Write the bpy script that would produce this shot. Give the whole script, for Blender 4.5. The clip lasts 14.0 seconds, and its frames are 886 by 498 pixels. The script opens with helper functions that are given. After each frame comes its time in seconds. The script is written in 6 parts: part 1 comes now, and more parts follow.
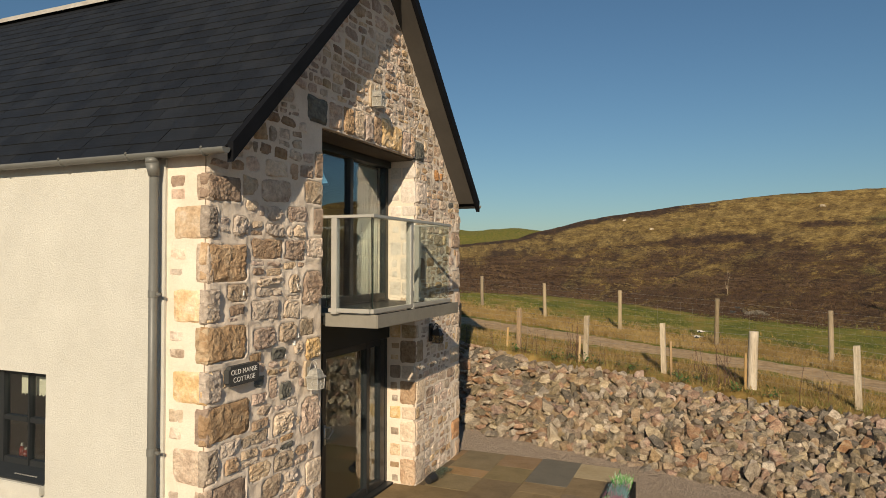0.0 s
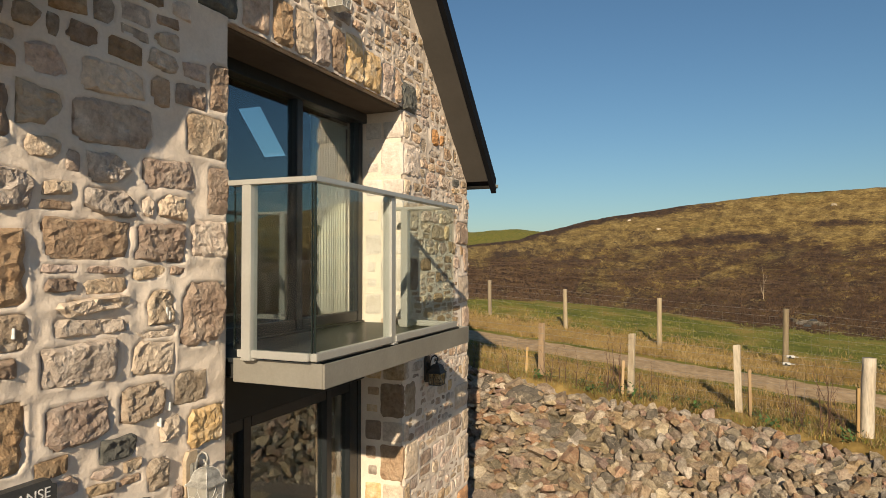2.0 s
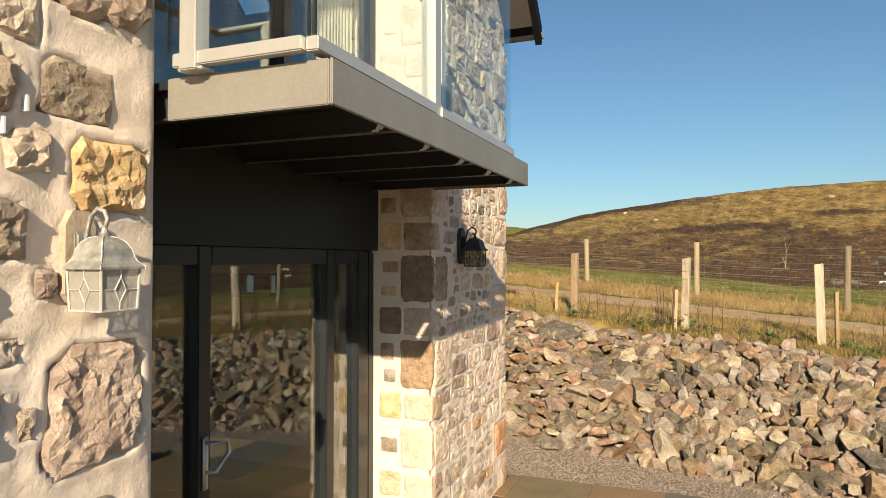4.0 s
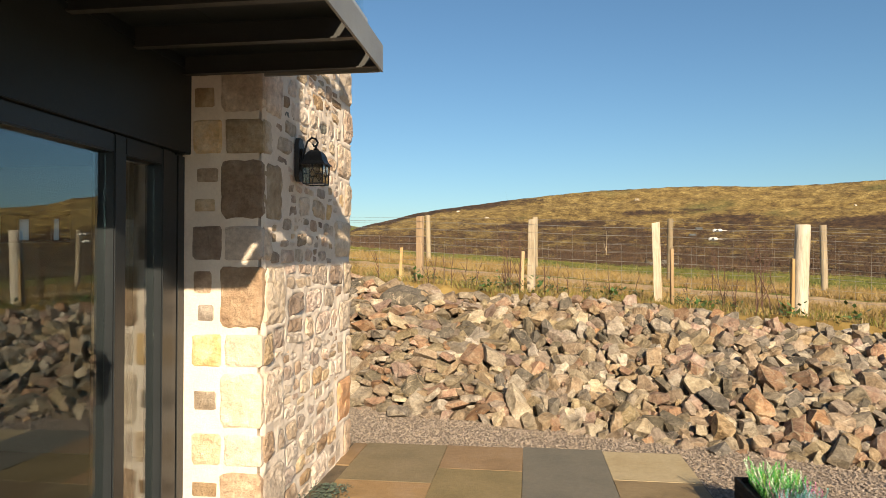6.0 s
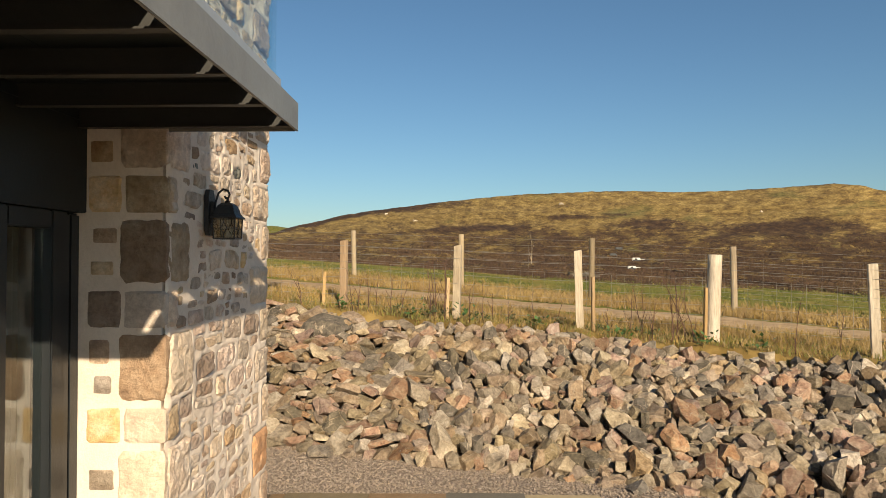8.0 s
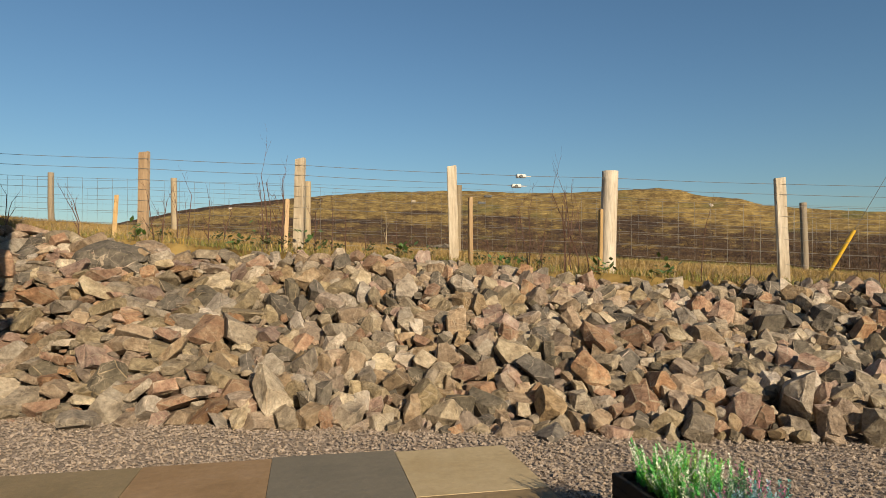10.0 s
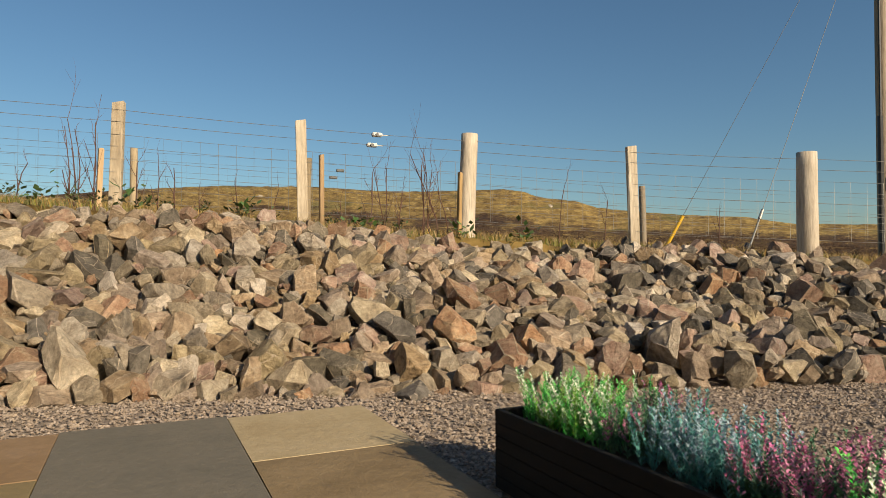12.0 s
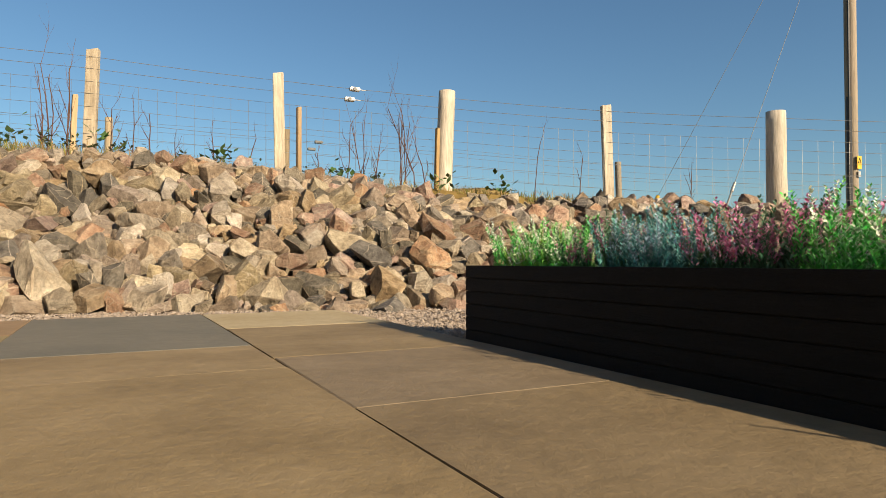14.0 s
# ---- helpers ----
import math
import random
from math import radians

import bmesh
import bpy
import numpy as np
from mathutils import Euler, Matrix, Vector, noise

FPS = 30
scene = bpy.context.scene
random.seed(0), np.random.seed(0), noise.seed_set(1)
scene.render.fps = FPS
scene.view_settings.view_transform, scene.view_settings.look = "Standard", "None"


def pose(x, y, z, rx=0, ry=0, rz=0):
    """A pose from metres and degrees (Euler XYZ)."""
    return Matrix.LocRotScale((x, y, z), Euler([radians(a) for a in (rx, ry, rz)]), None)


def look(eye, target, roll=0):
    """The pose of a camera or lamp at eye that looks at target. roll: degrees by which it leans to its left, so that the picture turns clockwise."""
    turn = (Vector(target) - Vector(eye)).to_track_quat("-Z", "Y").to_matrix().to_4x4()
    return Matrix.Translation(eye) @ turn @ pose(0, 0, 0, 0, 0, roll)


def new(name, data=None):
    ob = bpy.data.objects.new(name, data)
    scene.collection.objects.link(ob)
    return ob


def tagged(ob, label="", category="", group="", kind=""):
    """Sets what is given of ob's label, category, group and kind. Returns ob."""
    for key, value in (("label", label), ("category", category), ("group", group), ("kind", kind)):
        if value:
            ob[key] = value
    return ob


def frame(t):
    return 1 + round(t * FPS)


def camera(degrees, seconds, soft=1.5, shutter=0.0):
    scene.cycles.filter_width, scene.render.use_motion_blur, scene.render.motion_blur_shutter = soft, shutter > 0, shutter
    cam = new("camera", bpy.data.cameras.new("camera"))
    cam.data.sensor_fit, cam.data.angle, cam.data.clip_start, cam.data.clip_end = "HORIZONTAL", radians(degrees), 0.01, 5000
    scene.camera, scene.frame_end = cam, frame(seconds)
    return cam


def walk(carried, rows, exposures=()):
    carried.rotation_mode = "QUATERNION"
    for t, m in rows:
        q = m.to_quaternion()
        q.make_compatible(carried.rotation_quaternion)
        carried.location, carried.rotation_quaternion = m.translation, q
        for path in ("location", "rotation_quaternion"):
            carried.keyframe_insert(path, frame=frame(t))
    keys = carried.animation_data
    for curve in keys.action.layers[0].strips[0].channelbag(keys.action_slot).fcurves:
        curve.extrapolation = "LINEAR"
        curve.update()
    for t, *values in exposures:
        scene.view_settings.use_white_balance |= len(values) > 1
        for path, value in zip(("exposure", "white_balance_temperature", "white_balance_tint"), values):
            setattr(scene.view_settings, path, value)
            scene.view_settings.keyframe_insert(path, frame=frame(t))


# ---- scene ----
cam = camera(68.7, 14.0, soft=0.7)
METRES, EYE, TILT, LEAN, TURN = 10.3, 3.165, 0.0, 0.0, 22.7
ROWS = [
    (0.0, 0.0, 0.0, 0.0, -0.0, 0.91, -0.11),
    (0.5, -0.0024, 0.055, 0.0008, -0.0, 0.94, -0.08),
    (1.0, -0.0006, 0.1256, 0.001, 0.01, 0.96, -0.06),
    (1.5, 0.0013, 0.2104, 0.0004, 0.02, 0.98, -0.07),
    (2.0, -0.0017, 0.3015, -0.0005, 0.01, 1.04, -0.0),
    (2.5, -0.0104, 0.3668, -0.0257, 0.03, 1.06, 0.02),
    (3.0, -0.0189, 0.3988, -0.0491, 0.07, 1.07, 0.08),
    (3.2, -0.0235, 0.4113, -0.0631, -0.05, 1.06, 0.05),
    (5.3, -0.0380, 0.5305, -0.1573, -7.33, 0.97, 0.00),
    (5.5, -0.0371, 0.5345, -0.1589, -10.05, 1.00, 0.00),
    (6.0, -0.0351, 0.5369, -0.1631, -15.17, 0.98, 0.01),
    (6.5, -0.0332, 0.5359, -0.1387, -17.56, 1.03, 0.07),
    (7.0, -0.0313, 0.532, -0.0959, -18.43, 1.04, 0.14),
    (7.2, -0.0319, 0.5311, -0.0987, -18.71, 1.03, 0.10),
    (9.5, 0.0129, 0.6491, -0.2031, -31.04, 1.2, 0.11),
    (10.0, 0.0448, 0.698, -0.2131, -34.54, 1.21, 0.15),
    (10.5, 0.0611, 0.7247, -0.223, -38.34, 1.2, 0.15),
    (11.0, 0.0686, 0.7348, -0.2315, -42.07, 1.14, 0.15),
    (11.5, 0.0713, 0.7374, -0.2387, -45.39, 1.11, 0.13),
    (12.0, 0.0725, 0.7363, -0.2438, -47.69, 1.11, 0.12),
    (12.5, 0.0727, 0.7333, -0.2492, -48.78, 1.11, 0.09),
    (13.0, 0.0712, 0.7323, -0.2628, -49.17, 1.12, 0.1),
    (13.5, 0.072, 0.732, -0.2752, -49.39, 1.14, 0.04),
    (14.0, 0.0715, 0.7323, -0.2856, -49.48, 1.13, 0.03),
]
# Path of the camera, in the frame of the first eye, then turned and lifted into the place.
walk(cam, [(t, pose(0, 0, EYE, TILT, LEAN, TURN) @ pose(METRES * x, METRES * y, METRES * z, 90 + pitch, roll, yaw)) for t, x, y, z, yaw, pitch, roll in ROWS], [(0.0, 0.1), (1.5, 0.25), (2.5, 0.45), (3.2, 0.6), (5.3, 0.95), (6.0, 0.9), (7.0, 0.75), (9.3, 0.5), (11.5, 0.45), (12.5, 0.55), (14.0, 0.8)])

# ---- light ----
SUN = Vector((0.37, -1.157, 0.56)).normalized()
world = bpy.data.worlds.new("world")
scene.world = world
world.use_nodes = True
wn = world.node_tree.nodes
sky = wn.new("ShaderNodeTexSky")
sky.sky_type = "NISHITA"
sky.sun_disc = False
sky.sun_elevation = math.asin(SUN.z)
sky.sun_rotation = math.atan2(SUN.x, SUN.y)
sky.altitude = 200
sky.air_density = 1.15
sky.dust_density = 0.5
sky.ozone_density = 6.0
wn["Background"].inputs["Strength"].default_value = 0.066
haze = wn.new("ShaderNodeVectorMath")
haze.operation = "MULTIPLY"
haze.inputs[1].default_value = (0.99, 1.01, 0.91)
world.node_tree.links.new(sky.outputs["Color"], haze.inputs[0])
world.node_tree.links.new(haze.outputs["Vector"], wn["Background"].inputs["Color"])
lamp = bpy.data.lights.new("sun", "SUN")
lamp.energy, lamp.angle, lamp.color = 5.0, radians(0.53), (1.0, 0.82, 0.585)
sun_lamp = new("sun", lamp)
sun_lamp.matrix_world = look(SUN * 50, (0, 0, 0))


# ---- materials ----
def surf(name, cols, scale=4.0, rough=0.85, bump=0.3, bscale=40.0, vary=0.0, metal=0.0, fine=0.25, dist=0.02, stretch=(1, 1, 1), spec=0.5, crag=0.0):
    """A node material: colours mixed by broad noise, fine grain, relief, and a shift of value from piece to piece."""
    m = bpy.data.materials.new(name)
    m.use_nodes = True
    n, l = m.node_tree.nodes, m.node_tree.links
    b = n["Principled BSDF"]
    geo = n.new("ShaderNodeNewGeometry")
    mp = n.new("ShaderNodeMapping")
    mp.inputs["Scale"].default_value = stretch
    l.new(geo.outputs["Position"], mp.inputs["Vector"])
    big = n.new("ShaderNodeTexNoise")
    big.inputs["Scale"].default_value, big.inputs["Detail"].default_value, big.inputs["Roughness"].default_value = scale, 6, 0.65
    l.new(mp.outputs["Vector"], big.inputs["Vector"])
    ramp = n.new("ShaderNodeValToRGB")
    while len(ramp.color_ramp.elements) < len(cols):
        ramp.color_ramp.elements.new(0.5)
    for i, c in enumerate(cols):
        e = ramp.color_ramp.elements[i]
        e.position = 0.3 + 0.4 * i / max(1, len(cols) - 1)
        e.color = (*c, 1)
    l.new(big.outputs["Fac"], ramp.inputs["Fac"])
    small = n.new("ShaderNodeTexNoise")
    small.inputs["Scale"].default_value, small.inputs["Detail"].default_value, small.inputs["Roughness"].default_value = bscale, 8, 0.7
    l.new(mp.outputs["Vector"], small.inputs["Vector"])
    val = n.new("ShaderNodeMapRange")
    val.inputs["From Min"].default_value, val.inputs["From Max"].default_value = 0.25, 0.75
    val.inputs["To Min"].default_value, val.inputs["To Max"].default_value = 1 - fine, 1 + fine
    l.new(small.outputs["Fac"], val.inputs["Value"])
    hsv = n.new("ShaderNodeHueSaturation")
    l.new(ramp.outputs["Color"], hsv.inputs["Color"])
    last = val.outputs["Result"]
    if vary:
        info = n.new("ShaderNodeObjectInfo")
        add = n.new("ShaderNodeMath")
        add.operation = "MULTIPLY_ADD"
        add.inputs[1].default_value = 7.31
        l.new(geo.outputs["Random Per Island"], add.inputs[0])
        l.new(info.outputs["Random"], add.inputs[2])
        fr = n.new("ShaderNodeMath")
        fr.operation = "FRACT"
        l.new(add.outputs[0], fr.inputs[0])
        mr = n.new("ShaderNodeMapRange")
        mr.inputs["To Min"].default_value, mr.inputs["To Max"].default_value = 1 - vary, 1 + vary
        l.new(fr.outputs[0], mr.inputs["Value"])
        mul = n.new("ShaderNodeMath")
        mul.operation = "MULTIPLY"
        l.new(last, mul.inputs[0])
        l.new(mr.outputs["Result"], mul.inputs[1])
        last = mul.outputs[0]
        fr2 = n.new("ShaderNodeMath")
        fr2.operation = "MULTIPLY"
        fr2.inputs[1].default_value = 13.7
        l.new(fr.outputs[0], fr2.inputs[0])
        fr3 = n.new("ShaderNodeMath")
        fr3.operation = "FRACT"
        l.new(fr2.outputs[0], fr3.inputs[0])
        hm = n.new("ShaderNodeMapRange")
        hm.inputs["To Min"].default_value, hm.inputs["To Max"].default_value = 0.5 - 0.010 * min(1, vary * 2), 0.5 + 0.010 * min(1, vary * 2)
        l.new(fr3.outputs[0], hm.inputs["Value"])
        l.new(hm.outputs["Result"], hsv.inputs["Hue"])
        sm = n.new("ShaderNodeMapRange")
        sm.inputs["To Min"].default_value, sm.inputs["To Max"].default_value = 1 - vary, 1 + 0.5 * vary
        l.new(fr3.outputs[0], sm.inputs["Value"])
        l.new(sm.outputs["Result"], hsv.inputs["Saturation"])
    l.new(last, hsv.inputs["Value"])
    l.new(hsv.outputs["Color"], b.inputs["Base Color"])
    b.inputs["Roughness"].default_value, b.inputs["Metallic"].default_value = rough, metal
    b.inputs["Specular IOR Level"].default_value = spec
    if bump:
        bp = n.new("ShaderNodeBump")
        bp.inputs["Strength"].default_value, bp.inputs["Distance"].default_value = bump, dist
        if crag:
            rid = n.new("ShaderNodeTexNoise")
            rid.noise_type = "RIDGED_MULTIFRACTAL"
            rid.inputs["Scale"].default_value, rid.inputs["Detail"].default_value = crag, 6
            l.new(mp.outputs["Vector"], rid.inputs["Vector"])
            both = n.new("ShaderNodeMath")
            both.operation = "MULTIPLY_ADD"
            both.inputs[1].default_value = 0.35
            l.new(rid.outputs["Fac"], both.inputs[0])
            l.new(small.outputs["Fac"], both.inputs[2])
            l.new(both.outputs[0], bp.inputs["Height"])
        else:
            l.new(small.outputs["Fac"], bp.inputs["Height"])
        l.new(bp.outputs["Normal"], b.inputs["Normal"])
    return m


def glass(name, tint=(0.9, 0.95, 0.93), boost=1.0, base=0.0):
    """Thin pane: a mirror that strengthens towards grazing view, over clear transmission."""
    m = bpy.data.materials.new(name)
    m.use_nodes = True
    n, l = m.node_tree.nodes, m.node_tree.links
    n.remove(n["Principled BSDF"])
    out = n["Material Output"]
    face = n.new("ShaderNodeLayerWeight")
    face.inputs["Blend"].default_value = 0.5
    steep = n.new("ShaderNodeMath")
    steep.operation = "POWER"
    steep.inputs[1].default_value = 5.0
    l.new(face.outputs["Facing"], steep.inputs[0])
    gain = n.new("ShaderNodeMath")
    gain.operation = "MULTIPLY_ADD"
    gain.use_clamp = True
    gain.inputs[1].default_value = 0.96 * boost
    gain.inputs[2].default_value = 0.04 * boost + base
    l.new(steep.outputs[0], gain.inputs[0])
    clear = n.new("ShaderNodeBsdfTransparent")
    clear.inputs["Color"].default_value = (*tint, 1)
    gloss = n.new("ShaderNodeBsdfGlossy")
    gloss.inputs["Roughness"].default_value = 0.0
    gloss.inputs["Color"].default_value = (0.95, 0.97, 1.0, 1)
    mix = n.new("ShaderNodeMixShader")
    l.new(gain.outputs[0], mix.inputs["Fac"])
    l.new(clear.outputs[0], mix.inputs[1])
    l.new(gloss.outputs[0], mix.inputs[2])
    l.new(mix.outputs[0], out.inputs["Surface"])
    return m


M_MORTAR = surf("lime_mortar", [(0.66, 0.555, 0.452), (0.74, 0.632, 0.522), (0.79, 0.69, 0.582)], 3.0, 0.95, 0.35, 50, fine=0.08)
M_RENDER = surf("cream_render", [(0.52, 0.51, 0.46), (0.585, 0.575, 0.52)], 2.0, 0.95, 0.9, 70, fine=0.06, dist=0.012)
M_STONES = [
    surf("tan_sandstone", [(0.396, 0.277, 0.182), (0.539, 0.398, 0.273), (0.616, 0.479, 0.341), (0.726, 0.600, 0.462)], 9, 0.9, 1.0, 26, 0.30, dist=0.03, fine=0.3, crag=13),
    surf("pink_brown_sandstone", [(0.369, 0.248, 0.176), (0.506, 0.358, 0.262), (0.583, 0.446, 0.343), (0.704, 0.578, 0.462)], 9, 0.9, 1.0, 26, 0.30, dist=0.03, fine=0.3, crag=13),
    surf("buff_stone", [(0.518, 0.407, 0.305), (0.626, 0.505, 0.387), (0.734, 0.614, 0.493)], 10, 0.9, 0.8, 30, 0.22, dist=0.022, fine=0.25, crag=13),
    surf("grey_brown_stone", [(0.306, 0.237, 0.174), (0.437, 0.342, 0.256), (0.536, 0.437, 0.338), (0.722, 0.590, 0.460)], 12, 0.9, 1.0, 26, 0.3, dist=0.03, fine=0.3, crag=13),
    surf("ochre_sandstone", [(0.475, 0.310, 0.155), (0.616, 0.423, 0.226), (0.680, 0.516, 0.332), (0.734, 0.609, 0.465)], 8, 0.9, 0.8, 30, 0.22, dist=0.02, fine=0.25, crag=13),
    surf("dark_whinstone", [(0.067, 0.068, 0.061), (0.133, 0.131, 0.117), (0.230, 0.220, 0.180)], 14, 0.85, 1.0, 26, 0.25, dist=0.022, fine=0.25, crag=13),
    surf("orange_stone", [(0.435, 0.213, 0.086), (0.544, 0.285, 0.124), (0.484, 0.304, 0.173)], 9, 0.9, 0.8, 30, 0.1, dist=0.022, fine=0.25, crag=13),
    surf("brown_sandstone", [(0.27, 0.172, 0.108), (0.385, 0.255, 0.160), (0.46, 0.325, 0.215), (0.56, 0.425, 0.300)], 7, 0.9, 1.0, 26, 0.28, dist=0.03, fine=0.3, crag=13),
]
M_STONES.append(surf("pale_dressed_stone", [(0.540, 0.470, 0.400), (0.637, 0.572, 0.505), (0.713, 0.657, 0.590)], 7, 0.9, 0.7, 30, 0.10, dist=0.02, fine=0.2, crag=13))
M_SLATE = surf("roof_slate", [(0.0075, 0.0090, 0.0115), (0.0108, 0.0126, 0.0155), (0.016, 0.0175, 0.020)], 2.5, 0.55, 0.45, 60, 0.28, spec=0.35)
M_LEAD = surf("ridge_grey", [(0.30, 0.28, 0.25), (0.42, 0.40, 0.36)], 3, 0.8, 0.3, 40)
M_VERGE = surf("black_verge", [(0.005, 0.0055, 0.007), (0.008, 0.0085, 0.011)], 3, 0.7, 0.1, 40, fine=0.1, spec=0.12)
M_SOFFIT = surf("grey_soffit", [(0.052, 0.047, 0.041), (0.07, 0.064, 0.057)], 2, 0.6, 0.15, 30, fine=0.08)
M_GUTTER = surf("grey_gutter", [(0.125, 0.127, 0.118), (0.155, 0.157, 0.145)], 3, 0.45, 0.1, 40, fine=0.08)
M_FRAME = surf("anthracite_frame", [(0.014, 0.0168, 0.019), (0.019, 0.022, 0.0245)], 3, 0.4, 0.1, 60, fine=0.08)
M_ALU = surf("grey_alloy", [(0.47, 0.465, 0.435), (0.53, 0.525, 0.49)], 3, 0.38, 0.08, 60, metal=0.45, fine=0.06)
M_SLABSTEEL = surf("painted_steel", [(0.2376, 0.2232, 0.1944), (0.2808, 0.2664, 0.2304), (0.3096, 0.2952, 0.2592)], 3, 0.45, 0.12, 50, metal=0.3, fine=0.08)
# Fascia grey taken down far: the shade under the balcony, put into colour.
M_JOIST = surf("shade_dark_steel", [(0.030, 0.030, 0.028), (0.045, 0.044, 0.040)], 3, 0.45, 0.1, 50, fine=0.1)
M_GLASS = glass("window_glass", (0.84, 0.90, 0.89), 1.25, 0.085)
M_OBSCURE = bpy.data.materials.new("obscured_glass")
M_OBSCURE.use_nodes = True
thin = M_OBSCURE.node_tree.nodes.new("ShaderNodeBsdfTranslucent")
thin.inputs["Color"].default_value = (0.9, 0.92, 0.9, 1)
M_OBSCURE.node_tree.links.new(thin.outputs[0], M_OBSCURE.node_tree.nodes["Material Output"].inputs["Surface"])
M_PANEL = surf("black_panel", [(0.017, 0.0205, 0.0225), (0.022, 0.026, 0.028)], 3, 0.45, 0.08, 60, fine=0.08, spec=0.3)
M_BGLASS = glass("balustrade_glass", (0.93, 0.965, 0.95), 0.8)
# Plaster colour lowered so that the rooms look unlit through the glass.
M_ROOM = surf("dimmed_room_plaster", [(0.1050, 0.0945, 0.0805), (0.1260, 0.1155, 0.0980)], 2, 0.9, 0.1, 30)
def veined(m, pale, scale=7.0, width=0.022):
    """Thin pale quartz veins and stained patches over a stone material."""
    n, l = m.node_tree.nodes, m.node_tree.links
    b = n["Principled BSDF"]
    old = b.inputs["Base Color"].links[0].from_socket
    geo = n.new("ShaderNodeNewGeometry")
    warp = n.new("ShaderNodeTexNoise")
    warp.inputs["Scale"].default_value, warp.inputs["Detail"].default_value = 6.0, 4
    l.new(geo.outputs["Position"], warp.inputs["Vector"])
    push = n.new("ShaderNodeVectorMath")
    push.operation = "MULTIPLY_ADD"
    push.inputs[1].default_value = (0.22, 0.22, 0.22)
    l.new(warp.outputs["Color"], push.inputs[0])
    l.new(geo.outputs["Position"], push.inputs[2])
    cell = n.new("ShaderNodeTexVoronoi")
    cell.feature = "DISTANCE_TO_EDGE"
    cell.inputs["Scale"].default_value = scale
    l.new(push.outputs["Vector"], cell.inputs["Vector"])
    line = n.new("ShaderNodeMapRange")
    line.inputs["From Min"].default_value, line.inputs["From Max"].default_value = width, width * 0.3
    line.inputs["To Min"].default_value, line.inputs["To Max"].default_value = 0.0, 0.75
    l.new(cell.outputs["Distance"], line.inputs["Value"])
    some = n.new("ShaderNodeTexNoise")
    some.inputs["Scale"].default_value, some.inputs["Detail"].default_value = 3.1, 3
    l.new(geo.outputs["Position"], some.inputs["Vector"])
    gate = n.new("ShaderNodeMapRange")
    gate.inputs["From Min"].default_value, gate.inputs["From Max"].default_value = 0.46, 0.58
    l.new(some.outputs["Fac"], gate.inputs["Value"])
    both = n.new("ShaderNodeMath")
    both.operation = "MULTIPLY"
    l.new(line.outputs["Result"], both.inputs[0])
    l.new(gate.outputs["Result"], both.inputs[1])
    x = n.new("ShaderNodeMix")
    x.data_type = "RGBA"
    x.inputs["B"].default_value = (*pale, 1)
    l.new(both.outputs[0], x.inputs["Factor"])
    l.new(old, x.inputs["A"])
    l.new(x.outputs["Result"], b.inputs["Base Color"])
    return m


M_ROCKS = [veined(surf(name, cols, 11, 0.9, 1.0, 38, 0.30, fine=0.46, dist=0.035, crag=11), (0.42, 0.345, 0.25)) for name, cols in (
    ("grey_rubble", [(0.118, 0.092, 0.058), (0.252, 0.196, 0.126), (0.345, 0.276, 0.182), (0.45, 0.372, 0.26)]),
    ("brown_rubble", [(0.125, 0.085, 0.051), (0.27, 0.189, 0.117), (0.355, 0.260, 0.166), (0.46, 0.355, 0.245)]),
    ("red_rubble", [(0.148, 0.082, 0.051), (0.30, 0.172, 0.107), (0.37, 0.242, 0.157), (0.45, 0.337, 0.228)]),
    ("pale_rubble", [(0.24, 0.188, 0.125), (0.38, 0.305, 0.213), (0.48, 0.40, 0.29), (0.58, 0.495, 0.375)]),
    ("dark_rubble", [(0.062, 0.052, 0.038), (0.122, 0.102, 0.074), (0.172, 0.144, 0.105), (0.24, 0.20, 0.148)]),
)]
M_ROCKS.append(surf("fresh_broken_edge", [(0.20, 0.148, 0.094), (0.32, 0.25, 0.17), (0.45, 0.37, 0.275)], 11, 0.9, 0.6, 40, 0.35, fine=0.4))
M_WOOD = surf("pale_sawn_timber", [(0.29, 0.225, 0.15), (0.47, 0.395, 0.295), (0.58, 0.515, 0.41)], 6, 0.85, 0.35, 50, 0.15, fine=0.35, stretch=(1, 1, 0.12))
M_NEWWOOD = surf("orange_sawn_timber", [(0.30, 0.19, 0.085), (0.40, 0.265, 0.13), (0.46, 0.33, 0.18)], 6, 0.85, 0.35, 50, 0.15, stretch=(1, 1, 0.12))
M_OLDWOOD = surf("weathered_timber", [(0.187, 0.145, 0.093), (0.281, 0.221, 0.145), (0.340, 0.281, 0.187)], 6, 0.9, 0.5, 50, 0.2, stretch=(1, 1, 0.12))
M_WIRE = surf("galvanised_wire", [(0.24, 0.23, 0.21), (0.34, 0.33, 0.30)], 5, 0.45, 0, 20, metal=0.5)
M_BLACK = surf("black_stained_board", [(0.0075, 0.0070, 0.0064), (0.013, 0.0122, 0.011)], 6, 0.75, 0.5, 60, fine=0.3, stretch=(1, 1, 8), spec=0.25)
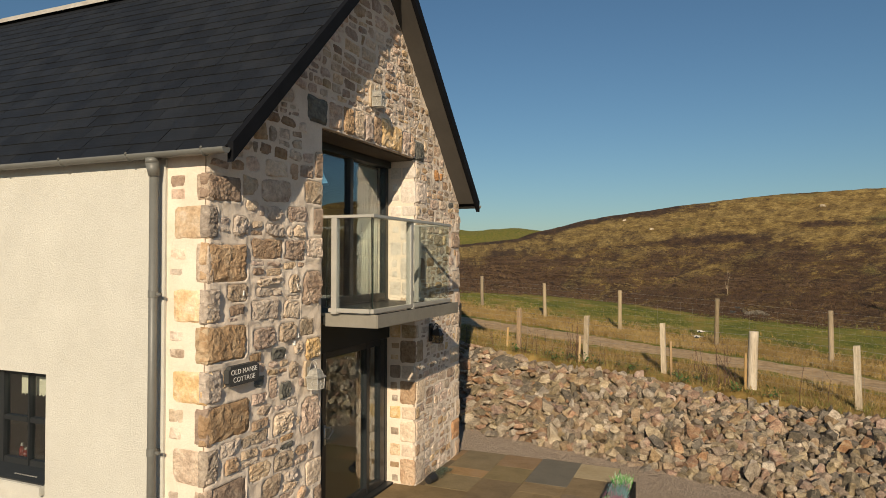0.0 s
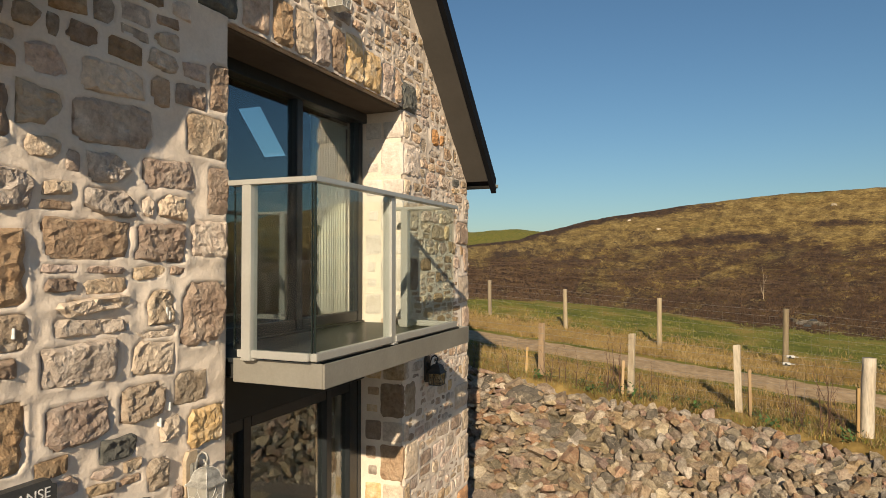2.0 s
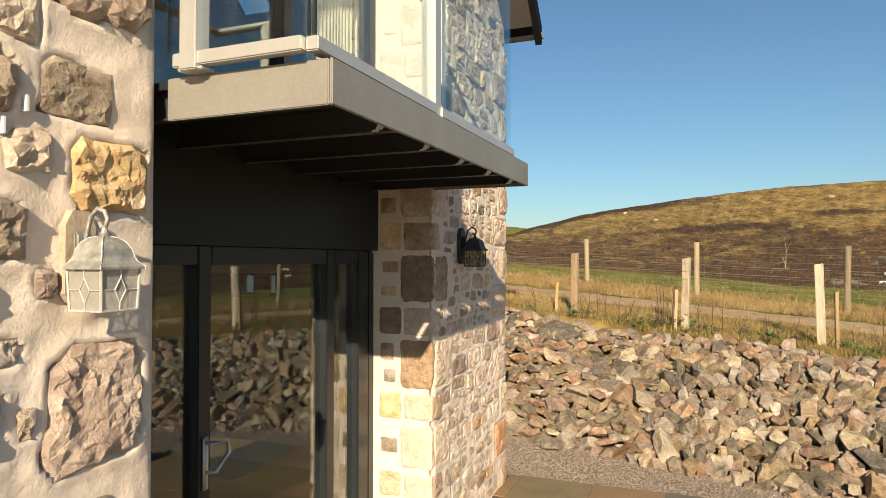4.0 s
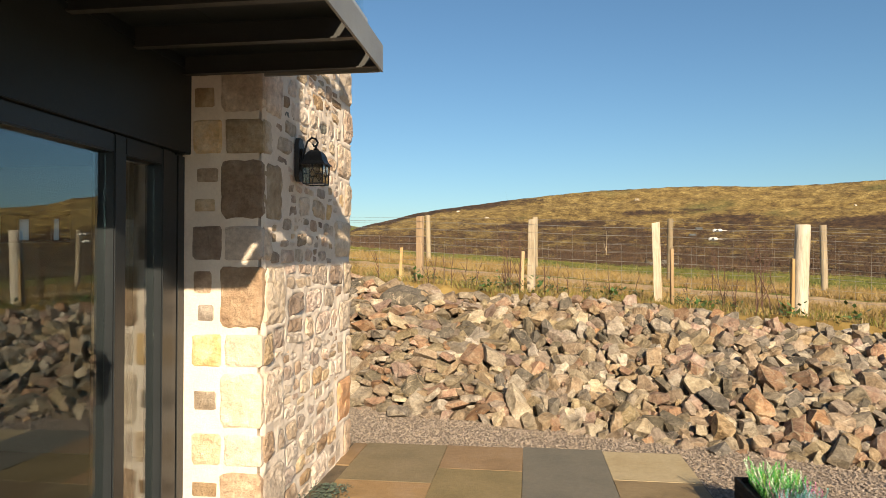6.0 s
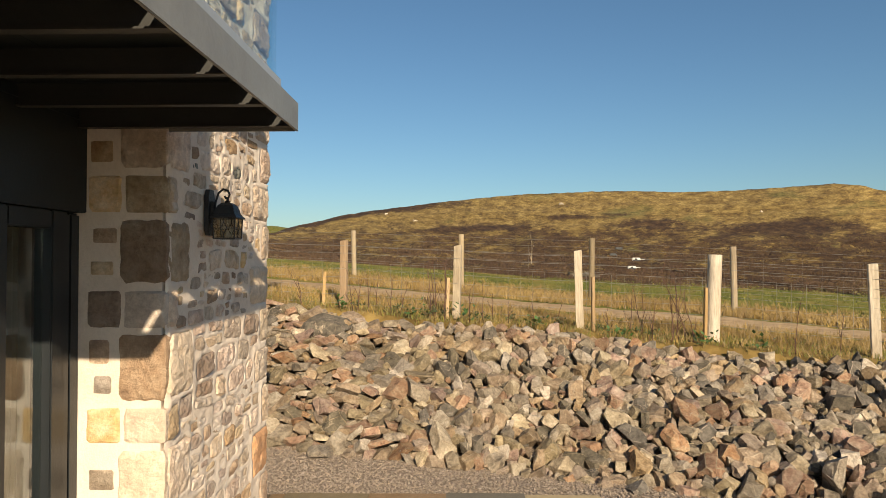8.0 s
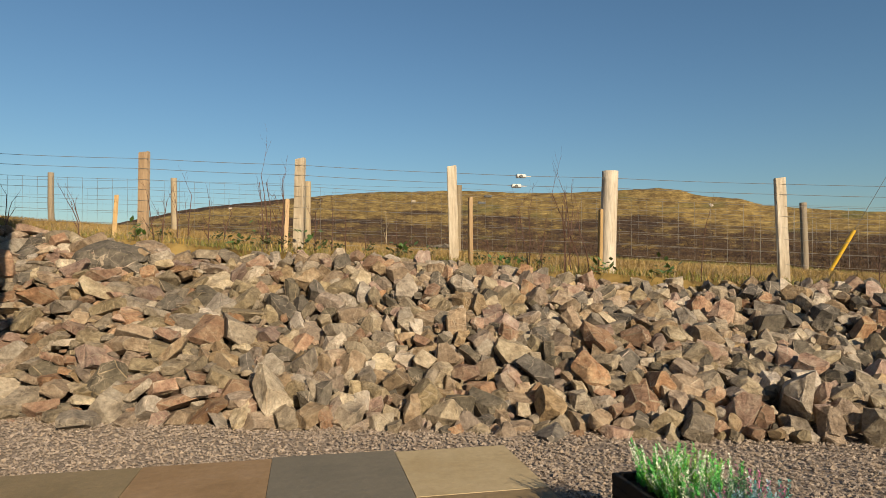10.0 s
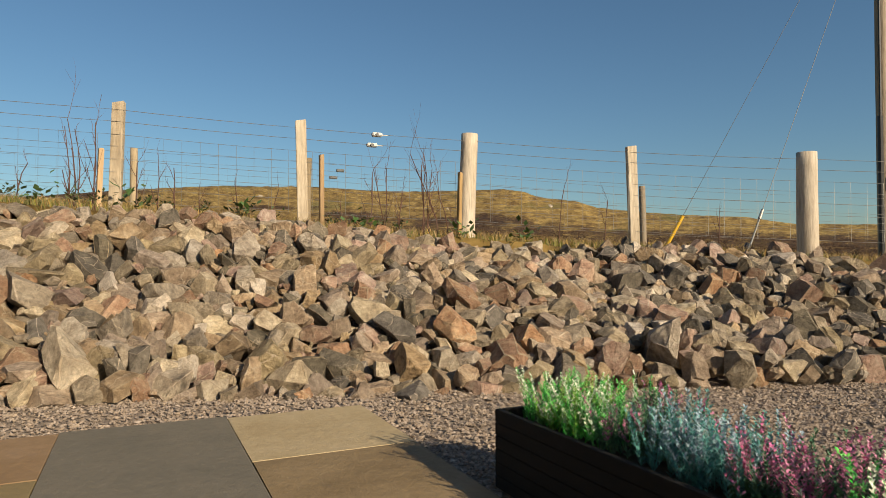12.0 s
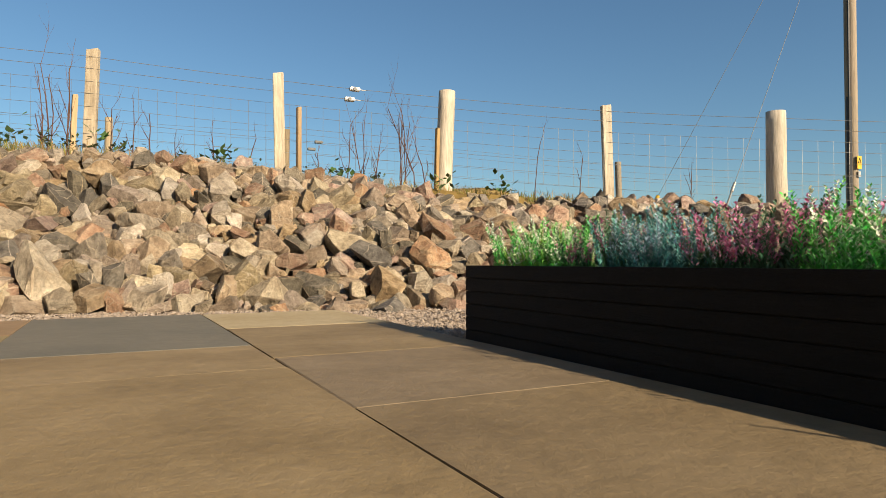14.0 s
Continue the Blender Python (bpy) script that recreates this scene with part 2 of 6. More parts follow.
M_PAVE = [
    surf("brown_flagstone", [(0.155, 0.107, 0.050), (0.205, 0.146, 0.072), (0.25, 0.182, 0.096)], 3.2, 0.72, 0.3, 28, 0.14, fine=0.16),
    surf("grey_flagstone", [(0.115, 0.106, 0.080), (0.142, 0.128, 0.095), (0.16, 0.142, 0.105)], 3.2, 0.72, 0.3, 28, 0.08, fine=0.15),
    surf("buff_flagstone", [(0.33, 0.25, 0.13), (0.38, 0.30, 0.17), (0.42, 0.33, 0.20)], 3.2, 0.72, 0.3, 28, 0.08, fine=0.15),
    surf("olive_flagstone", [(0.16, 0.122, 0.056), (0.20, 0.152, 0.072), (0.23, 0.175, 0.088)], 3.2, 0.72, 0.3, 28, 0.1, fine=0.16),
    surf("orange_flagstone", [(0.216, 0.133, 0.055), (0.270, 0.171, 0.077), (0.297, 0.199, 0.110)], 3.2, 0.72, 0.3, 28, 0.1, fine=0.16),
]
M_GRAVEL = surf("gravel_stone", [(0.20, 0.156, 0.118), (0.29, 0.23, 0.178), (0.36, 0.295, 0.235)], 30, 0.9, 0.4, 90, 0.22)


def ground_material():
    """Field, track and moor on one sheet, told apart by the zone weights of the mesh."""
    m = bpy.data.materials.new("moorland_ground")
    m.use_nodes = True
    n, l = m.node_tree.nodes, m.node_tree.links
    b = n["Principled BSDF"]
    geo = n.new("ShaderNodeNewGeometry")

    def noise_at(scale, detail=7, rough=0.65, stretch=None):
        t = n.new("ShaderNodeTexNoise")
        t.inputs["Scale"].default_value, t.inputs["Detail"].default_value, t.inputs["Roughness"].default_value = scale, detail, rough
        if stretch:
            mp = n.new("ShaderNodeMapping")
            mp.inputs["Scale"].default_value = stretch
            l.new(geo.outputs["Position"], mp.inputs["Vector"])
            l.new(mp.outputs["Vector"], t.inputs["Vector"])
        else:
            l.new(geo.outputs["Position"], t.inputs["Vector"])
        return t.outputs["Fac"]

    def ramp(fac, stops):
        r = n.new("ShaderNodeValToRGB")
        while len(r.color_ramp.elements) < len(stops):
            r.color_ramp.elements.new(0.5)
        for e, (p, c) in zip(r.color_ramp.elements, stops):
            e.position, e.color = p, (*c, 1)
        l.new(fac, r.inputs["Fac"])
        return r.outputs["Color"]

    def mix(fac, a, c):
        x = n.new("ShaderNodeMix")
        x.data_type = "RGBA"
        l.new(fac, x.inputs["Factor"])
        l.new(a, x.inputs["A"])
        l.new(c, x.inputs["B"])
        return x.outputs["Result"]

    zone = n.new("ShaderNodeAttribute")
    zone.attribute_name = "zone"
    sep = n.new("ShaderNodeSeparateColor")
    l.new(zone.outputs["Color"], sep.inputs["Color"])
    grass = ramp(noise_at(0.9), [(0.36, (0.085, 0.10, 0.014)), (0.50, (0.15, 0.15, 0.026)), (0.64, (0.26, 0.19, 0.05))])
    dry = ramp(noise_at(2.2), [(0.35, (0.10, 0.065, 0.018)), (0.5, (0.22, 0.145, 0.044)), (0.68, (0.36, 0.25, 0.085))])
    track = ramp(noise_at(6.0), [(0.35, (0.29, 0.20, 0.112)), (0.55, (0.42, 0.30, 0.175)), (0.7, (0.51, 0.38, 0.235))])
    slope = n.new("ShaderNodeAttribute")
    slope.attribute_name = "hill"

    def hill_noise(scale, detail=8, rough=0.7):
        t = n.new("ShaderNodeTexNoise")
        t.inputs["Scale"].default_value, t.inputs["Detail"].default_value, t.inputs["Roughness"].default_value = scale, detail, rough
        l.new(slope.outputs["Vector"], t.inputs["Vector"])
        return t.outputs["Fac"]

    heath = ramp(hill_noise(70, 8, 0.8), [(0.34, (0.020, 0.011, 0.006)), (0.48, (0.054, 0.029, 0.013)), (0.58, (0.10, 0.058, 0.024)), (0.68, (0.21, 0.138, 0.054))])
    bent = ramp(hill_noise(55, 8, 0.8), [(0.36, (0.075, 0.042, 0.014)), (0.46, (0.18, 0.115, 0.034)), (0.55, (0.30, 0.205, 0.062)), (0.68, (0.47, 0.34, 0.125))])
    olive = ramp(hill_noise(90, 6, 0.8), [(0.35, (0.06, 0.05, 0.013)), (0.5, (0.15, 0.125, 0.035)), (0.68, (0.26, 0.21, 0.07))])
    turn = n.new("ShaderNodeMapRange")
    turn.inputs["From Min"].default_value, turn.inputs["From Max"].default_value = 0.56, 0.66
    l.new(hill_noise(9, 6, 0.6), turn.inputs["Value"])
    share = n.new("ShaderNodeAttribute")
    share.attribute_name = "bent"
    lift = n.new("ShaderNodeMath")
    lift.operation = "ADD"
    l.new(share.outputs["Fac"], lift.inputs[0])
    l.new(hill_noise(24, 10, 0.84), lift.inputs[1])
    sharp = n.new("ShaderNodeMapRange")
    sharp.inputs["From Min"].default_value, sharp.inputs["From Max"].default_value = 0.51, 0.61
    l.new(lift.outputs[0], sharp.inputs["Value"])
    moor = mix(sharp.outputs["Result"], heath, mix(turn.outputs["Result"], bent, olive))
    speck = n.new("ShaderNodeMapRange")
    speck.inputs["From Min"].default_value, speck.inputs["From Max"].default_value = 0.32, 0.68
    speck.inputs["To Min"].default_value, speck.inputs["To Max"].default_value = 0.45, 1.5
    l.new(hill_noise(230, 5, 0.85), speck.inputs["Value"])
    dab = n.new("ShaderNodeVectorMath")
    dab.operation = "SCALE"
    l.new(moor, dab.inputs[0])
    l.new(speck.outputs["Result"], dab.inputs["Scale"])
    moor = dab.outputs["Vector"]
    near = ramp(noise_at(60, 6), [(0.35, (0.13, 0.102, 0.08)), (0.5, (0.26, 0.21, 0.165)), (0.66, (0.40, 0.335, 0.27))])
    edge = noise_at(0.8, 6)

    def ragged(value):
        a = n.new("ShaderNodeMath")
        a.operation = "ADD"
        l.new(value, a.inputs[0])
        l.new(edge, a.inputs[1])
        s = n.new("ShaderNodeMapRange")
        s.inputs["From Min"].default_value, s.inputs["From Max"].default_value = 0.94, 1.06
        l.new(a.outputs[0], s.inputs["Value"])
        return s.outputs["Result"]

    tone = mix(ragged(sep.outputs["Blue"]), mix(ragged(zone.outputs["Alpha"]), grass, dry), moor)
    tr = n.new("ShaderNodeAttribute")
    tr.attribute_name = "track"
    tone = mix(ragged(tr.outputs["Fac"]), tone, track)
    l.new(mix(sep.outputs["Red"], tone, near), b.inputs["Base Color"])
    b.inputs["Roughness"].default_value = 0.95
    b.inputs["Specular IOR Level"].default_value = 0.2
    bp = n.new("ShaderNodeBump")
    bp.inputs["Strength"].default_value, bp.inputs["Distance"].default_value = 0.45, 0.07
    l.new(noise_at(3.0, 8, 0.8), bp.inputs["Height"])
    l.new(bp.outputs["Normal"], b.inputs["Normal"])
    return m


# ---- small builders ----
def link(name, bm, material, parent=None, smooth=False):
    me = bpy.data.meshes.new(name)
    bmesh.ops.recalc_face_normals(bm, faces=bm.faces)
    for f in bm.faces:
        f.smooth = smooth
    bm.to_mesh(me)
    bm.free()
    for mm in (material if isinstance(material, (list, tuple)) else [material]):
        me.materials.append(mm)
    ob = new(name, me)
    ob.parent = parent
    return ob


def part(name, bm, material, parent, label="", smooth=False):
    return tagged(link(name, bm, material, parent, smooth), label)


def raw(name, verts, faces, material, parent=None, smooth=False, slots=None):
    me = bpy.data.meshes.new(name)
    me.from_pydata([tuple(v) for v in verts], [], faces)
    for mm in (material if isinstance(material, (list, tuple)) else [material]):
        me.materials.append(mm)
    if slots is not None:
        me.polygons.foreach_set("material_index", slots)
    me.polygons.foreach_set("use_smooth", [smooth] * len(me.polygons))
    me.update()
    ob = new(name, me)
    ob.parent = parent
    return ob


def box(bm, lo, hi, bevel=0.0):
    r = bmesh.ops.create_cube(bm, size=1.0)
    c = (Vector(lo) + Vector(hi)) / 2
    s = Vector(hi) - Vector(lo)
    for v in r["verts"]:
        v.co = Vector((v.co.x * s.x, v.co.y * s.y, v.co.z * s.z)) + c
    if bevel:
        es = {e for v in r["verts"] for e in v.link_edges}
        bmesh.ops.bevel(bm, geom=list(es), offset=bevel, segments=2, affect="EDGES")
    return bm


def boxed(lo, hi, bevel=0.0):
    return box(bmesh.new(), lo, hi, bevel)


def tube(bm, a, b, r0, r1=None, n=10, caps=True):
    a, b = Vector(a), Vector(b)
    r1 = r0 if r1 is None else r1
    q = (b - a).to_track_quat("Z", "Y")
    rings = []
    for p, r in ((a, r0), (b, r1)):
        rings.append([bm.verts.new(p + q @ Vector((r * math.cos(i * math.tau / n), r * math.sin(i * math.tau / n), 0))) for i in range(n)])
    for i in range(n):
        bm.faces.new((rings[0][i], rings[0][(i + 1) % n], rings[1][(i + 1) % n], rings[1][i]))
    if caps:
        bm.faces.new(rings[0][::-1])
        bm.faces.new(rings[1])
    return bm


def pipe(bm, pts, r, n=8):
    """A round rod along a line of points, in one piece."""
    pts = [Vector(p) for p in pts]
    rings = []
    for i, p in enumerate(pts):
        d = pts[min(i + 1, len(pts) - 1)] - pts[max(i - 1, 0)]
        q = d.to_track_quat("Z", "Y")
        rings.append([bm.verts.new(p + q @ Vector((r * math.cos(k * math.tau / n), r * math.sin(k * math.tau / n), 0))) for k in range(n)])
    for a, b in zip(rings, rings[1:]):
        near = min(range(n), key=lambda k: (b[k].co - a[0].co).length)
        b[:] = b[near:] + b[:near]
        for k in range(n):
            bm.faces.new((a[k], a[(k + 1) % n], b[(k + 1) % n], b[k]))
    bm.faces.new(rings[0][::-1])
    bm.faces.new(rings[-1])
    return bm


def empty(name, place, label, category, group="", kind=""):
    e = new(name)
    e.location = place
    bpy.context.view_layer.update()
    return tagged(e, label, category, group, kind)


def at(ob):
    """Keep a part's world place under a parent that stands elsewhere."""
    ob.matrix_parent_inverse = Matrix.Translation(ob.parent.location).inverted()
    return ob


# ---- the plan ----
GX = -3.87                    # face of the gable
Y0, Y1 = 4.188, 9.93           # its two corners
OY0, OY1, OZ = 5.90, 8.25, 4.58   # the tall opening
MID, RIDGE, EAVE = 7.085, 7.075, 4.08
EAVE_Y = 4.15
FX = -4.29                    # face of the window frames
BACK = -13.5                  # far end of the house


def roof_z(y):
    return RIDGE - abs(y - MID) * (RIDGE - EAVE) / (MID - EAVE_Y)


# ---- ground ----
def bank_front(x):
    return 10.72 - 0.34 * (x + 1.94)


def fence_y(x):
    return float(np.interp(x, (-9.0, -3.96, -2.42, -0.9, 0.66, 2.14, 3.39, 9.0), (14.9, 13.78, 13.40, 13.15, 12.80, 12.20, 11.42, 8.0)))


def field_z(x, y):
    return 0.89 - (0.07 if x < 0 else 0.045) * max(-14, min(14, x)) + 0.045 * max(-6, min(10, y - 13))


AZ = (-75, -60, -53, -49.5, -46, -42.5, -38, -36.3, -33, -31.8, -30, -26, -23.5, -19, -15, -11, -6, -1.6, 3, 7.5, 10.3, 12.3, 14.5, 16, 21, 40)
EL = (2.0, 2.1, 2.4, 3.05, 3.28, 3.58, 4.1, 4.7, 5.13, 5.6, 5.84, 5.76, 5.66, 5.7, 5.93, 5.95, 5.86, 5.52, 5.0, 4.42, 3.98, 3.42, 2.95, 2.4, 1.85, 1.6)
FAR_AZ, FAR_EL = (8, 12, 14, 16.5, 21, 40), (0.6, 2.3, 2.55, 2.72, 2.5, 2.3)


def ground_z(x, y):
    """Height of the land, and how far up the hill it lies (0 to 1)."""
    front, top = bank_front(x), fence_y(x) - 0.5
    if y < front:
        return -0.035, 0.0
    g = field_z(x, y)
    if y < top:
        u = (y - front) / (top - front)
        return -0.035 + (g - 0.05 + 0.035) * u - 0.10 * min(1.0, u * 6, (1 - u) * 6), 0.0
    dx, dy = x + 2.0, y - 6.0
    r = math.hypot(dx, dy)
    az = math.degrees(math.atan2(-dx, dy))
    edge = 17.0 + 1.2 * math.sin(az * 0.14)
    if r <= edge:
        return g, 0.0
    crest = 1.9 + 150.0 * math.tan(radians(float(np.interp(az, AZ, EL))))
    u = (r - edge) / (150.0 - edge)
    if u <= 1:
        z = g + (crest - g) * u ** 1.45
        z += 0.5 * u * (1 - u) * 4 * noise.fractal((x * 0.05, y * 0.05, 0), 1.0, 2.0, 4)
        z += min(1, u * 12) * 0.16 * noise.fractal((x * 0.55, y * 0.55, 3), 0.8, 2.0, 4)
    else:
        z = crest + 2.0 * math.sin(min(1.0, (u - 1) * 0.8) * 3.1) - (u - 1) * 6.0
        if az > 8 and r > 210:
            lift = min(1.0, (r - 210) / 190.0)
            far = 3.0 + 400 * math.tan(radians(float(np.interp(az, FAR_AZ, FAR_EL))))
            z = max(z, z + (far - z) * lift * lift * (3 - 2 * lift)) if r < 400 else far - (r - 400) * 0.02
        z += (0.5 + 1.2 * min(1, u - 1)) * noise.fractal((x * 0.05, y * 0.05, 0), 1.0, 2.0, 4)
    return z, min(1.0, u)


def track_line(x):
    return fence_y(x) + 2.45 + 0.02 * x


def hill_growth(az, r, z, u):
    """Bearing and slope as texture coordinates, and how much bent grass stands against heather."""
    el = math.degrees(math.atan2(z - 2.2, r))
    top = float(np.interp(az, AZ, EL))
    s = max(-0.3, min(1.0, el / top))
    bias = float(np.interp(s, (-0.3, 0.0, 0.3, 0.5, 0.7, 1.0), (0.0, 0.025, 0.05, 0.105, 0.15, 0.165)))
    if -2 < az < 24:
        bias -= 0.26 * max(0, min(1, (s - 0.84) / 0.10)) * min(1, (az + 2) / 5)
        bias -= 0.07 * max(0, min(1, (az - 8) / 8))
    if az < -4:
        bias += 0.07 * min(1, (-4 - az) / 6)
        bias -= 0.25 * max(0, (s - 0.94) / 0.06)
        bias -= 0.085 * max(0, min(1, (0.5 - s) / 0.15)) * min(1, (-3 - az) / 3)
    for ca, cs, wa, ws in ((-10, 0.60, 2.6, 0.06), (-16.5, 0.50, 2.8, 0.09), (-14, 0.63, 1.5, 0.03), (-27, 0.45, 5, 0.10), (-1, 0.47, 5, 0.05)):
        q = ((az - ca) / wa) ** 2 + ((s - cs) / ws) ** 2
        if q < 4:
            bias -= 0.22 * math.exp(-q)
    return (radians(az), radians(el) * 2.8, 0.0), bias


angles = np.concatenate([np.arange(-72, 42, 0.4), np.arange(42, 288, 4.0)])
radii = np.concatenate([[0.0], 0.6 * (2600 / 0.6) ** (np.arange(300) / 299.0)])
verts, zone, track, hill, bent_share = [], [], [], [], []
for r in radii:
    for a in angles:
        x, y = -2.0 - r * math.sin(radians(a)), 6.0 + r * math.cos(radians(a))
        ahead = -72 <= a <= 42 or (a > 288)
        if -72 <= a <= 42:
            z, u = ground_z(x, y)
        else:
            z, u = -0.035, 0.0
            if y > bank_front(x) and r < 60:
                z = ground_z(x, y)[0]
            elif r >= 60:
                z = -0.035 + min(3.0, (r - 60) * 0.03)
        if r < 40 and y > fence_y(x) - 0.5 and u == 0:
            z += 0.03 * noise.fractal((x * 1.5, y * 1.5, 1), 0.8, 2.0, 3)
        verts.append((x, y, z))
        w = y - track_line(x)
        near = 1.0 if y < fence_y(x) - 0.75 else 0.0
        drift = 1 - min(1.0, abs(w - 2.0) / 2.0)
        dryness = max(drift, 0.75 * (1 - min(1.0, max(0.0, abs(w + 2.1) - 0.9) / 0.6)))
        moor = 0.0 if u <= 0 else min(1.0, 0.35 + u * 30)
        if a > 8 and r > 230:
            moor, dryness = 0.0, 0.0
        h, bb = hill_growth(a if a < 180 else a - 360, max(r, 1.0), z, u)
        hill.append(h)
        bent_share.append(bb)
        zone.append((near, u ** 0.6, moor, dryness))
        track.append(max(0.0, min(1.0, 1.75 - abs(w) / 0.46 - (0.35 if abs(w) < 0.16 else 0))) if y > fence_y(x) else 0.0)
na = len(angles)
faces = []
for i in range(len(radii) - 1):
    for j in range(na):
        k = (j + 1) % na
        faces.append((i * na + j, i * na + k, (i + 1) * na + k, (i + 1) * na + j))
ground = tagged(raw("ground", verts, faces, ground_material(), None, True), "rough grass, dirt track and heather moor rising to a hill", "ground", kind="structure")
lay = ground.data.color_attributes.new("zone", "FLOAT_COLOR", "POINT")
lay.data.foreach_set("color", np.array(zone, dtype=np.float32).ravel())
lay = ground.data.attributes.new("hill", "FLOAT_VECTOR", "POINT")
lay.data.foreach_set("vector", np.array(hill, dtype=np.float32).ravel())
lay = ground.data.attributes.new("bent", "FLOAT", "POINT")
lay.data.foreach_set("value", np.array(bent_share, dtype=np.float32))
lay = ground.data.attributes.new("track", "FLOAT", "POINT")
lay.data.foreach_set("value", np.array(track, dtype=np.float32))

# ---- house: walls ----
wall_gable = tagged(link("wall_gable", bmesh.new(), M_MORTAR), "rubble stone gable wall with wide pale lime mortar joints", "wall", kind="structure")


def strip(a, b, step):
    return list(np.linspace(a, b, max(2, int(round((b - a) / step)) + 1)))


def gable_mesh():
    """The thick core of the gable, with the opening through it."""
    bm = bmesh.new()
    box(bm, (GX - 0.6, Y0, -0.05), (GX - 0.022, OY0, EAVE))
    box(bm, (GX - 0.6, OY1, -0.05), (GX - 0.022, Y1, EAVE))
    ring = [(OY0, EAVE), (OY0, OZ), (OY1, OZ), (OY1, EAVE), (Y1, EAVE), (MID, RIDGE - 0.1), (Y0, EAVE)]
    front = [bm.verts.new((GX - 0.022, y, z)) for y, z in ring]
    rear = [bm.verts.new((GX - 0.6, y, z)) for y, z in ring]
    for loop in (front, rear):
        bm.faces.new((loop[0], loop[1], loop[6]))
        bm.faces.new((loop[1], loop[5], loop[6]))
        bm.faces.new((loop[1], loop[2], loop[5]))
        bm.faces.new((loop[2], loop[4], loop[5]))
        bm.faces.new((loop[2], loop[3], loop[4]))
    bm.faces.new((front[1], front[2], rear[2], rear[1]))
    me = wall_gable.data
    for f in bm.faces:
        f.smooth = False
    bm.to_mesh(me)
    bm.free()


gable_mesh()

WX1, WX0, WZ0, WZ1 = -5.75, -7.30, 1.055, 2.085   # window in the rendered wall
QX = -4.30                                       # where the render stops at the quoins
bm = bmesh.new()
SY = 4.163
box(bm, (WX1, SY, -0.05), (QX, SY + 0.5, EAVE - 0.06))
box(bm, (BACK, SY, -0.05), (WX0, SY + 0.5, EAVE - 0.06))
box(bm, (WX0, SY, -0.05), (WX1, SY + 0.5, WZ0))
box(bm, (WX0, SY, WZ1), (WX1, SY + 0.5, EAVE - 0.06))
wall_south = tagged(link("wall_south", bm, M_RENDER), "cream roughcast rendered side wall of the cottage", "wall", kind="structure")
bm = bmesh.new()
box(bm, (QX, SY + 0.035, -0.05), (GX - 0.022, SY + 0.5, EAVE - 0.06))
quoin_core = tagged(link("wall_corner", bm, M_MORTAR), "lime mortared stone corner of the gable", "wall", kind="structure")
bm = bmesh.new()
NX0, NX1, NZ0, NZ1 = -6.85, -5.93, 1.62, 1.86   # small window in the rear wall
box(bm, (BACK, Y1 - 0.45, -0.05), (NX0, Y1 - 0.01, EAVE - 0.06))
box(bm, (NX1, Y1 - 0.45, -0.05), (GX - 0.6, Y1 - 0.01, EAVE - 0.06))
box(bm, (NX0, Y1 - 0.45, -0.05), (NX1, Y1 - 0.01, NZ0))
box(bm, (NX0, Y1 - 0.45, NZ1), (NX1, Y1 - 0.01, EAVE - 0.06))
tagged(link("wall_north", bm, M_RENDER), "cream rendered rear side wall", "wall", kind="structure")
bm = bmesh.new()
ring = [(Y0, -0.05), (Y1 - 0.02, -0.05), (Y1 - 0.02, EAVE - 0.06), (MID, RIDGE - 0.1), (Y0, EAVE - 0.06)]
for x in (BACK, -12.6):
    fa = [bm.verts.new((x, y, z)) for y, z in ring]
    fb = [bm.verts.new((x + 0.3, y, z)) for y, z in ring]
    bm.faces.new(fa)
    bm.faces.new(fb[::-1])
    for i in range(5):
        bm.faces.new((fa[i], fa[(i + 1) % 5], fb[(i + 1) % 5], fb[i]))
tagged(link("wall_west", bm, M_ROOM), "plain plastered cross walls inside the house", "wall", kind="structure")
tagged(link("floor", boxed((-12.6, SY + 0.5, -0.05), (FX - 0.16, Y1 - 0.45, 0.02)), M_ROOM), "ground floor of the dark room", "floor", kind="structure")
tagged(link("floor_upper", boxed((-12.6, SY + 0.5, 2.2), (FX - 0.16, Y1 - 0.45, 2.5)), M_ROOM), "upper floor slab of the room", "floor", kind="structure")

# ---- house: roof ----
OVER = GX + 0.31
SLOPE = math.atan2(RIDGE - EAVE, MID - EAVE_Y)
roof = tagged(link("roof", bmesh.new(), M_VERGE), "steep dark slate roof with black verge trim", "roof", kind="structure")
SKY_X0, SKY_X1, SKY_Y0, SKY_Y1 = -6.52, -6.17, 9.08, 9.62   # rooflight in the far slope


def roof_mesh():
    bm = bmesh.new()

    def deck(x0, x1, ya, yb, t=0.05):
        za, zb = roof_z(ya), roof_z(yb)
        top = [(x0, ya, za), (x1, ya, za), (x1, yb, zb), (x0, yb, zb)]
        a = [bm.verts.new(p) for p in top]
        b = [bm.verts.new((p[0], p[1], p[2] - t)) for p in top]
        bm.faces.new(a)
        bm.faces.new(b[::-1])
        for i in range(4):
            bm.faces.new((a[i], b[i], b[(i + 1) % 4], a[(i + 1) % 4]))
    deck(BACK - 0.2, OVER - 0.03, 4.15, MID)
    deck(SKY_X1, OVER - 0.03, MID, 10.02)
    deck(BACK - 0.2, SKY_X0, MID, 10.02)
    deck(SKY_X0, SKY_X1, MID, SKY_Y0)
    deck(SKY_X0, SKY_X1, SKY_Y1, 10.02)
    for f in bm.faces:
        f.smooth = False
    bmesh.ops.recalc_face_normals(bm, faces=bm.faces)
    bm.to_mesh(roof.data)
    bm.free()


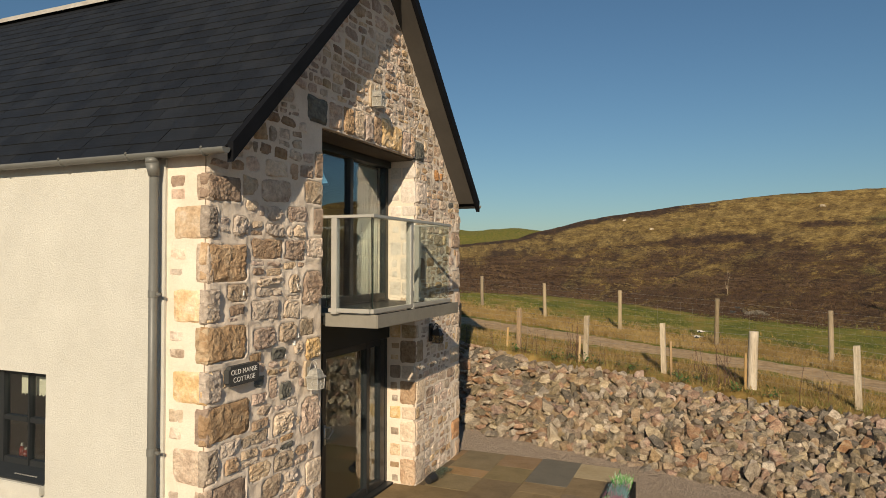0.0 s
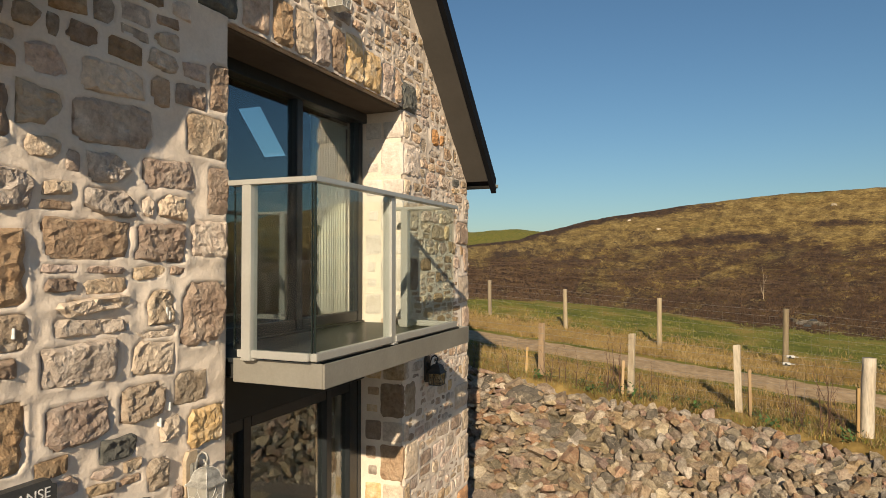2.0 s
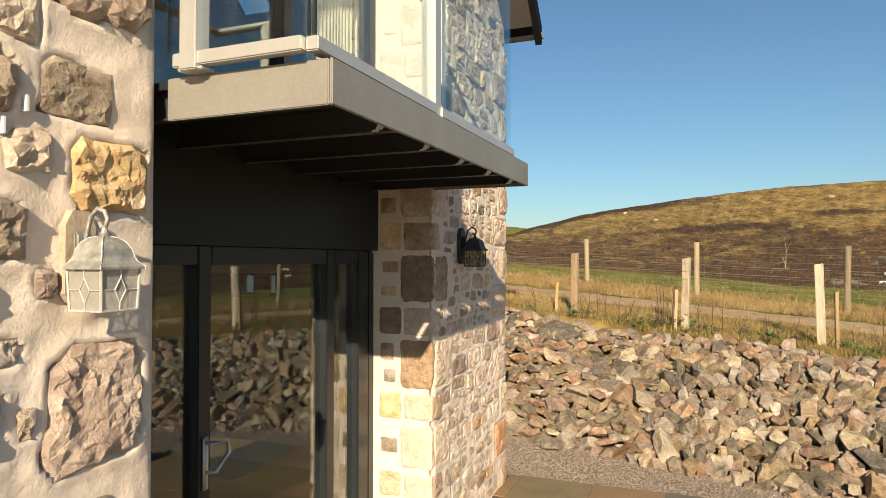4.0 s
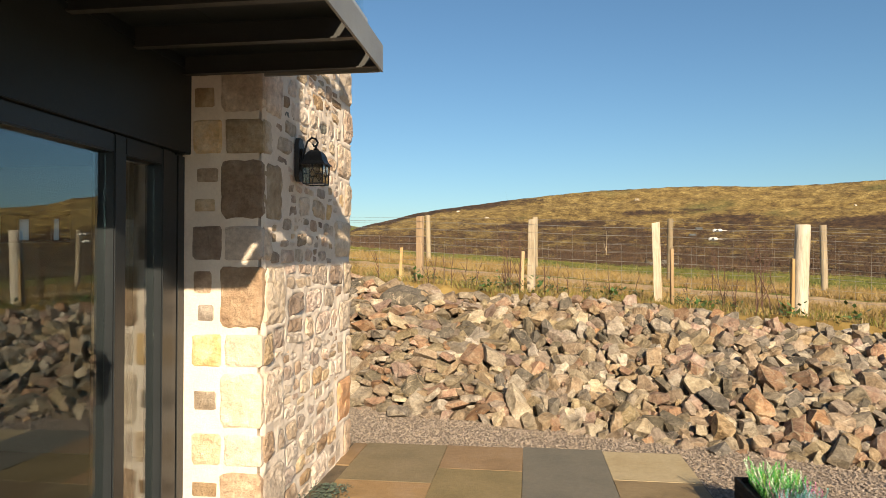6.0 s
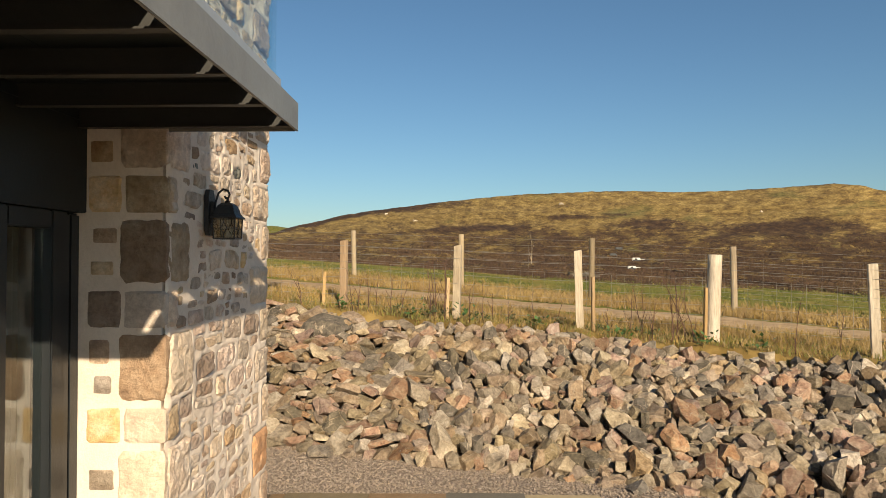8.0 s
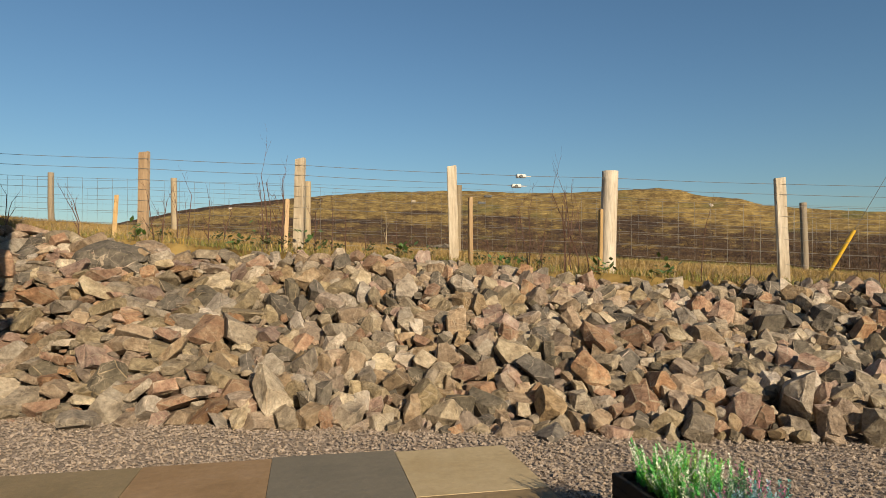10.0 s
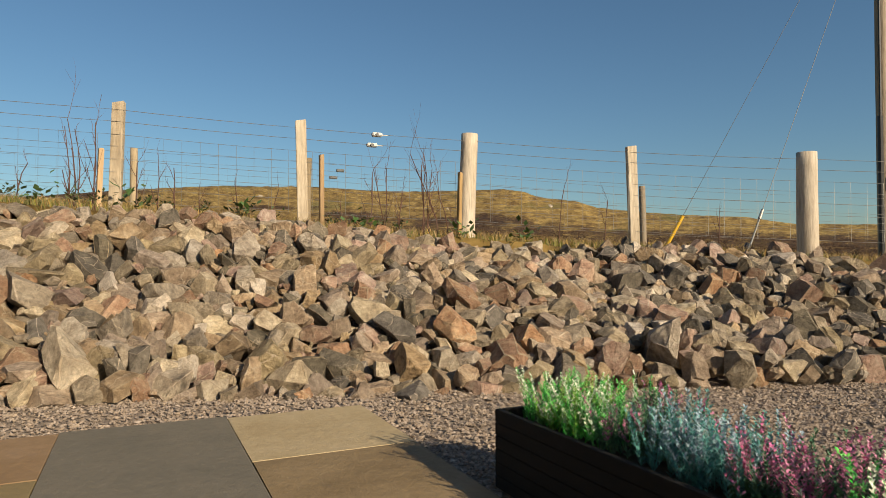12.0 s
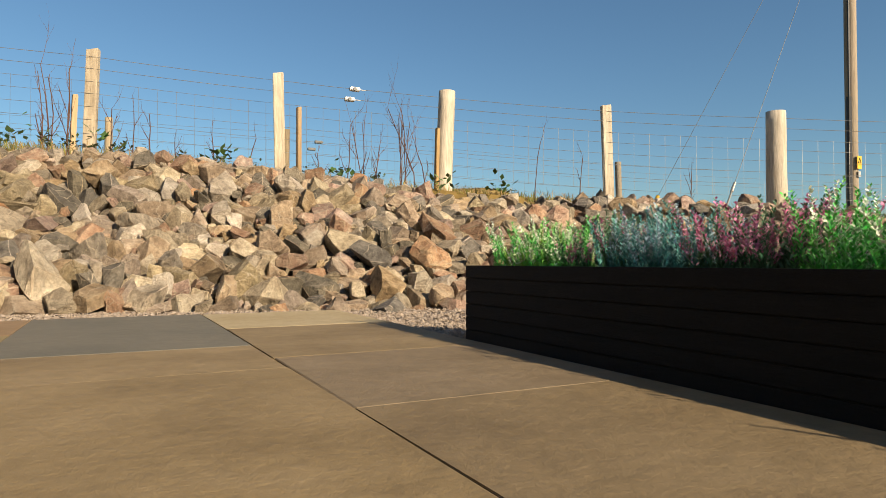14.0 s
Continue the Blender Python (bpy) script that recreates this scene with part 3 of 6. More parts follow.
roof_mesh()
for name, ya, yb in (("verge", 4.13, MID), ("verge", 10.04, MID)):
    bm = bmesh.new()
    a0, a1 = (OVER - 0.05, ya, roof_z(ya)), (OVER - 0.05, yb, roof_z(yb))
    vs = []
    for dx in (0, 0.06):
        for (x, y, z) in (a0, a1):
            vs.append([bm.verts.new((x + dx, y, z + 0.05)), bm.verts.new((x + dx, y, z - 0.115))])
    (p0, p1), (q0, q1), (r0, r1), (s0, s1) = vs
    for f in ((p0, q0, q1, p1), (r0, r1, s1, s0), (p0, r0, s0, q0), (p1, q1, s1, r1), (p0, p1, r1, r0), (q0, s0, s1, q1)):
        bm.faces.new(f)
    part(name, bm, M_VERGE, roof, "black verge trim")
    bm = bmesh.new()
    sg = 1 if ya < MID else -1
    for y, z in ((ya + sg * 0.14, roof_z(ya + sg * 0.14) - 0.11), (yb, roof_z(yb) - 0.11)):
        for x in (GX - 0.05, OVER - 0.045):
            for dz in (0, -0.02):
                bm.verts.new((x, y, z + dz))
    v = list(bm.verts)
    for f in ((0, 2, 6, 4), (1, 5, 7, 3), (0, 1, 3, 2), (4, 6, 7, 5), (0, 4, 5, 1), (2, 3, 7, 6)):
        bm.faces.new([v[i] for i in f])
    part("soffit", bm, M_SOFFIT, roof, "grey-brown boarded soffit")
bm = bmesh.new()
pts = [(-0.16, -0.10), (-0.10, 0.0), (0.0, 0.05), (0.10, 0.0), (0.16, -0.10)]
fa = [bm.verts.new((BACK - 0.2, MID + y, RIDGE + 0.04 + z)) for y, z in pts]
fb = [bm.verts.new((OVER, MID + y, RIDGE + 0.04 + z)) for y, z in pts]
for i in range(4):
    bm.faces.new((fa[i], fa[i + 1], fb[i + 1], fb[i]))
bm.faces.new(fa)
bm.faces.new(fb[::-1])
part("ridge", bm, M_LEAD, roof, "pale grey ridge capping")
bm = bmesh.new()
za, zb = roof_z(SKY_Y0) + 0.02, roof_z(SKY_Y1) + 0.02
v = [bm.verts.new(p) for p in ((SKY_X0, SKY_Y0, za), (SKY_X1, SKY_Y0, za), (SKY_X1, SKY_Y1, zb), (SKY_X0, SKY_Y1, zb))]
bm.faces.new(v)
pane = part("rooflight", bm, M_GLASS, roof, "glazed rooflight")
pane.visible_shadow = False

# gutter and downpipe
gutter = empty("gutter", (-8, 4.06, 4.0), "grey half-round rainwater gutter along the eaves", "gutter")
for gy, gname in ((4.062, "trough"),):
    bm = bmesh.new()
    prof = [(0.048 * math.cos(a), 0.048 * math.sin(a)) for a in np.linspace(math.pi, math.tau, 10)] + [(0.043 * math.cos(a), 0.043 * math.sin(a) + 0.002) for a in np.linspace(math.tau, math.pi, 10)]
    fa = [bm.verts.new((BACK, gy + y, 4.05 + z)) for y, z in prof]
    fb = [bm.verts.new((OVER - 0.005, gy + y, 4.05 + z)) for y, z in prof]
    for i in range(len(prof)):
        k = (i + 1) % len(prof)
        bm.faces.new((fa[i], fa[k], fb[k], fb[i]))
    at(part(gname, bm, M_GUTTER, gutter, smooth=True))
    bm = tube(bmesh.new(), (OVER - 0.013, gy, 4.05), (OVER - 0.001, gy, 4.05), 0.047, 0.047, 16)
    for vtx in list(bm.verts):
        vtx.co.z = min(vtx.co.z, 4.052)
    at(part("end_cap", bm, M_GUTTER, gutter))
    for x in np.arange(-12.8, OVER, 0.82):
        bm = bmesh.new()
        pipe(bm, [(x, gy + 0.052 * math.cos(a), 4.05 + 0.052 * math.sin(a)) for a in np.linspace(math.pi, math.tau, 8)], 0.008, 6)
        tube(bm, (x, gy - 0.052, 4.05), (x, gy - 0.04, 4.065), 0.009, 0.009, 6)
        at(part("bracket", bm, M_GUTTER, gutter))
gutter_north = empty("gutter", (-8, 10.1, 4.0), "grey half-round gutter on the far eaves", "gutter")
bm = bmesh.new()
fa = [bm.verts.new((BACK, 10.06 + y, 4.05 + z)) for y, z in prof]
fb = [bm.verts.new((OVER + 0.015, 10.06 + y, 4.05 + z)) for y, z in prof]
for i in range(len(prof)):
    k = (i + 1) % len(prof)
    bm.faces.new((fa[i], fa[k], fb[k], fb[i]))
at(part("trough", bm, M_GUTTER, gutter_north, smooth=True))
downpipe = empty("downpipe", (-4.39, 4.09, 0), "grey round downpipe fixed to the rendered wall", "downpipe")
bm = pipe(bmesh.new(), [(-4.345, 4.083, -0.03), (-4.345, 4.083, 3.88)], 0.036, 14)
at(part("pipe", bm, M_GUTTER, downpipe, smooth=True))
bm = bmesh.new()
tube(bm, (-4.345, 4.083, 3.86), (-4.345, 4.065, 3.97), 0.042, 0.058, 14)
tube(bm, (-4.345, 4.065, 3.965), (-4.345, 4.062, 4.01), 0.056, 0.056, 14)
at(part("outlet", bm, M_GUTTER, downpipe, smooth=True))
for z in (2.87, 1.55):
    bm = tube(bmesh.new(), (-4.345, 4.083, z - 0.03), (-4.345, 4.083, z + 0.03), 0.041, 0.041, 14)
    box(bm, (-4.30, 4.07, z - 0.012), (-4.255, 4.09, z + 0.012), 0.003)
    tube(bm, (-4.345, 4.115, z), (-4.345, 4.17, z), 0.012, 0.012, 8)
    at(part("clip", bm, M_GUTTER, downpipe))


# ---- windows and doors ----
M_DARKWOOD = surf("dark_lintel_timber", [(0.07, 0.05, 0.035), (0.11, 0.08, 0.055)], 6, 0.85, 0.3, 50, stretch=(0.2, 0.12, 1))
def framed(name, ylist, z0, z1, label, w=0.07, d=0.09, x=FX, bottom=0.09):
    """Frame members and panes in the plane of the gable opening. ylist: edges of the lights."""
    e = empty(name, (x, (ylist[0] + ylist[-1]) / 2, z0), label, "glazed door", kind="structure")
    for y in ylist:
        at(part("stile", boxed((x - d, y - w / 2, z0), (x, y + w / 2, z1), 0.006), M_FRAME, e))
    for a, b in zip(ylist, ylist[1:]):
        at(part("rail", boxed((x - d, a + w / 2, z1 - w), (x - 0.003, b - w / 2, z1), 0.006), M_FRAME, e))
        at(part("rail", boxed((x - d, a + w / 2, z0), (x - 0.003, b - w / 2, z0 + bottom), 0.006), M_FRAME, e))
        p = at(part("pane", boxed((x - 0.05, a + w / 2, z0 + bottom), (x - 0.044, b - w / 2, z1 - w)), M_GLASS, e))
        p.visible_shadow = False
    return e


door_1 = framed("door_1", [OY0 + 0.04, 6.60, 7.665, 8.045], 0.02, 2.05, "anthracite framed sliding glass door reflecting the rubble bank", 0.085, 0.1)
for y in (8.122, 8.2):
    at(part("stile", boxed((FX - 0.1, y - 0.0425, 0.02), (FX - 0.012, y + 0.0425, 2.05), 0.012), M_FRAME, door_1))
handle = bmesh.new()
box(handle, (FX, 6.585, 0.95), (FX + 0.012, 6.618, 1.19), 0.004)
pipe(handle, [(FX + 0.01, 6.60, 1.165), (FX + 0.05, 6.60, 1.165), (FX + 0.055, 6.69, 1.155), (FX + 0.055, 6.70, 1.10), (FX + 0.05, 6.62, 1.03), (FX + 0.01, 6.60, 1.03)], 0.010, 8)
at(part("handle", handle, M_ALU, door_1, "chrome pull handle", True))
at(part("threshold", boxed((FX - 0.1, OY0, -0.02), (FX + 0.09, OY1, 0.018), 0.005), M_FRAME, door_1))
tagged(link("spandrel_trim", boxed((FX - 0.1, OY0, 2.053), (FX + 0.02, OY1, 2.50), 0.004), M_PANEL), "dark grey panel between the two glazed doors", "panel", kind="structure")
door_2 = framed("door_2", [OY0 + 0.04, 7.22, OY1 - 0.06], 2.60, 4.56, "anthracite framed upper glass doors onto the balcony", 0.085, 0.1)
tagged(link("head_trim", boxed((FX - 0.1, OY0, 4.46), (FX + 0.04, OY1, 4.55), 0.004), M_FRAME), "dark head frame over the upper doors", "trim", kind="structure")
tagged(link("lintel_trim", boxed((FX - 0.1, OY0, 4.552), (GX - 0.05, OY1, 4.578), 0.004), M_DARKWOOD), "brown timber lintel board under the stones", "trim", kind="structure")
tagged(link("sill_trim", boxed((FX - 0.1, OY0, 2.50), (FX + 0.02, OY1, 2.60), 0.004), M_FRAME), "dark sill of the upper doors", "trim", kind="structure")

window_1 = empty("window_1", (-6.4, SY, WZ0), "anthracite framed window in the rendered wall", "window", kind="structure")
wy = SY + 0.12
wxs = [WX1 - 0.02, -6.16, -6.55, -6.93, WX0 + 0.02]
for i, x in enumerate(wxs):
    ww = 0.02 if i in (0, 4) else 0.035 if i == 2 else 0.013
    at(part("stile", boxed((x - ww, wy, WZ0 + 0.02), (x + ww, wy + 0.07, WZ1), 0.005), M_FRAME, window_1))
for a, b in zip(wxs[1:], wxs):
    for z, h in ((WZ1 - 0.06, 0.06), (1.595, 0.05), (WZ0 + 0.115, 0.08)):
        at(part("rail", boxed((a + 0.016, wy + 0.004, z - (0 if z > 2 else h / 2)), (b - 0.016, wy + 0.066, z + (h if z > 2 else h / 2)), 0.004), M_FRAME, window_1))
p = at(part("pane", boxed((WX0 + 0.03, wy + 0.03, WZ0 + 0.05), (WX1 - 0.03, wy + 0.036, WZ1 - 0.03)), M_GLASS, window_1))
p.visible_shadow = False
at(part("window_sill", boxed((WX0 - 0.03, SY - 0.05, WZ0 - 0.09), (WX1 + 0.0, SY + 0.12, WZ0 - 0.002), 0.008), M_RENDER, window_1, "cream cast sill"))
bm = boxed((WX0 + 0.005, SY - 0.012, WZ0), (WX1 - 0.005, wy + 0.06, WZ0 + 0.015))
for v in bm.verts:
    if v.co.y > wy:
        v.co.z += 0.115
at(part("sill_flashing", bm, M_FRAME, window_1, "dark sloping sill plate with worn white print"))
for k in range(9):
    at(part("print_mark", boxed((-6.22 + k * 0.036, SY + 0.030, WZ0 + 0.043), (-6.198 + k * 0.036, SY + 0.045, WZ0 + 0.048)), M_ALU, window_1, "illegible pale print"))

window_2 = empty("window_2", (-6.4, Y1 - 0.06, NZ0), "small two-light rear window of obscured white glass", "window", kind="structure")
for xa, xb in ((NX0, -6.70), (-6.59, -6.385), (-6.315, NX1)):
    at(part("stile", boxed((xa, Y1 - 0.08, NZ0), (xb, Y1 - 0.02, NZ1), 0.003), M_FRAME, window_2))
for xa, xb in ((-6.70, -6.59), (-6.385, -6.315)):
    for za, zb in ((NZ0, NZ0 + 0.03), (NZ1 - 0.03, NZ1)):
        at(part("rail", boxed((xa, Y1 - 0.08, za), (xb, Y1 - 0.02, zb), 0.003), M_FRAME, window_2))
    at(part("pane", boxed((xa, Y1 - 0.05, NZ0 + 0.03), (xb, Y1 - 0.044, NZ1 - 0.03)), M_OBSCURE, window_2, "obscured white glass"))

# ---- soft furnishings behind the glass ----
M_BLIND = surf("cream_blind", [(0.60, 0.55, 0.44), (0.68, 0.63, 0.52)], 5, 0.9, 0.1, 60, fine=0.05)
# Beige cloth with the shade behind the lower sidelight mixed into its colour.
M_CURTAIN = surf("shaded_beige_curtain", [(0.17, 0.125, 0.08), (0.22, 0.165, 0.11)], 5, 0.9, 0.1, 60, fine=0.06)


def pleated(y0, y1, z0, z1, x, material, label):
    """A curtain of narrow pleats, hanging still."""
    e = empty("curtain", (x, (y0 + y1) / 2, z1), label, "curtain")
    bm = bmesh.new()
    n = int((y1 - y0) / 0.006)
    rows_c = [[], []]
    for i in range(n + 1):
        y = y0 + (y1 - y0) * i / n
        off = 0.016 * math.sin(y * math.tau / 0.042) + 0.006 * math.sin(y * 17)
        rows_c[0].append(bm.verts.new((x + off, y, z0)))
        rows_c[1].append(bm.verts.new((x + off * 0.8, y, z1)))
    for i in range(n):
        bm.faces.new((rows_c[0][i], rows_c[0][i + 1], rows_c[1][i + 1], rows_c[1][i]))
    bm.normal_update()
    bmesh.ops.solidify(bm, geom=list(bm.faces), thickness=0.002)
    at(part("cloth", bm, material, e, "", True))
    at(part("rail", boxed((x - 0.015, y0 - 0.02, z1), (x + 0.015, y1 + 0.02, z1 + 0.02), 0.003), M_ALU, e))
    return e


pleated(7.71, 8.01, 0.05, 1.98, FX - 0.16, M_CURTAIN, "beige pleated curtain behind the lower sidelight, cloth darkened for shade")
pleated(7.62, 8.18, 2.62, 4.42, FX - 0.16, M_BLIND, "pale pleated curtain behind the upper glass door")

blind = empty("roller_blind", (-5.98, wy + 0.11, 2.04), "cream roller blind with a scalloped hem inside the window", "blind")
bm = bmesh.new()
hem = [(-6.42 + 0.0105 * i, 1.80 + 0.022 * abs(math.sin(i * 0.62))) for i in range(64)]
up = [bm.verts.new((x, wy + 0.11, 2.04)) for x, z in hem]
dn = [bm.verts.new((x, wy + 0.11, z)) for x, z in hem]
for i in range(len(hem) - 1):
    bm.faces.new((dn[i], dn[i + 1], up[i + 1], up[i]))
bm.normal_update()
bmesh.ops.solidify(bm, geom=list(bm.faces), thickness=0.003)
at(part("cloth", bm, M_BLIND, blind))
at(part("roller", tube(bmesh.new(), (-6.43, wy + 0.125, 2.055), (-5.74, wy + 0.125, 2.055), 0.016, 0.016, 10), M_ALU, blind))
M_RED = surf("red_glass", [(0.10, 0.006, 0.006), (0.15, 0.012, 0.01)], 10, 0.25, 0, 40)
tagged(link("sill_board", boxed((WX0, wy + 0.071, WZ0 + 0.08), (WX1, wy + 0.26, WZ0 + 0.11), 0.004), M_FRAME), "dark inner window board", "sill", kind="structure")
for x, h in ((-6.45, 0.14), (-6.39, 0.10)):
    e = empty("bottle", (x, wy + 0.14, WZ0 + 0.111), "small red bottle standing inside the window", "bottle", "red bottles on the sill")
    bm = tube(bmesh.new(), (0, 0, 0), (0, 0, h * 0.62), 0.026, 0.026, 12)
    tube(bm, (0, 0, h * 0.62), (0, 0, h * 0.8), 0.026, 0.011, 12)
    part("body", bm, M_RED, e, "", True)
    part("cap", tube(bmesh.new(), (0, 0, h * 0.8), (0, 0, h), 0.012, 0.012, 10), M_ALU, e, "pale cap")

# ---- balcony ----
BX, BY0, BY1, BT, BB = -3.205, 5.92, 8.20, 2.587, 2.447
balcony = empty("balcony", (-3.5, 7.0, BB), "grey steel balcony with glass balustrade under the upper doors", "balcony")
for nm, lo, hi in (("fascia", (BX - 0.012, BY0, BB), (BX, BY1, BT)), ("fascia", (GX - 0.0 + 0.03, BY0, BB), (BX - 0.014, BY0 + 0.012, BT)), ("fascia", (GX + 0.03, BY1 - 0.012, BB), (BX - 0.014, BY1, BT))):
    at(part(nm, boxed(lo, hi, 0.003), M_SLABSTEEL, balcony, "grey painted steel edge"))
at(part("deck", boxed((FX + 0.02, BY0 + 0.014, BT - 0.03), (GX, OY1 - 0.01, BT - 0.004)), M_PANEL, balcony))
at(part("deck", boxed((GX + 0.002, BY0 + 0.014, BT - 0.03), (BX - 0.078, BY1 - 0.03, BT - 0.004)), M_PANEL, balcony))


def joist(x0, x1, y):
    """An inverted T of steel along x."""
    bm = bmesh.new()
    prof_j = [(0.004, 0), (0.044, 0), (0.044, 0.007), (0.029, 0.007), (0.029, 0.098), (0.021, 0.098), (0.021, 0.007), (0.004, 0.007)]
    a = [bm.verts.new((x0, y + p, BB + 0.012 + q)) for p, q in prof_j]
    b = [bm.verts.new((x1, y + p, BB + 0.012 + q)) for p, q in prof_j]
    for k in range(8):
        bm.faces.new((a[k], a[(k + 1) % 8], b[(k + 1) % 8], b[k]))
    bm.faces.new(a[::-1])
    bm.faces.new(b)
    at(part("joist", bm, M_JOIST, balcony, "steel joist, its grey darkened for the shade under the deck"))


for y in np.linspace(BY0 + 0.03, BY1 - 0.07, 6):
    joist(FX + 0.03 if y < OY1 - 0.1 else GX + 0.03, BX - 0.016, y)
RT = 3.628
RX = BX - 0.05
RY0, RY1 = 5.885, 7.99
at(part("handrail", boxed((RX - 0.035, RY0 - 0.03, RT - 0.03), (RX + 0.035, RY1, RT), 0.003), M_ALU, balcony, "brushed alloy handrail"))
at(part("handrail", boxed((GX + 0.04, RY0 - 0.03, RT - 0.03), (RX - 0.0352, RY0 + 0.04, RT), 0.002), M_ALU, balcony, "brushed alloy handrail"))
at(part("handrail", boxed((GX + 0.04, RY1 - 0.07, RT - 0.03), (RX - 0.037, RY1, RT), 0.006), M_ALU, balcony, "brushed alloy handrail"))
for x, y in ((-3.70, RY0), (RX - 0.02, 6.82), (-3.70, RY1 - 0.05)):
    at(part("post", boxed((x - 0.03, y - 0.03, BT), (x + 0.035, y + 0.038, RT - 0.03), 0.004), M_ALU, balcony, "square alloy post"))
    at(part("foot_plate", boxed((x - 0.05, y - 0.015, BT + 0.001), (x + 0.05, y + 0.045, BT + 0.012), 0.003), M_ALU, balcony))
for lo, hi in (((RX - 0.022, RY0 + 0.0, BT + 0.015), (RX + 0.022, 6.795, BT + 0.06)), ((RX - 0.022, 6.855, BT + 0.015), (RX + 0.022, RY1, BT + 0.06)), ((GX + 0.1, RY0 - 0.018, BT + 0.015), (RX - 0.024, RY0 + 0.022, BT + 0.06)), ((GX + 0.1, RY1 - 0.05, BT + 0.015), (RX - 0.024, RY1 - 0.01, BT + 0.06))):
    at(part("bottom_rail", boxed(lo, hi, 0.004), M_ALU, balcony))
for lo, hi in (((RX - 0.005, RY0 + 0.02, BT + 0.05), (RX + 0.005, 6.80, RT - 0.03)), ((RX - 0.005, 6.85, BT + 0.05), (RX + 0.005, RY1 - 0.02, RT - 0.03)), ((-3.67, RY0 - 0.003, BT + 0.05), (RX - 0.012, RY0 + 0.007, RT - 0.03)), ((-3.80, RY0 - 0.003, BT + 0.05), (-3.73, RY0 + 0.007, RT - 0.03)), ((-3.67, RY1 - 0.035, BT + 0.05), (RX - 0.012, RY1 - 0.025, RT - 0.03))):
    g = at(part("glass_panel", boxed(lo, hi), M_BGLASS, balcony, "clear glass panel"))
    g.visible_shadow = False
M_GEDGE = surf("dark_glass_edge", [(0.010, 0.016, 0.015), (0.016, 0.024, 0.022)], 5, 0.25, 0, 40)
for x0, x1, y0, y1 in ((RX - 0.0125, RX - 0.008, RY0 - 0.004, RY0 + 0.008), (RX - 0.006, RX + 0.006, RY0 + 0.012, RY0 + 0.0195), (-3.729, -3.7265, RY0 - 0.004, RY0 + 0.008), (-3.803, -3.80, RY0 - 0.004, RY0 + 0.008)):
    at(part("glass_edge", boxed((x0, y0, BT + 0.06), (x1, y1, RT - 0.031)), M_GEDGE, balcony, "dark polished edge of a glass panel"))


# ---- gable masonry ----
from mathutils.geometry import delaunay_2d_cdt


def rect_poly(w, h, seed, square=0.95):
    """Corners of a roughly squared stone, nicked at the corners, turning anticlockwise."""
    rq = random.Random(seed)
    cut = (1.0 - square) * 0.30 + 0.03
    ring = []
    for sy, sz in ((-1, -1), (1, -1), (1, 1), (-1, 1)):
        y, z = sy * w / 2 * (1 - rq.random() * cut * 0.6), sz * h / 2 * (1 - rq.random() * cut * 0.6)
        cy, cz = rq.uniform(0.03, 0.08 + cut) * min(w, h * 1.5), rq.uniform(0.03, 0.08 + cut) * h
        pair = [(y - sy * cy, z), (y, z - sz * cz)]
        ring += pair[::-1] if sy * sz > 0 else pair
    return ring


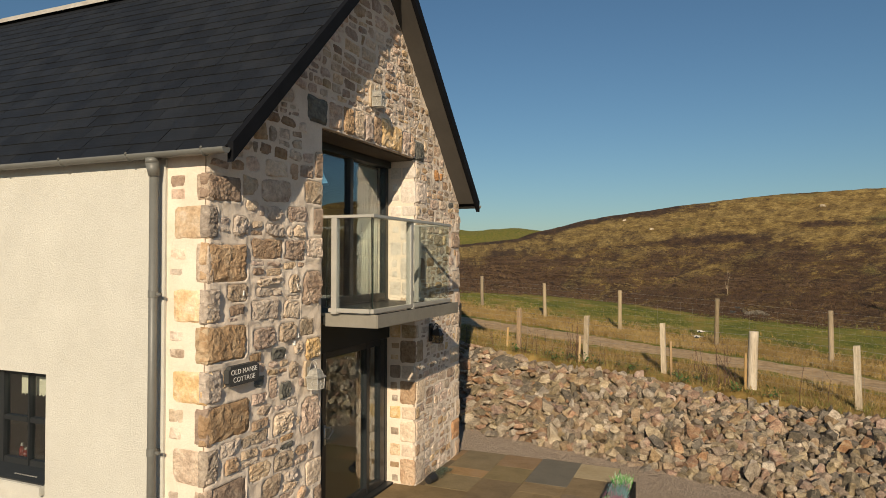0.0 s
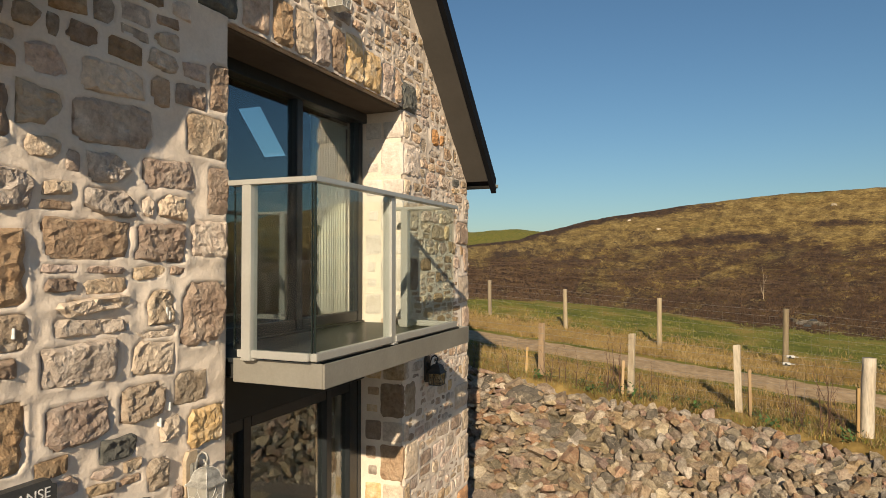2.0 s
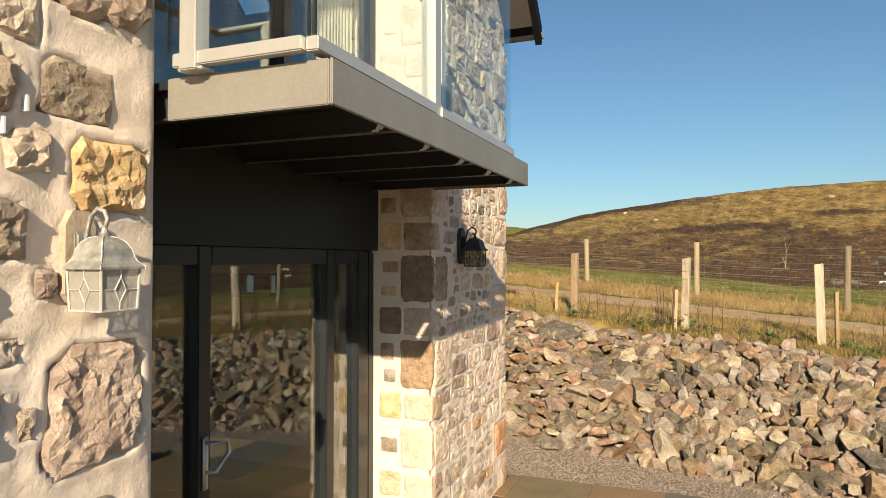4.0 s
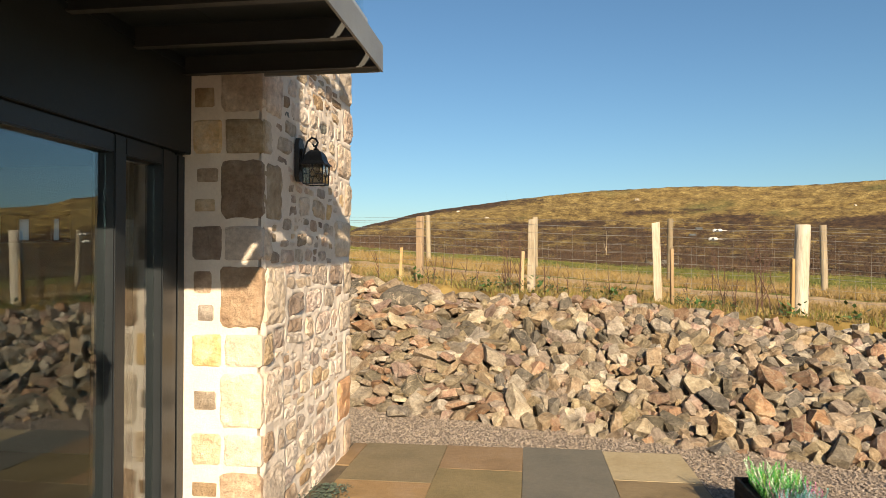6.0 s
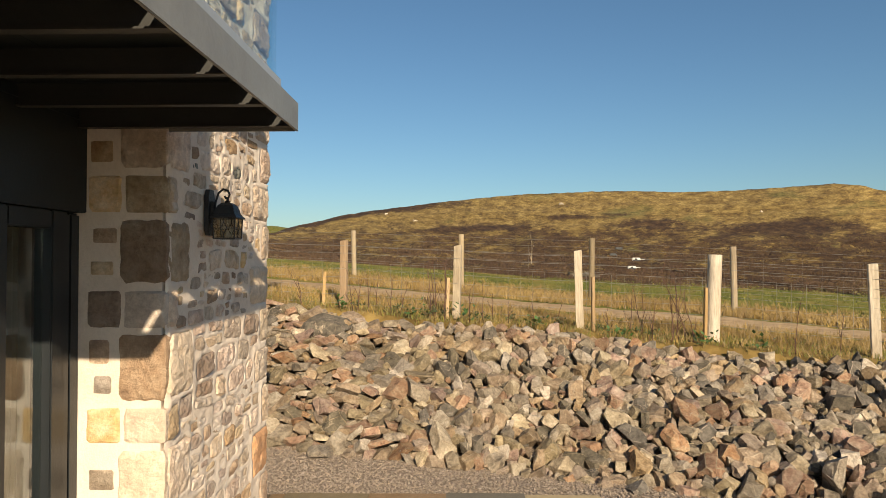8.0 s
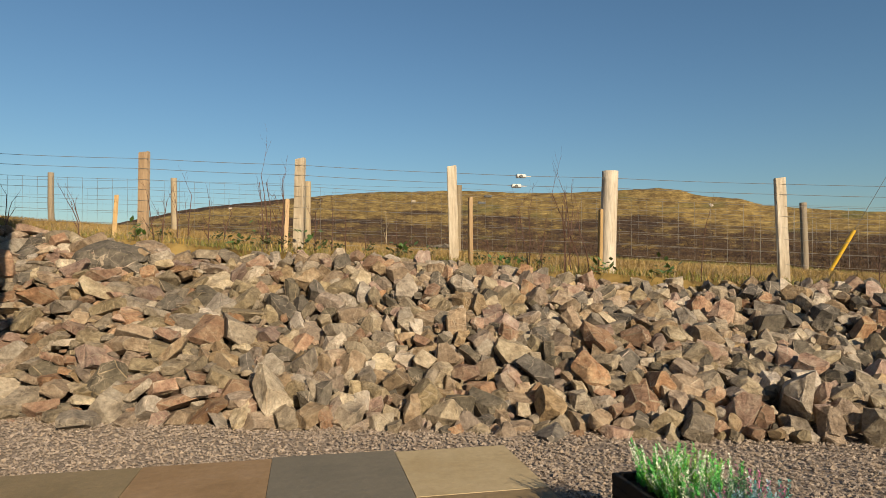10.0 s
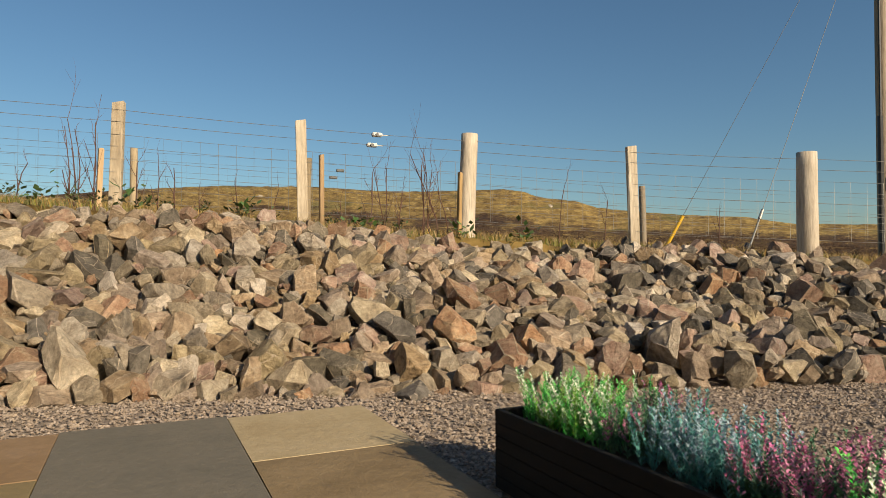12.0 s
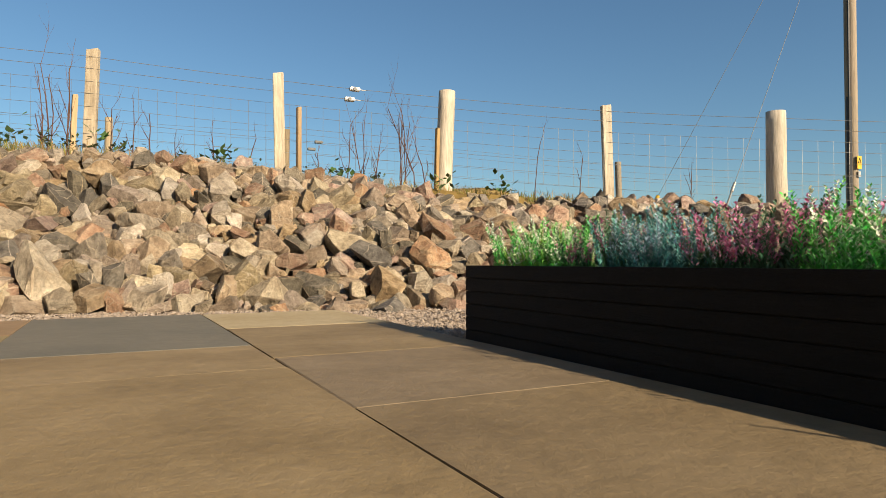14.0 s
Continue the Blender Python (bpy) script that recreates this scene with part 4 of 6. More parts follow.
def stone_mesh(corners, d, seed, rough=1.0, most=60):
    """A split-faced stone on a convex outline, standing d out of the mortar: y across, z up, x out."""
    rq = random.Random(seed)
    w = max(p[0] for p in corners) - min(p[0] for p in corners)
    h = max(p[1] for p in corners) - min(p[1] for p in corners)
    ring = []
    for a, b in zip(corners, corners[1:] + corners[:1]):
        length = math.hypot(b[0] - a[0], b[1] - a[1])
        m = max(1, min(6, int(length / 0.04)))
        for i in range(m):
            u = i / m
            j = 1 - rq.random() ** 2 * 0.14 * rough
            ring.append(((a[0] + (b[0] - a[0]) * u) * j, (a[1] + (b[1] - a[1]) * u) * j))
    n = len(ring)
    tilt_y, tilt_z = rq.uniform(-0.5, 0.5), rq.uniform(-0.3, 0.6)
    bed = rq.uniform(-0.5, 0.5)

    def face(y, z, edge):
        q = noise.noise((y * 9 + seed, z * 9, seed * 1.7))
        zz = z * math.cos(bed) + y * math.sin(bed)
        r = 0.5 - 2 * abs(noise.noise((y * 9 + seed, zz * 26, seed)))
        s = noise.noise((y * 38 + seed, z * 38, seed * 0.3)) + 0.6 * noise.noise((y * 85 + seed, z * 85, seed * 0.7))
        out = (0.004 + 0.30 * d) * rough * (q + 1.1 * r + 0.6 * s)
        return d * (0.6 if edge else 1.0) + (0.6 if edge else 1.0) * out + d * 1.1 * (tilt_y * y / w + tilt_z * z / h)
    vs = [(-0.05, y * 1.03, z * 1.03) for y, z in ring]
    vs += [(0.2 * d, y * 1.0, z * 1.0) for y, z in ring]
    flat = [Vector((y * 0.93, z * 0.93)) for y, z in ring]
    for _ in range(max(5, min(most, int(w * h / (0.0009 if most < 100 else 0.00028))))):
        k = rq.randrange(n)
        u = rq.random() ** 0.5 * 0.86
        v = rq.random()
        a, b = ring[k], ring[(k + 1) % n]
        flat.append(Vector(((a[0] + (b[0] - a[0]) * v) * u, (a[1] + (b[1] - a[1]) * v) * u)))
    pts, _, tris, origin, _, _ = delaunay_2d_cdt(flat, [(k, (k + 1) % n) for k in range(n)], [], 1, 1e-5)
    home = {}
    for k, src in enumerate(origin):
        for o in src:
            home.setdefault(o, k)
    base = len(vs)
    rim = {home[k] for k in range(n) if k in home}
    vs += [(face(p[0], p[1], k in rim), p[0], p[1]) for k, p in enumerate(pts)]
    fs = []
    for k in range(n):
        m = (k + 1) % n
        fs.append((k, m, n + m, n + k))
        a, b = base + home[k], base + home[m]
        fs.append((n + k, n + m, b, a) if a != b else (n + k, n + m, a))
    fs += [tuple(base + q for q in t) for t in tris]
    return vs, fs


TAN, PINK, BUFF, GREY, OCHRE, DARK, ORANGE, BROWN, PALE = range(9)
KINDS = [TAN] * 9 + [PINK] * 8 + [BUFF] * 4 + [GREY] * 3 + [BROWN] * 5
rnd = random.Random(11)
laid = []      # (y, z, w, h, depth, kind, squareness)
taken = []     # rectangles kept free


def block(y0, y1, z0, z1, kind, d=0.03, sq=0.95):
    laid.append(((y0 + y1) / 2, (z0 + z1) / 2, y1 - y0, z1 - z0, d, kind, sq))
    taken.append((y0 - 0.015, y1 + 0.015, z0 - 0.012, z1 + 0.012))


# corner quoins on the gable face: long and short in turn
QUOINS = ((3.88, 3.65, 0.42, BROWN), (3.615, 3.33, 0.13, GREY), (3.30, 2.96, 0.50, BROWN), (2.91, 2.625, 0.15, GREY), (2.60, 2.28, 0.50, BROWN), (2.23, 1.95, 0.18, GREY), (1.93, 1.61, 0.55, BROWN), (1.58, 1.28, 0.14, GREY), (1.25, 0.93, 0.50, BROWN), (0.89, 0.62, 0.15, OCHRE), (0.58, 0.28, 0.46, BROWN), (0.25, -0.02, 0.2, PINK))
for z1, z0, w, k in QUOINS:
    block(Y0 - 0.026, Y0 + w, z0, z1, k, 0.028)
# jambs of the tall opening
z, i = 0.0, 0
while z < OZ - 0.12:
    h = min(OZ - z, rnd.uniform(0.22, 0.36))
    w = (0.33 if i % 2 else 0.17) * rnd.uniform(0.85, 1.2)
    block(OY0 - w, OY0 - 0.004, z, z + h - 0.03, rnd.choice((TAN, PINK, BROWN, BUFF, TAN, BROWN)), 0.022)
    z, i = z + h, i + 1
z, i = 0.0, 0
RIGHT = []
while z < OZ - 0.12:
    h = min(OZ - z, (0.20 if i % 2 else 0.36) * rnd.uniform(0.9, 1.15))
    w = (0.10 if i % 2 else 0.30) * rnd.uniform(0.85, 1.2)
    block(OY1 + 0.004, OY1 + w, z, z + h - 0.03, rnd.choice((TAN, BUFF, GREY, TAN, BUFF, BROWN)), 0.02)
    RIGHT.append((z, z + h - 0.03, i % 2))
    z, i = z + h, i + 1
# stones over the head of the opening, and the two dark ones at its ends
block(5.60, 5.97, 4.60, 4.88, DARK, 0.035)
block(8.20, 8.50, 4.56, 4.83, DARK, 0.03)
y = 6.0
while y < 8.12:
    w = rnd.uniform(0.2, 0.36)
    w = min(w, 8.18 - y)
    block(y, y + w - 0.025, OZ + 0.005, OZ + 0.34 + 0.06 * rnd.random() - 0.03 * abs(y - 7.05), rnd.choice((TAN, PINK, TAN, OCHRE, BROWN)), 0.035)
    y += w
# far corner
z, i = 0.0, 0
while z < 3.9:
    h = rnd.uniform(0.26, 0.38)
    w = (0.36 if i % 2 else 0.17) * rnd.uniform(0.85, 1.2)
    k = ORANGE if 0.38 < z + h / 2 < 0.72 else rnd.choice((TAN, PINK, GREY, BUFF))
    block(Y1 - w, Y1 + 0.01, z, z + h - 0.03, k, 0.025)
    z, i = z + h, i + 1
for y0, y1, z0, z1, k in ((8.86, 9.04, 4.34, 4.52, ORANGE), (9.08, 9.18, 4.36, 4.48, ORANGE), (5.03, 5.26, 2.20, 2.32, DARK), (5.14, 5.36, 1.80, 1.98, DARK), (5.30, 5.50, 2.82, 3.02, GREY), (4.50, 4.72, 3.36, 3.55, GREY), (4.78, 4.94, 1.98, 2.10, DARK), (5.30, 5.46, 1.96, 2.16, GREY), (5.50, 5.86, 1.36, 1.76, PINK), (5.52, 5.88, 2.68, 3.06, BROWN), (5.56, 5.87, 2.12, 2.36, OCHRE), (4.75, 5.12, 2.32, 2.54, PINK), (4.72, 5.16, 2.58, 2.80, GREY)):
    if y1 > 5.8:
        laid[:] = [s for s in laid if not (abs(s[0] + s[2] / 2 - (OY0 - 0.004)) < 0.01 and z0 - 0.14 < s[1] < z1 + 0.14)]
    block(y0, y1, z0, z1, k, 0.028, 0.5)


stones = [(y, z, rect_poly(w, h, 4000 + i, sq), d, k, 0.75 if sq > 0.9 else 1.0) for i, (y, z, w, h, d, k, sq) in enumerate(laid)]


def clipped(poly, a, b, c):
    """The part of a convex outline where a*y + b*z <= c."""
    out = []
    for p, q in zip(poly, poly[1:] + poly[:1]):
        dp, dq = a * p[0] + b * p[1] - c, a * q[0] + b * q[1] - c
        if dp <= 0:
            out.append(p)
        if dp * dq < 0:
            t = dp / (dp - dq)
            out.append((p[0] + (q[0] - p[0]) * t, p[1] + (q[1] - p[1]) * t))
    return out


def random_rubble(seed):
    """Rubble brought to wavering courses: long blocks, pairs of thin stones and uprights, wide joints between."""
    rq = random.Random(seed)
    slope = (RIDGE - EAVE) / (MID - EAVE_Y)
    for za, zb, ya, yb, size in ((0.0, OZ, Y0, OY0, 1.0), (0.0, OZ, OY1, Y1, 0.72), (OZ, RIDGE, Y0, Y1, 0.85)):
        z = za
        while z < zb:
            h = min(size * rq.choice((0.13, 0.15, 0.17, 0.19, 0.22, 0.24)), max(0.06, zb - z))
            y = ya + rq.uniform(-0.1, 0.03)
            while y < yb:
                roll = rq.random()
                if roll < 0.44:
                    w = min(0.48, h * rq.uniform(1.2, 2.5))
                    cells_ = [(y, y + w, z, z + h)]
                elif roll < 0.84:
                    w, cut = h * rq.uniform(0.9, 1.9), rq.uniform(0.36, 0.64)
                    cells_ = [(y, y + w, z, z + h * cut), (y + rq.uniform(0, 0.03), y + w, z + h * cut, z + h)]
                elif roll < 0.93:
                    w = h * rq.uniform(0.55, 0.9)
                    cells_ = [(y, y + w, z, z + h)]
                else:
                    w = rq.uniform(0.05, 0.09) * size
                    cells_ = [(y, y + w, z + h * 0.2, z + h * rq.uniform(0.55, 0.9))]
                for y0, y1, z0, z1 in cells_:
                    one_stone(rq, y0, y1, z0, z1, ya, yb, za, zb, slope, size)
                y += w
            z += h


def one_stone(rq, y0, y1, z0, z1, ya, yb, za, zb, slope, size):
    """Lay one stone in its cell, cut back from corners, openings, roof and the dressed blocks."""
    cy, cz = (y0 + y1) / 2, (z0 + z1) / 2
    cz += 0.045 * noise.noise((cy * 0.9, cz * 0.8, 4)) * min(1, (zb - cz) * 5, (cz - za) * 5)
    if not (ya + 0.03 < cy < yb - 0.03) or cz > roof_z(cy) - 0.2:
        return
    if any(a < cy < b and c < cz < d for a, b, c, d in taken):
        return
    gap = rq.uniform(0.005, 0.021)
    w, h = y1 - y0 - gap, z1 - z0 - gap
    if w < 0.03 or h < 0.025:
        return
    turn = rq.uniform(-0.11, 0.11)
    poly = [(cy + p * math.cos(turn) - q * math.sin(turn), cz + p * math.sin(turn) + q * math.cos(turn)) for p, q in rect_poly(w, h, rq.randrange(10 ** 6), rq.uniform(-0.15, 0.7))]
    edges = [(1, 0, Y1 - 0.02), (-1, 0, -Y0 - 0.02), (0, -1, 0.0)]
    edges.append((slope, 1, RIDGE + slope * MID - 0.16) if cy > MID else (-slope, 1, RIDGE - slope * MID - 0.16))
    rects = [q for q in taken if q[0] - 0.5 < cy < q[1] + 0.5 and q[2] - 0.4 < cz < q[3] + 0.4] + [(OY0, OY1, -1, OZ)]
    for a0, a1, b0, b1 in rects:
        side = max((a0 - cy, 0), (cy - a1, 1), (b0 - cz, 2), (cz - b1, 3))[1]
        edges.append(((1, 0, a0 - 0.004), (-1, 0, -a1 - 0.004), (0, 1, b0 - 0.004), (0, -1, -b1 - 0.004))[side])
    for a, b, c in edges:
        if poly:
            poly = clipped(poly, a, b, c)
    if len(poly) < 3:
        return
    my, mz = sum(p[0] for p in poly) / len(poly), sum(p[1] for p in poly) / len(poly)
    poly = [(p[0] - my, p[1] - mz) for p in poly]
    w, h = max(p[0] for p in poly) - min(p[0] for p in poly), max(p[1] for p in poly) - min(p[1] for p in poly)
    if w < 0.045 or h < 0.03 or w * h < 0.0022:
        return
    k = rq.choice(KINDS) if rq.random() > 0.03 or w > 0.22 else rq.choice((DARK, GREY, OCHRE))
    stones.append((my, mz, poly, rq.uniform(0.012, 0.034) * (0.65 if my > 8 else 1) * min(1, h / 0.10), k, 1.0))


random_rubble(31)


def mortar_skin():
    """Uneven lime mortar that sweeps up to the edges of the stones."""
    ys = np.array(strip(Y0, OY0, 0.02)[:-1] + strip(OY0, OY1, 0.02)[:-1] + strip(OY1, Y1, 0.02))
    zs = np.array(strip(-0.05, OZ, 0.02)[:-1] + strip(OZ, RIDGE, 0.02))
    high = np.zeros((len(ys), len(zs)))
    under = np.zeros((len(ys), len(zs)), bool)
    for y, z, poly, d, k, rough in stones:
        i0, i1 = np.searchsorted(ys, [y + min(p[0] for p in poly) - 0.06, y + max(p[0] for p in poly) + 0.06])
        j0, j1 = np.searchsorted(zs, [z + min(p[1] for p in poly) - 0.06, z + max(p[1] for p in poly) + 0.06])
        gy, gz = np.meshgrid(ys[i0:i1] - y, zs[j0:j1] - z, indexing="ij")
        dist = np.full(gy.shape, -9.0)
        for p, q in zip(poly, poly[1:] + poly[:1]):
            ey, ez = q[0] - p[0], q[1] - p[1]
            m = math.hypot(ey, ez)
            if m > 1e-6:
                dist = np.maximum(dist, ((gy - p[0]) * ez - (gz - p[1]) * ey) / m)
        lift = 0.5 * d * np.clip(1 - np.maximum(dist, 0) / 0.055, 0, 1) ** 1.3
        high[i0:i1, j0:j1] = np.maximum(high[i0:i1, j0:j1], lift)
        under[i0:i1, j0:j1] |= dist < -0.016
    vs, fs, idx = [], [], {}

    def vert(i, j):
        if (i, j) not in idx:
            y, z = float(ys[i]), float(zs[j])
            w = 0.010 * noise.noise((y * 3.1, z * 3.1, 0)) + 0.006 * noise.noise((y * 13, z * 13, 5)) + 0.003 * noise.noise((y * 40, z * 40, 5))
            if under[i, j]:
                w = -0.03
            else:
                w += float(high[i, j]) * (0.85 + 0.35 * noise.noise((y * 17, z * 17, 2)))
            if i in (0, len(ys) - 1) or y in (OY0, OY1):
                w = min(w, -0.008)
            idx[i, j] = len(vs)
            vs.append((GX + w, y, z))
        return idx[i, j]
    for i in range(len(ys) - 1):
        for j in range(len(zs) - 1):
            cy, cz = (ys[i] + ys[i + 1]) / 2, (zs[j] + zs[j + 1]) / 2
            if OY0 < cy < OY1 and cz < OZ or cz > roof_z(cy) - 0.02:
                continue
            fs.append((vert(i, j), vert(i + 1, j), vert(i + 1, j + 1), vert(i, j + 1)))
    raw("mortar", vs, fs, M_MORTAR, wall_gable, True)


mortar_skin()


def masonry():
    """The stones nearest the path are pieces of their own; those high in the gable are one mesh."""
    order = sorted(range(len(stones)), key=lambda i: (stones[i][1] > 4.3) * 10 + abs(stones[i][1] - 2.2) + 0.5 * abs(stones[i][0] - 6.2))
    rest_v, rest_f, rest_m = [], [], []
    for rank, i in enumerate(order):
        y, z, poly, d, k, rough = stones[i]
        vs, fs = stone_mesh(poly, d, i + 1, rough, 260 if y < OY0 and 1.2 < z < 4.2 else 60)
        if rank < 300:
            s = raw("stone", vs, fs, M_STONES[k], wall_gable, False)
            s.location = (GX, y, z)
        else:
            b = len(rest_v)
            rest_v += [(v[0] + GX, v[1] + y, v[2] + z) for v in vs]
            rest_f += [tuple(q + b for q in f) for f in fs]
            rest_m += [k] * len(fs)
    tagged(raw("stonework", rest_v, rest_f, M_STONES, wall_gable, False, rest_m), kind="stuff")


masonry()


def side_stone(x0, x1, z0, z1, y, k, seed, parent, d=0.012, south=True):
    """A dressed stone in a face that looks along -y."""
    vs, fs = stone_mesh(rect_poly(x1 - x0, z1 - z0, seed), d, seed, 0.45)
    s = raw("stone", [(v[1], -v[0], v[2]) for v in vs], fs, M_STONES[k], parent, False)
    s.location = ((x0 + x1) / 2, y, (z0 + z1) / 2)


M_WEDGE = surf('white_wedge', [(0.7, 0.7, 0.68), (0.76, 0.76, 0.74)], 8, 0.5, 0.1, 40)
WEDGES = ((5.436, 2.875), (5.383, 2.331), (4.619, 2.863), (5.42, 2.898), (5.444, 2.4))
rnd = random.Random(5)
for n_, (z1, z0, w, k) in enumerate(QUOINS):
    if w > 0.3:
        side_stone(GX - 0.11, GX + 0.024, z0, z1, SY + 0.032, TAN if n_ < 6 else k, 900 + n_, quoin_core, 0.02)
        for q in range(2):
            zz = z0 + (z1 - z0) * (0.27 + 0.45 * q)
            hh = rnd.uniform(0.06, 0.12)
            side_stone(QX + 0.03, QX + rnd.uniform(0.14, 0.22), zz - hh / 2, zz + hh / 2, SY + 0.032, rnd.choice((BUFF, TAN, PINK)), 930 + n_ * 3 + q, quoin_core)
    else:
        side_stone(QX + 0.07, GX + 0.024, z0, z1, SY + 0.032, OCHRE if n_ < 7 else TAN, 960 + n_, quoin_core, 0.022)

# white plastic wedges left in the joints
for y, z in WEDGES:
    part("wedge", boxed((GX + 0.0, y - 0.004, z - 0.022), (GX + 0.032, y + 0.004, z + 0.022), 0.001), M_WEDGE, wall_gable, "white plastic wedge")

# dressed stones in the sunlit reveal
jamb = tagged(link("wall_reveal", boxed((FX - 0.1, OY1 - 0.012, -0.05), (GX - 0.02, OY1 + 0.1, OZ)), M_MORTAR), "pale stone reveal beside the glazed doors", "wall", kind="structure")
tagged(link("wall_reveal", boxed((FX - 0.1, OY0 - 0.1, -0.05), (GX - 0.02, OY0 + 0.012, OZ)), M_MORTAR), "pale stone reveal on the shaded jamb", "wall", kind="structure")
for n_, (z0, z1, wide) in enumerate(RIGHT):
    kk = rnd.choice((BROWN, TAN, OCHRE, BROWN, GREY)) if z0 < 2.35 else PALE
    if wide:
        side_stone(FX + 0.03, FX + 0.20, z0, z1, OY1 - 0.012, kk, 1000 + n_, jamb, 0.008)
        side_stone(FX + 0.215, GX + 0.008, z0, z1, OY1 - 0.012, rnd.choice((BUFF, BROWN, TAN)) if z0 < 2.35 else PALE, 1050 + n_, jamb, 0.010)
    else:
        side_stone(FX + 0.19, GX + 0.008, z0, z1, OY1 - 0.012, rnd.choice((BUFF, BROWN, TAN)) if z0 < 2.35 else PALE, 1100 + n_, jamb, 0.010)
        m = max(1, int((z1 - z0) / 0.155))
        for q in range(m):
            zz = z0 + (q + 0.5) * (z1 - z0) / m
            side_stone(FX + rnd.uniform(0.03, 0.07), FX + rnd.uniform(0.13, 0.18), zz - rnd.uniform(0.035, 0.065), zz + rnd.uniform(0.03, 0.06), OY1 - 0.012, rnd.choice((TAN, BROWN, GREY)) if z0 < 2.35 else PALE, 1150 + n_ * 4 + q, jamb, 0.006)

# ---- slates ----
slate_mesh = boxed((-0.5, -0.5, -0.5), (0.5, 0.5, 0.5))
slate_me = bpy.data.meshes.new("slate")
slate_mesh.to_mesh(slate_me)
slate_mesh.free()
slate_me.materials.append(M_SLATE)
rnd = random.Random(3)
GAUGE, COURSES = 0.19, 22
dir_up = Vector((0, math.cos(SLOPE), math.sin(SLOPE)))
nrm = Vector((0, -math.sin(SLOPE), math.cos(SLOPE)))
rest_v, rest_f, count = [], [], 0
CUBE = [(-.5, -.5, -.5), (.5, -.5, -.5), (.5, .5, -.5), (-.5, .5, -.5), (-.5, -.5, .5), (.5, -.5, .5), (.5, .5, .5), (-.5, .5, .5)]
CUBE_F = [(0, 3, 2, 1), (4, 5, 6, 7), (0, 1, 5, 4), (1, 2, 6, 5), (2, 3, 7, 6), (3, 0, 4, 7)]
for c in range(COURSES):
    x = OVER - 0.045 - rnd.uniform(0, 0.05)
    first = True
    while x > BACK:
        w = rnd.uniform(0.22, 0.36) * (0.6 if first and c % 2 else 1)
        first = False
        base = Vector((x - w / 2, 4.10, roof_z(4.10))) + dir_up * (c * GAUGE + 0.15 + rnd.uniform(-0.006, 0.006)) + nrm * (0.012 + rnd.uniform(0, 0.003))
        m = Matrix.Translation(base) @ Matrix.Rotation(SLOPE - 0.035 + rnd.uniform(-0.006, 0.006), 4, "X") @ Matrix.Rotation(rnd.uniform(-0.008, 0.008), 4, "Z") @ Matrix.Diagonal((w - 0.004, 0.30, 0.009, 1))
        if count < 300 and x > -8.6 and c < 14:
            s = new("slate", slate_me)
            s.matrix_world = m
            s.parent = roof
            count += 1
        else:
            b = len(rest_v)
            rest_v += [m @ Vector(p) for p in CUBE]
            rest_f += [tuple(q + b for q in f) for f in CUBE_F]
        x -= w
tagged(raw("slating", rest_v, rest_f, M_SLATE, roof), kind="stuff")


# ---- rubble bank ----
def hull_rock(seed):
    """An angular quarried lump of about unit radius: a block with its corners split off, its edges worn pale."""
    rnd = random.Random(seed)
    size = Vector((rnd.uniform(1.05, 1.45), rnd.uniform(0.75, 1.05), rnd.uniform(0.42, 0.78)))
    bm = box(bmesh.new(), -size, size)
    for _ in range(rnd.randint(8, 12)):
        n = Vector((rnd.gauss(0, 1), rnd.gauss(0, 1), rnd.gauss(0, 1))).normalized()
        reach = abs(n.x) * size.x + abs(n.y) * size.y + abs(n.z) * size.z
        cut = bmesh.ops.bisect_plane(bm, geom=bm.verts[:] + bm.edges[:] + bm.faces[:], plane_co=n * reach * rnd.uniform(0.42, 0.70), plane_no=n, clear_outer=True)
        rim = [g for g in cut["geom_cut"] if isinstance(g, bmesh.types.BMEdge)]
        if len(rim) > 2:
            bmesh.ops.edgeloop_fill(bm, edges=rim)
    bmesh.ops.remove_doubles(bm, verts=bm.verts[:], dist=0.09)
    bmesh.ops.dissolve_degenerate(bm, dist=0.02, edges=bm.edges[:])
    for f in bm.faces:
        f.material_index = 0
    bmesh.ops.bevel(bm, geom=[e for e in bm.edges if len(e.link_faces) == 2 and e.calc_face_angle() > 0.35], offset=0.022, segments=1, affect="EDGES", material=1)
    for f in bm.faces:
        if f.material_index and rnd.random() < 0.55:
            f.material_index = 0
    bmesh.ops.triangulate(bm, faces=bm.faces[:])
    bmesh.ops.subdivide_edges(bm, edges=[e for e in bm.edges if e.calc_length() > 0.42], cuts=1)
    bmesh.ops.triangulate(bm, faces=bm.faces[:])
    for v in bm.verts:
        c = v.co.copy()
        v.co += c.normalized() * (0.075 * noise.noise(c * 1.9 + Vector((seed, 0, 0))) + 0.05 * noise.noise(c * 4.7 + Vector((0, seed, 0))))
        v.co += Vector((rnd.uniform(-1, 1), rnd.uniform(-1, 1), rnd.uniform(-1, 1))) * 0.022
    bmesh.ops.recalc_face_normals(bm, faces=bm.faces[:])
    bm.verts.index_update()
    vs = [v.co.copy() for v in bm.verts]
    fs = [tuple(v.index for v in f.verts) for f in bm.faces]
    worn = [f.material_index for f in bm.faces]
    bm.free()
    return vs, fs, worn


SHAPES = [hull_rock(200 + i) for i in range(36)]
ROCK_ME = {}
ROCK_KINDS = [0] * 8 + [1] * 9 + [2] * 5 + [3] * 4 + [4] * 4
rubble = empty("rubble_bank", (0, 11.6, 0), "long heaped bank of broken grey, brown and reddish field stones", "rubble bank")


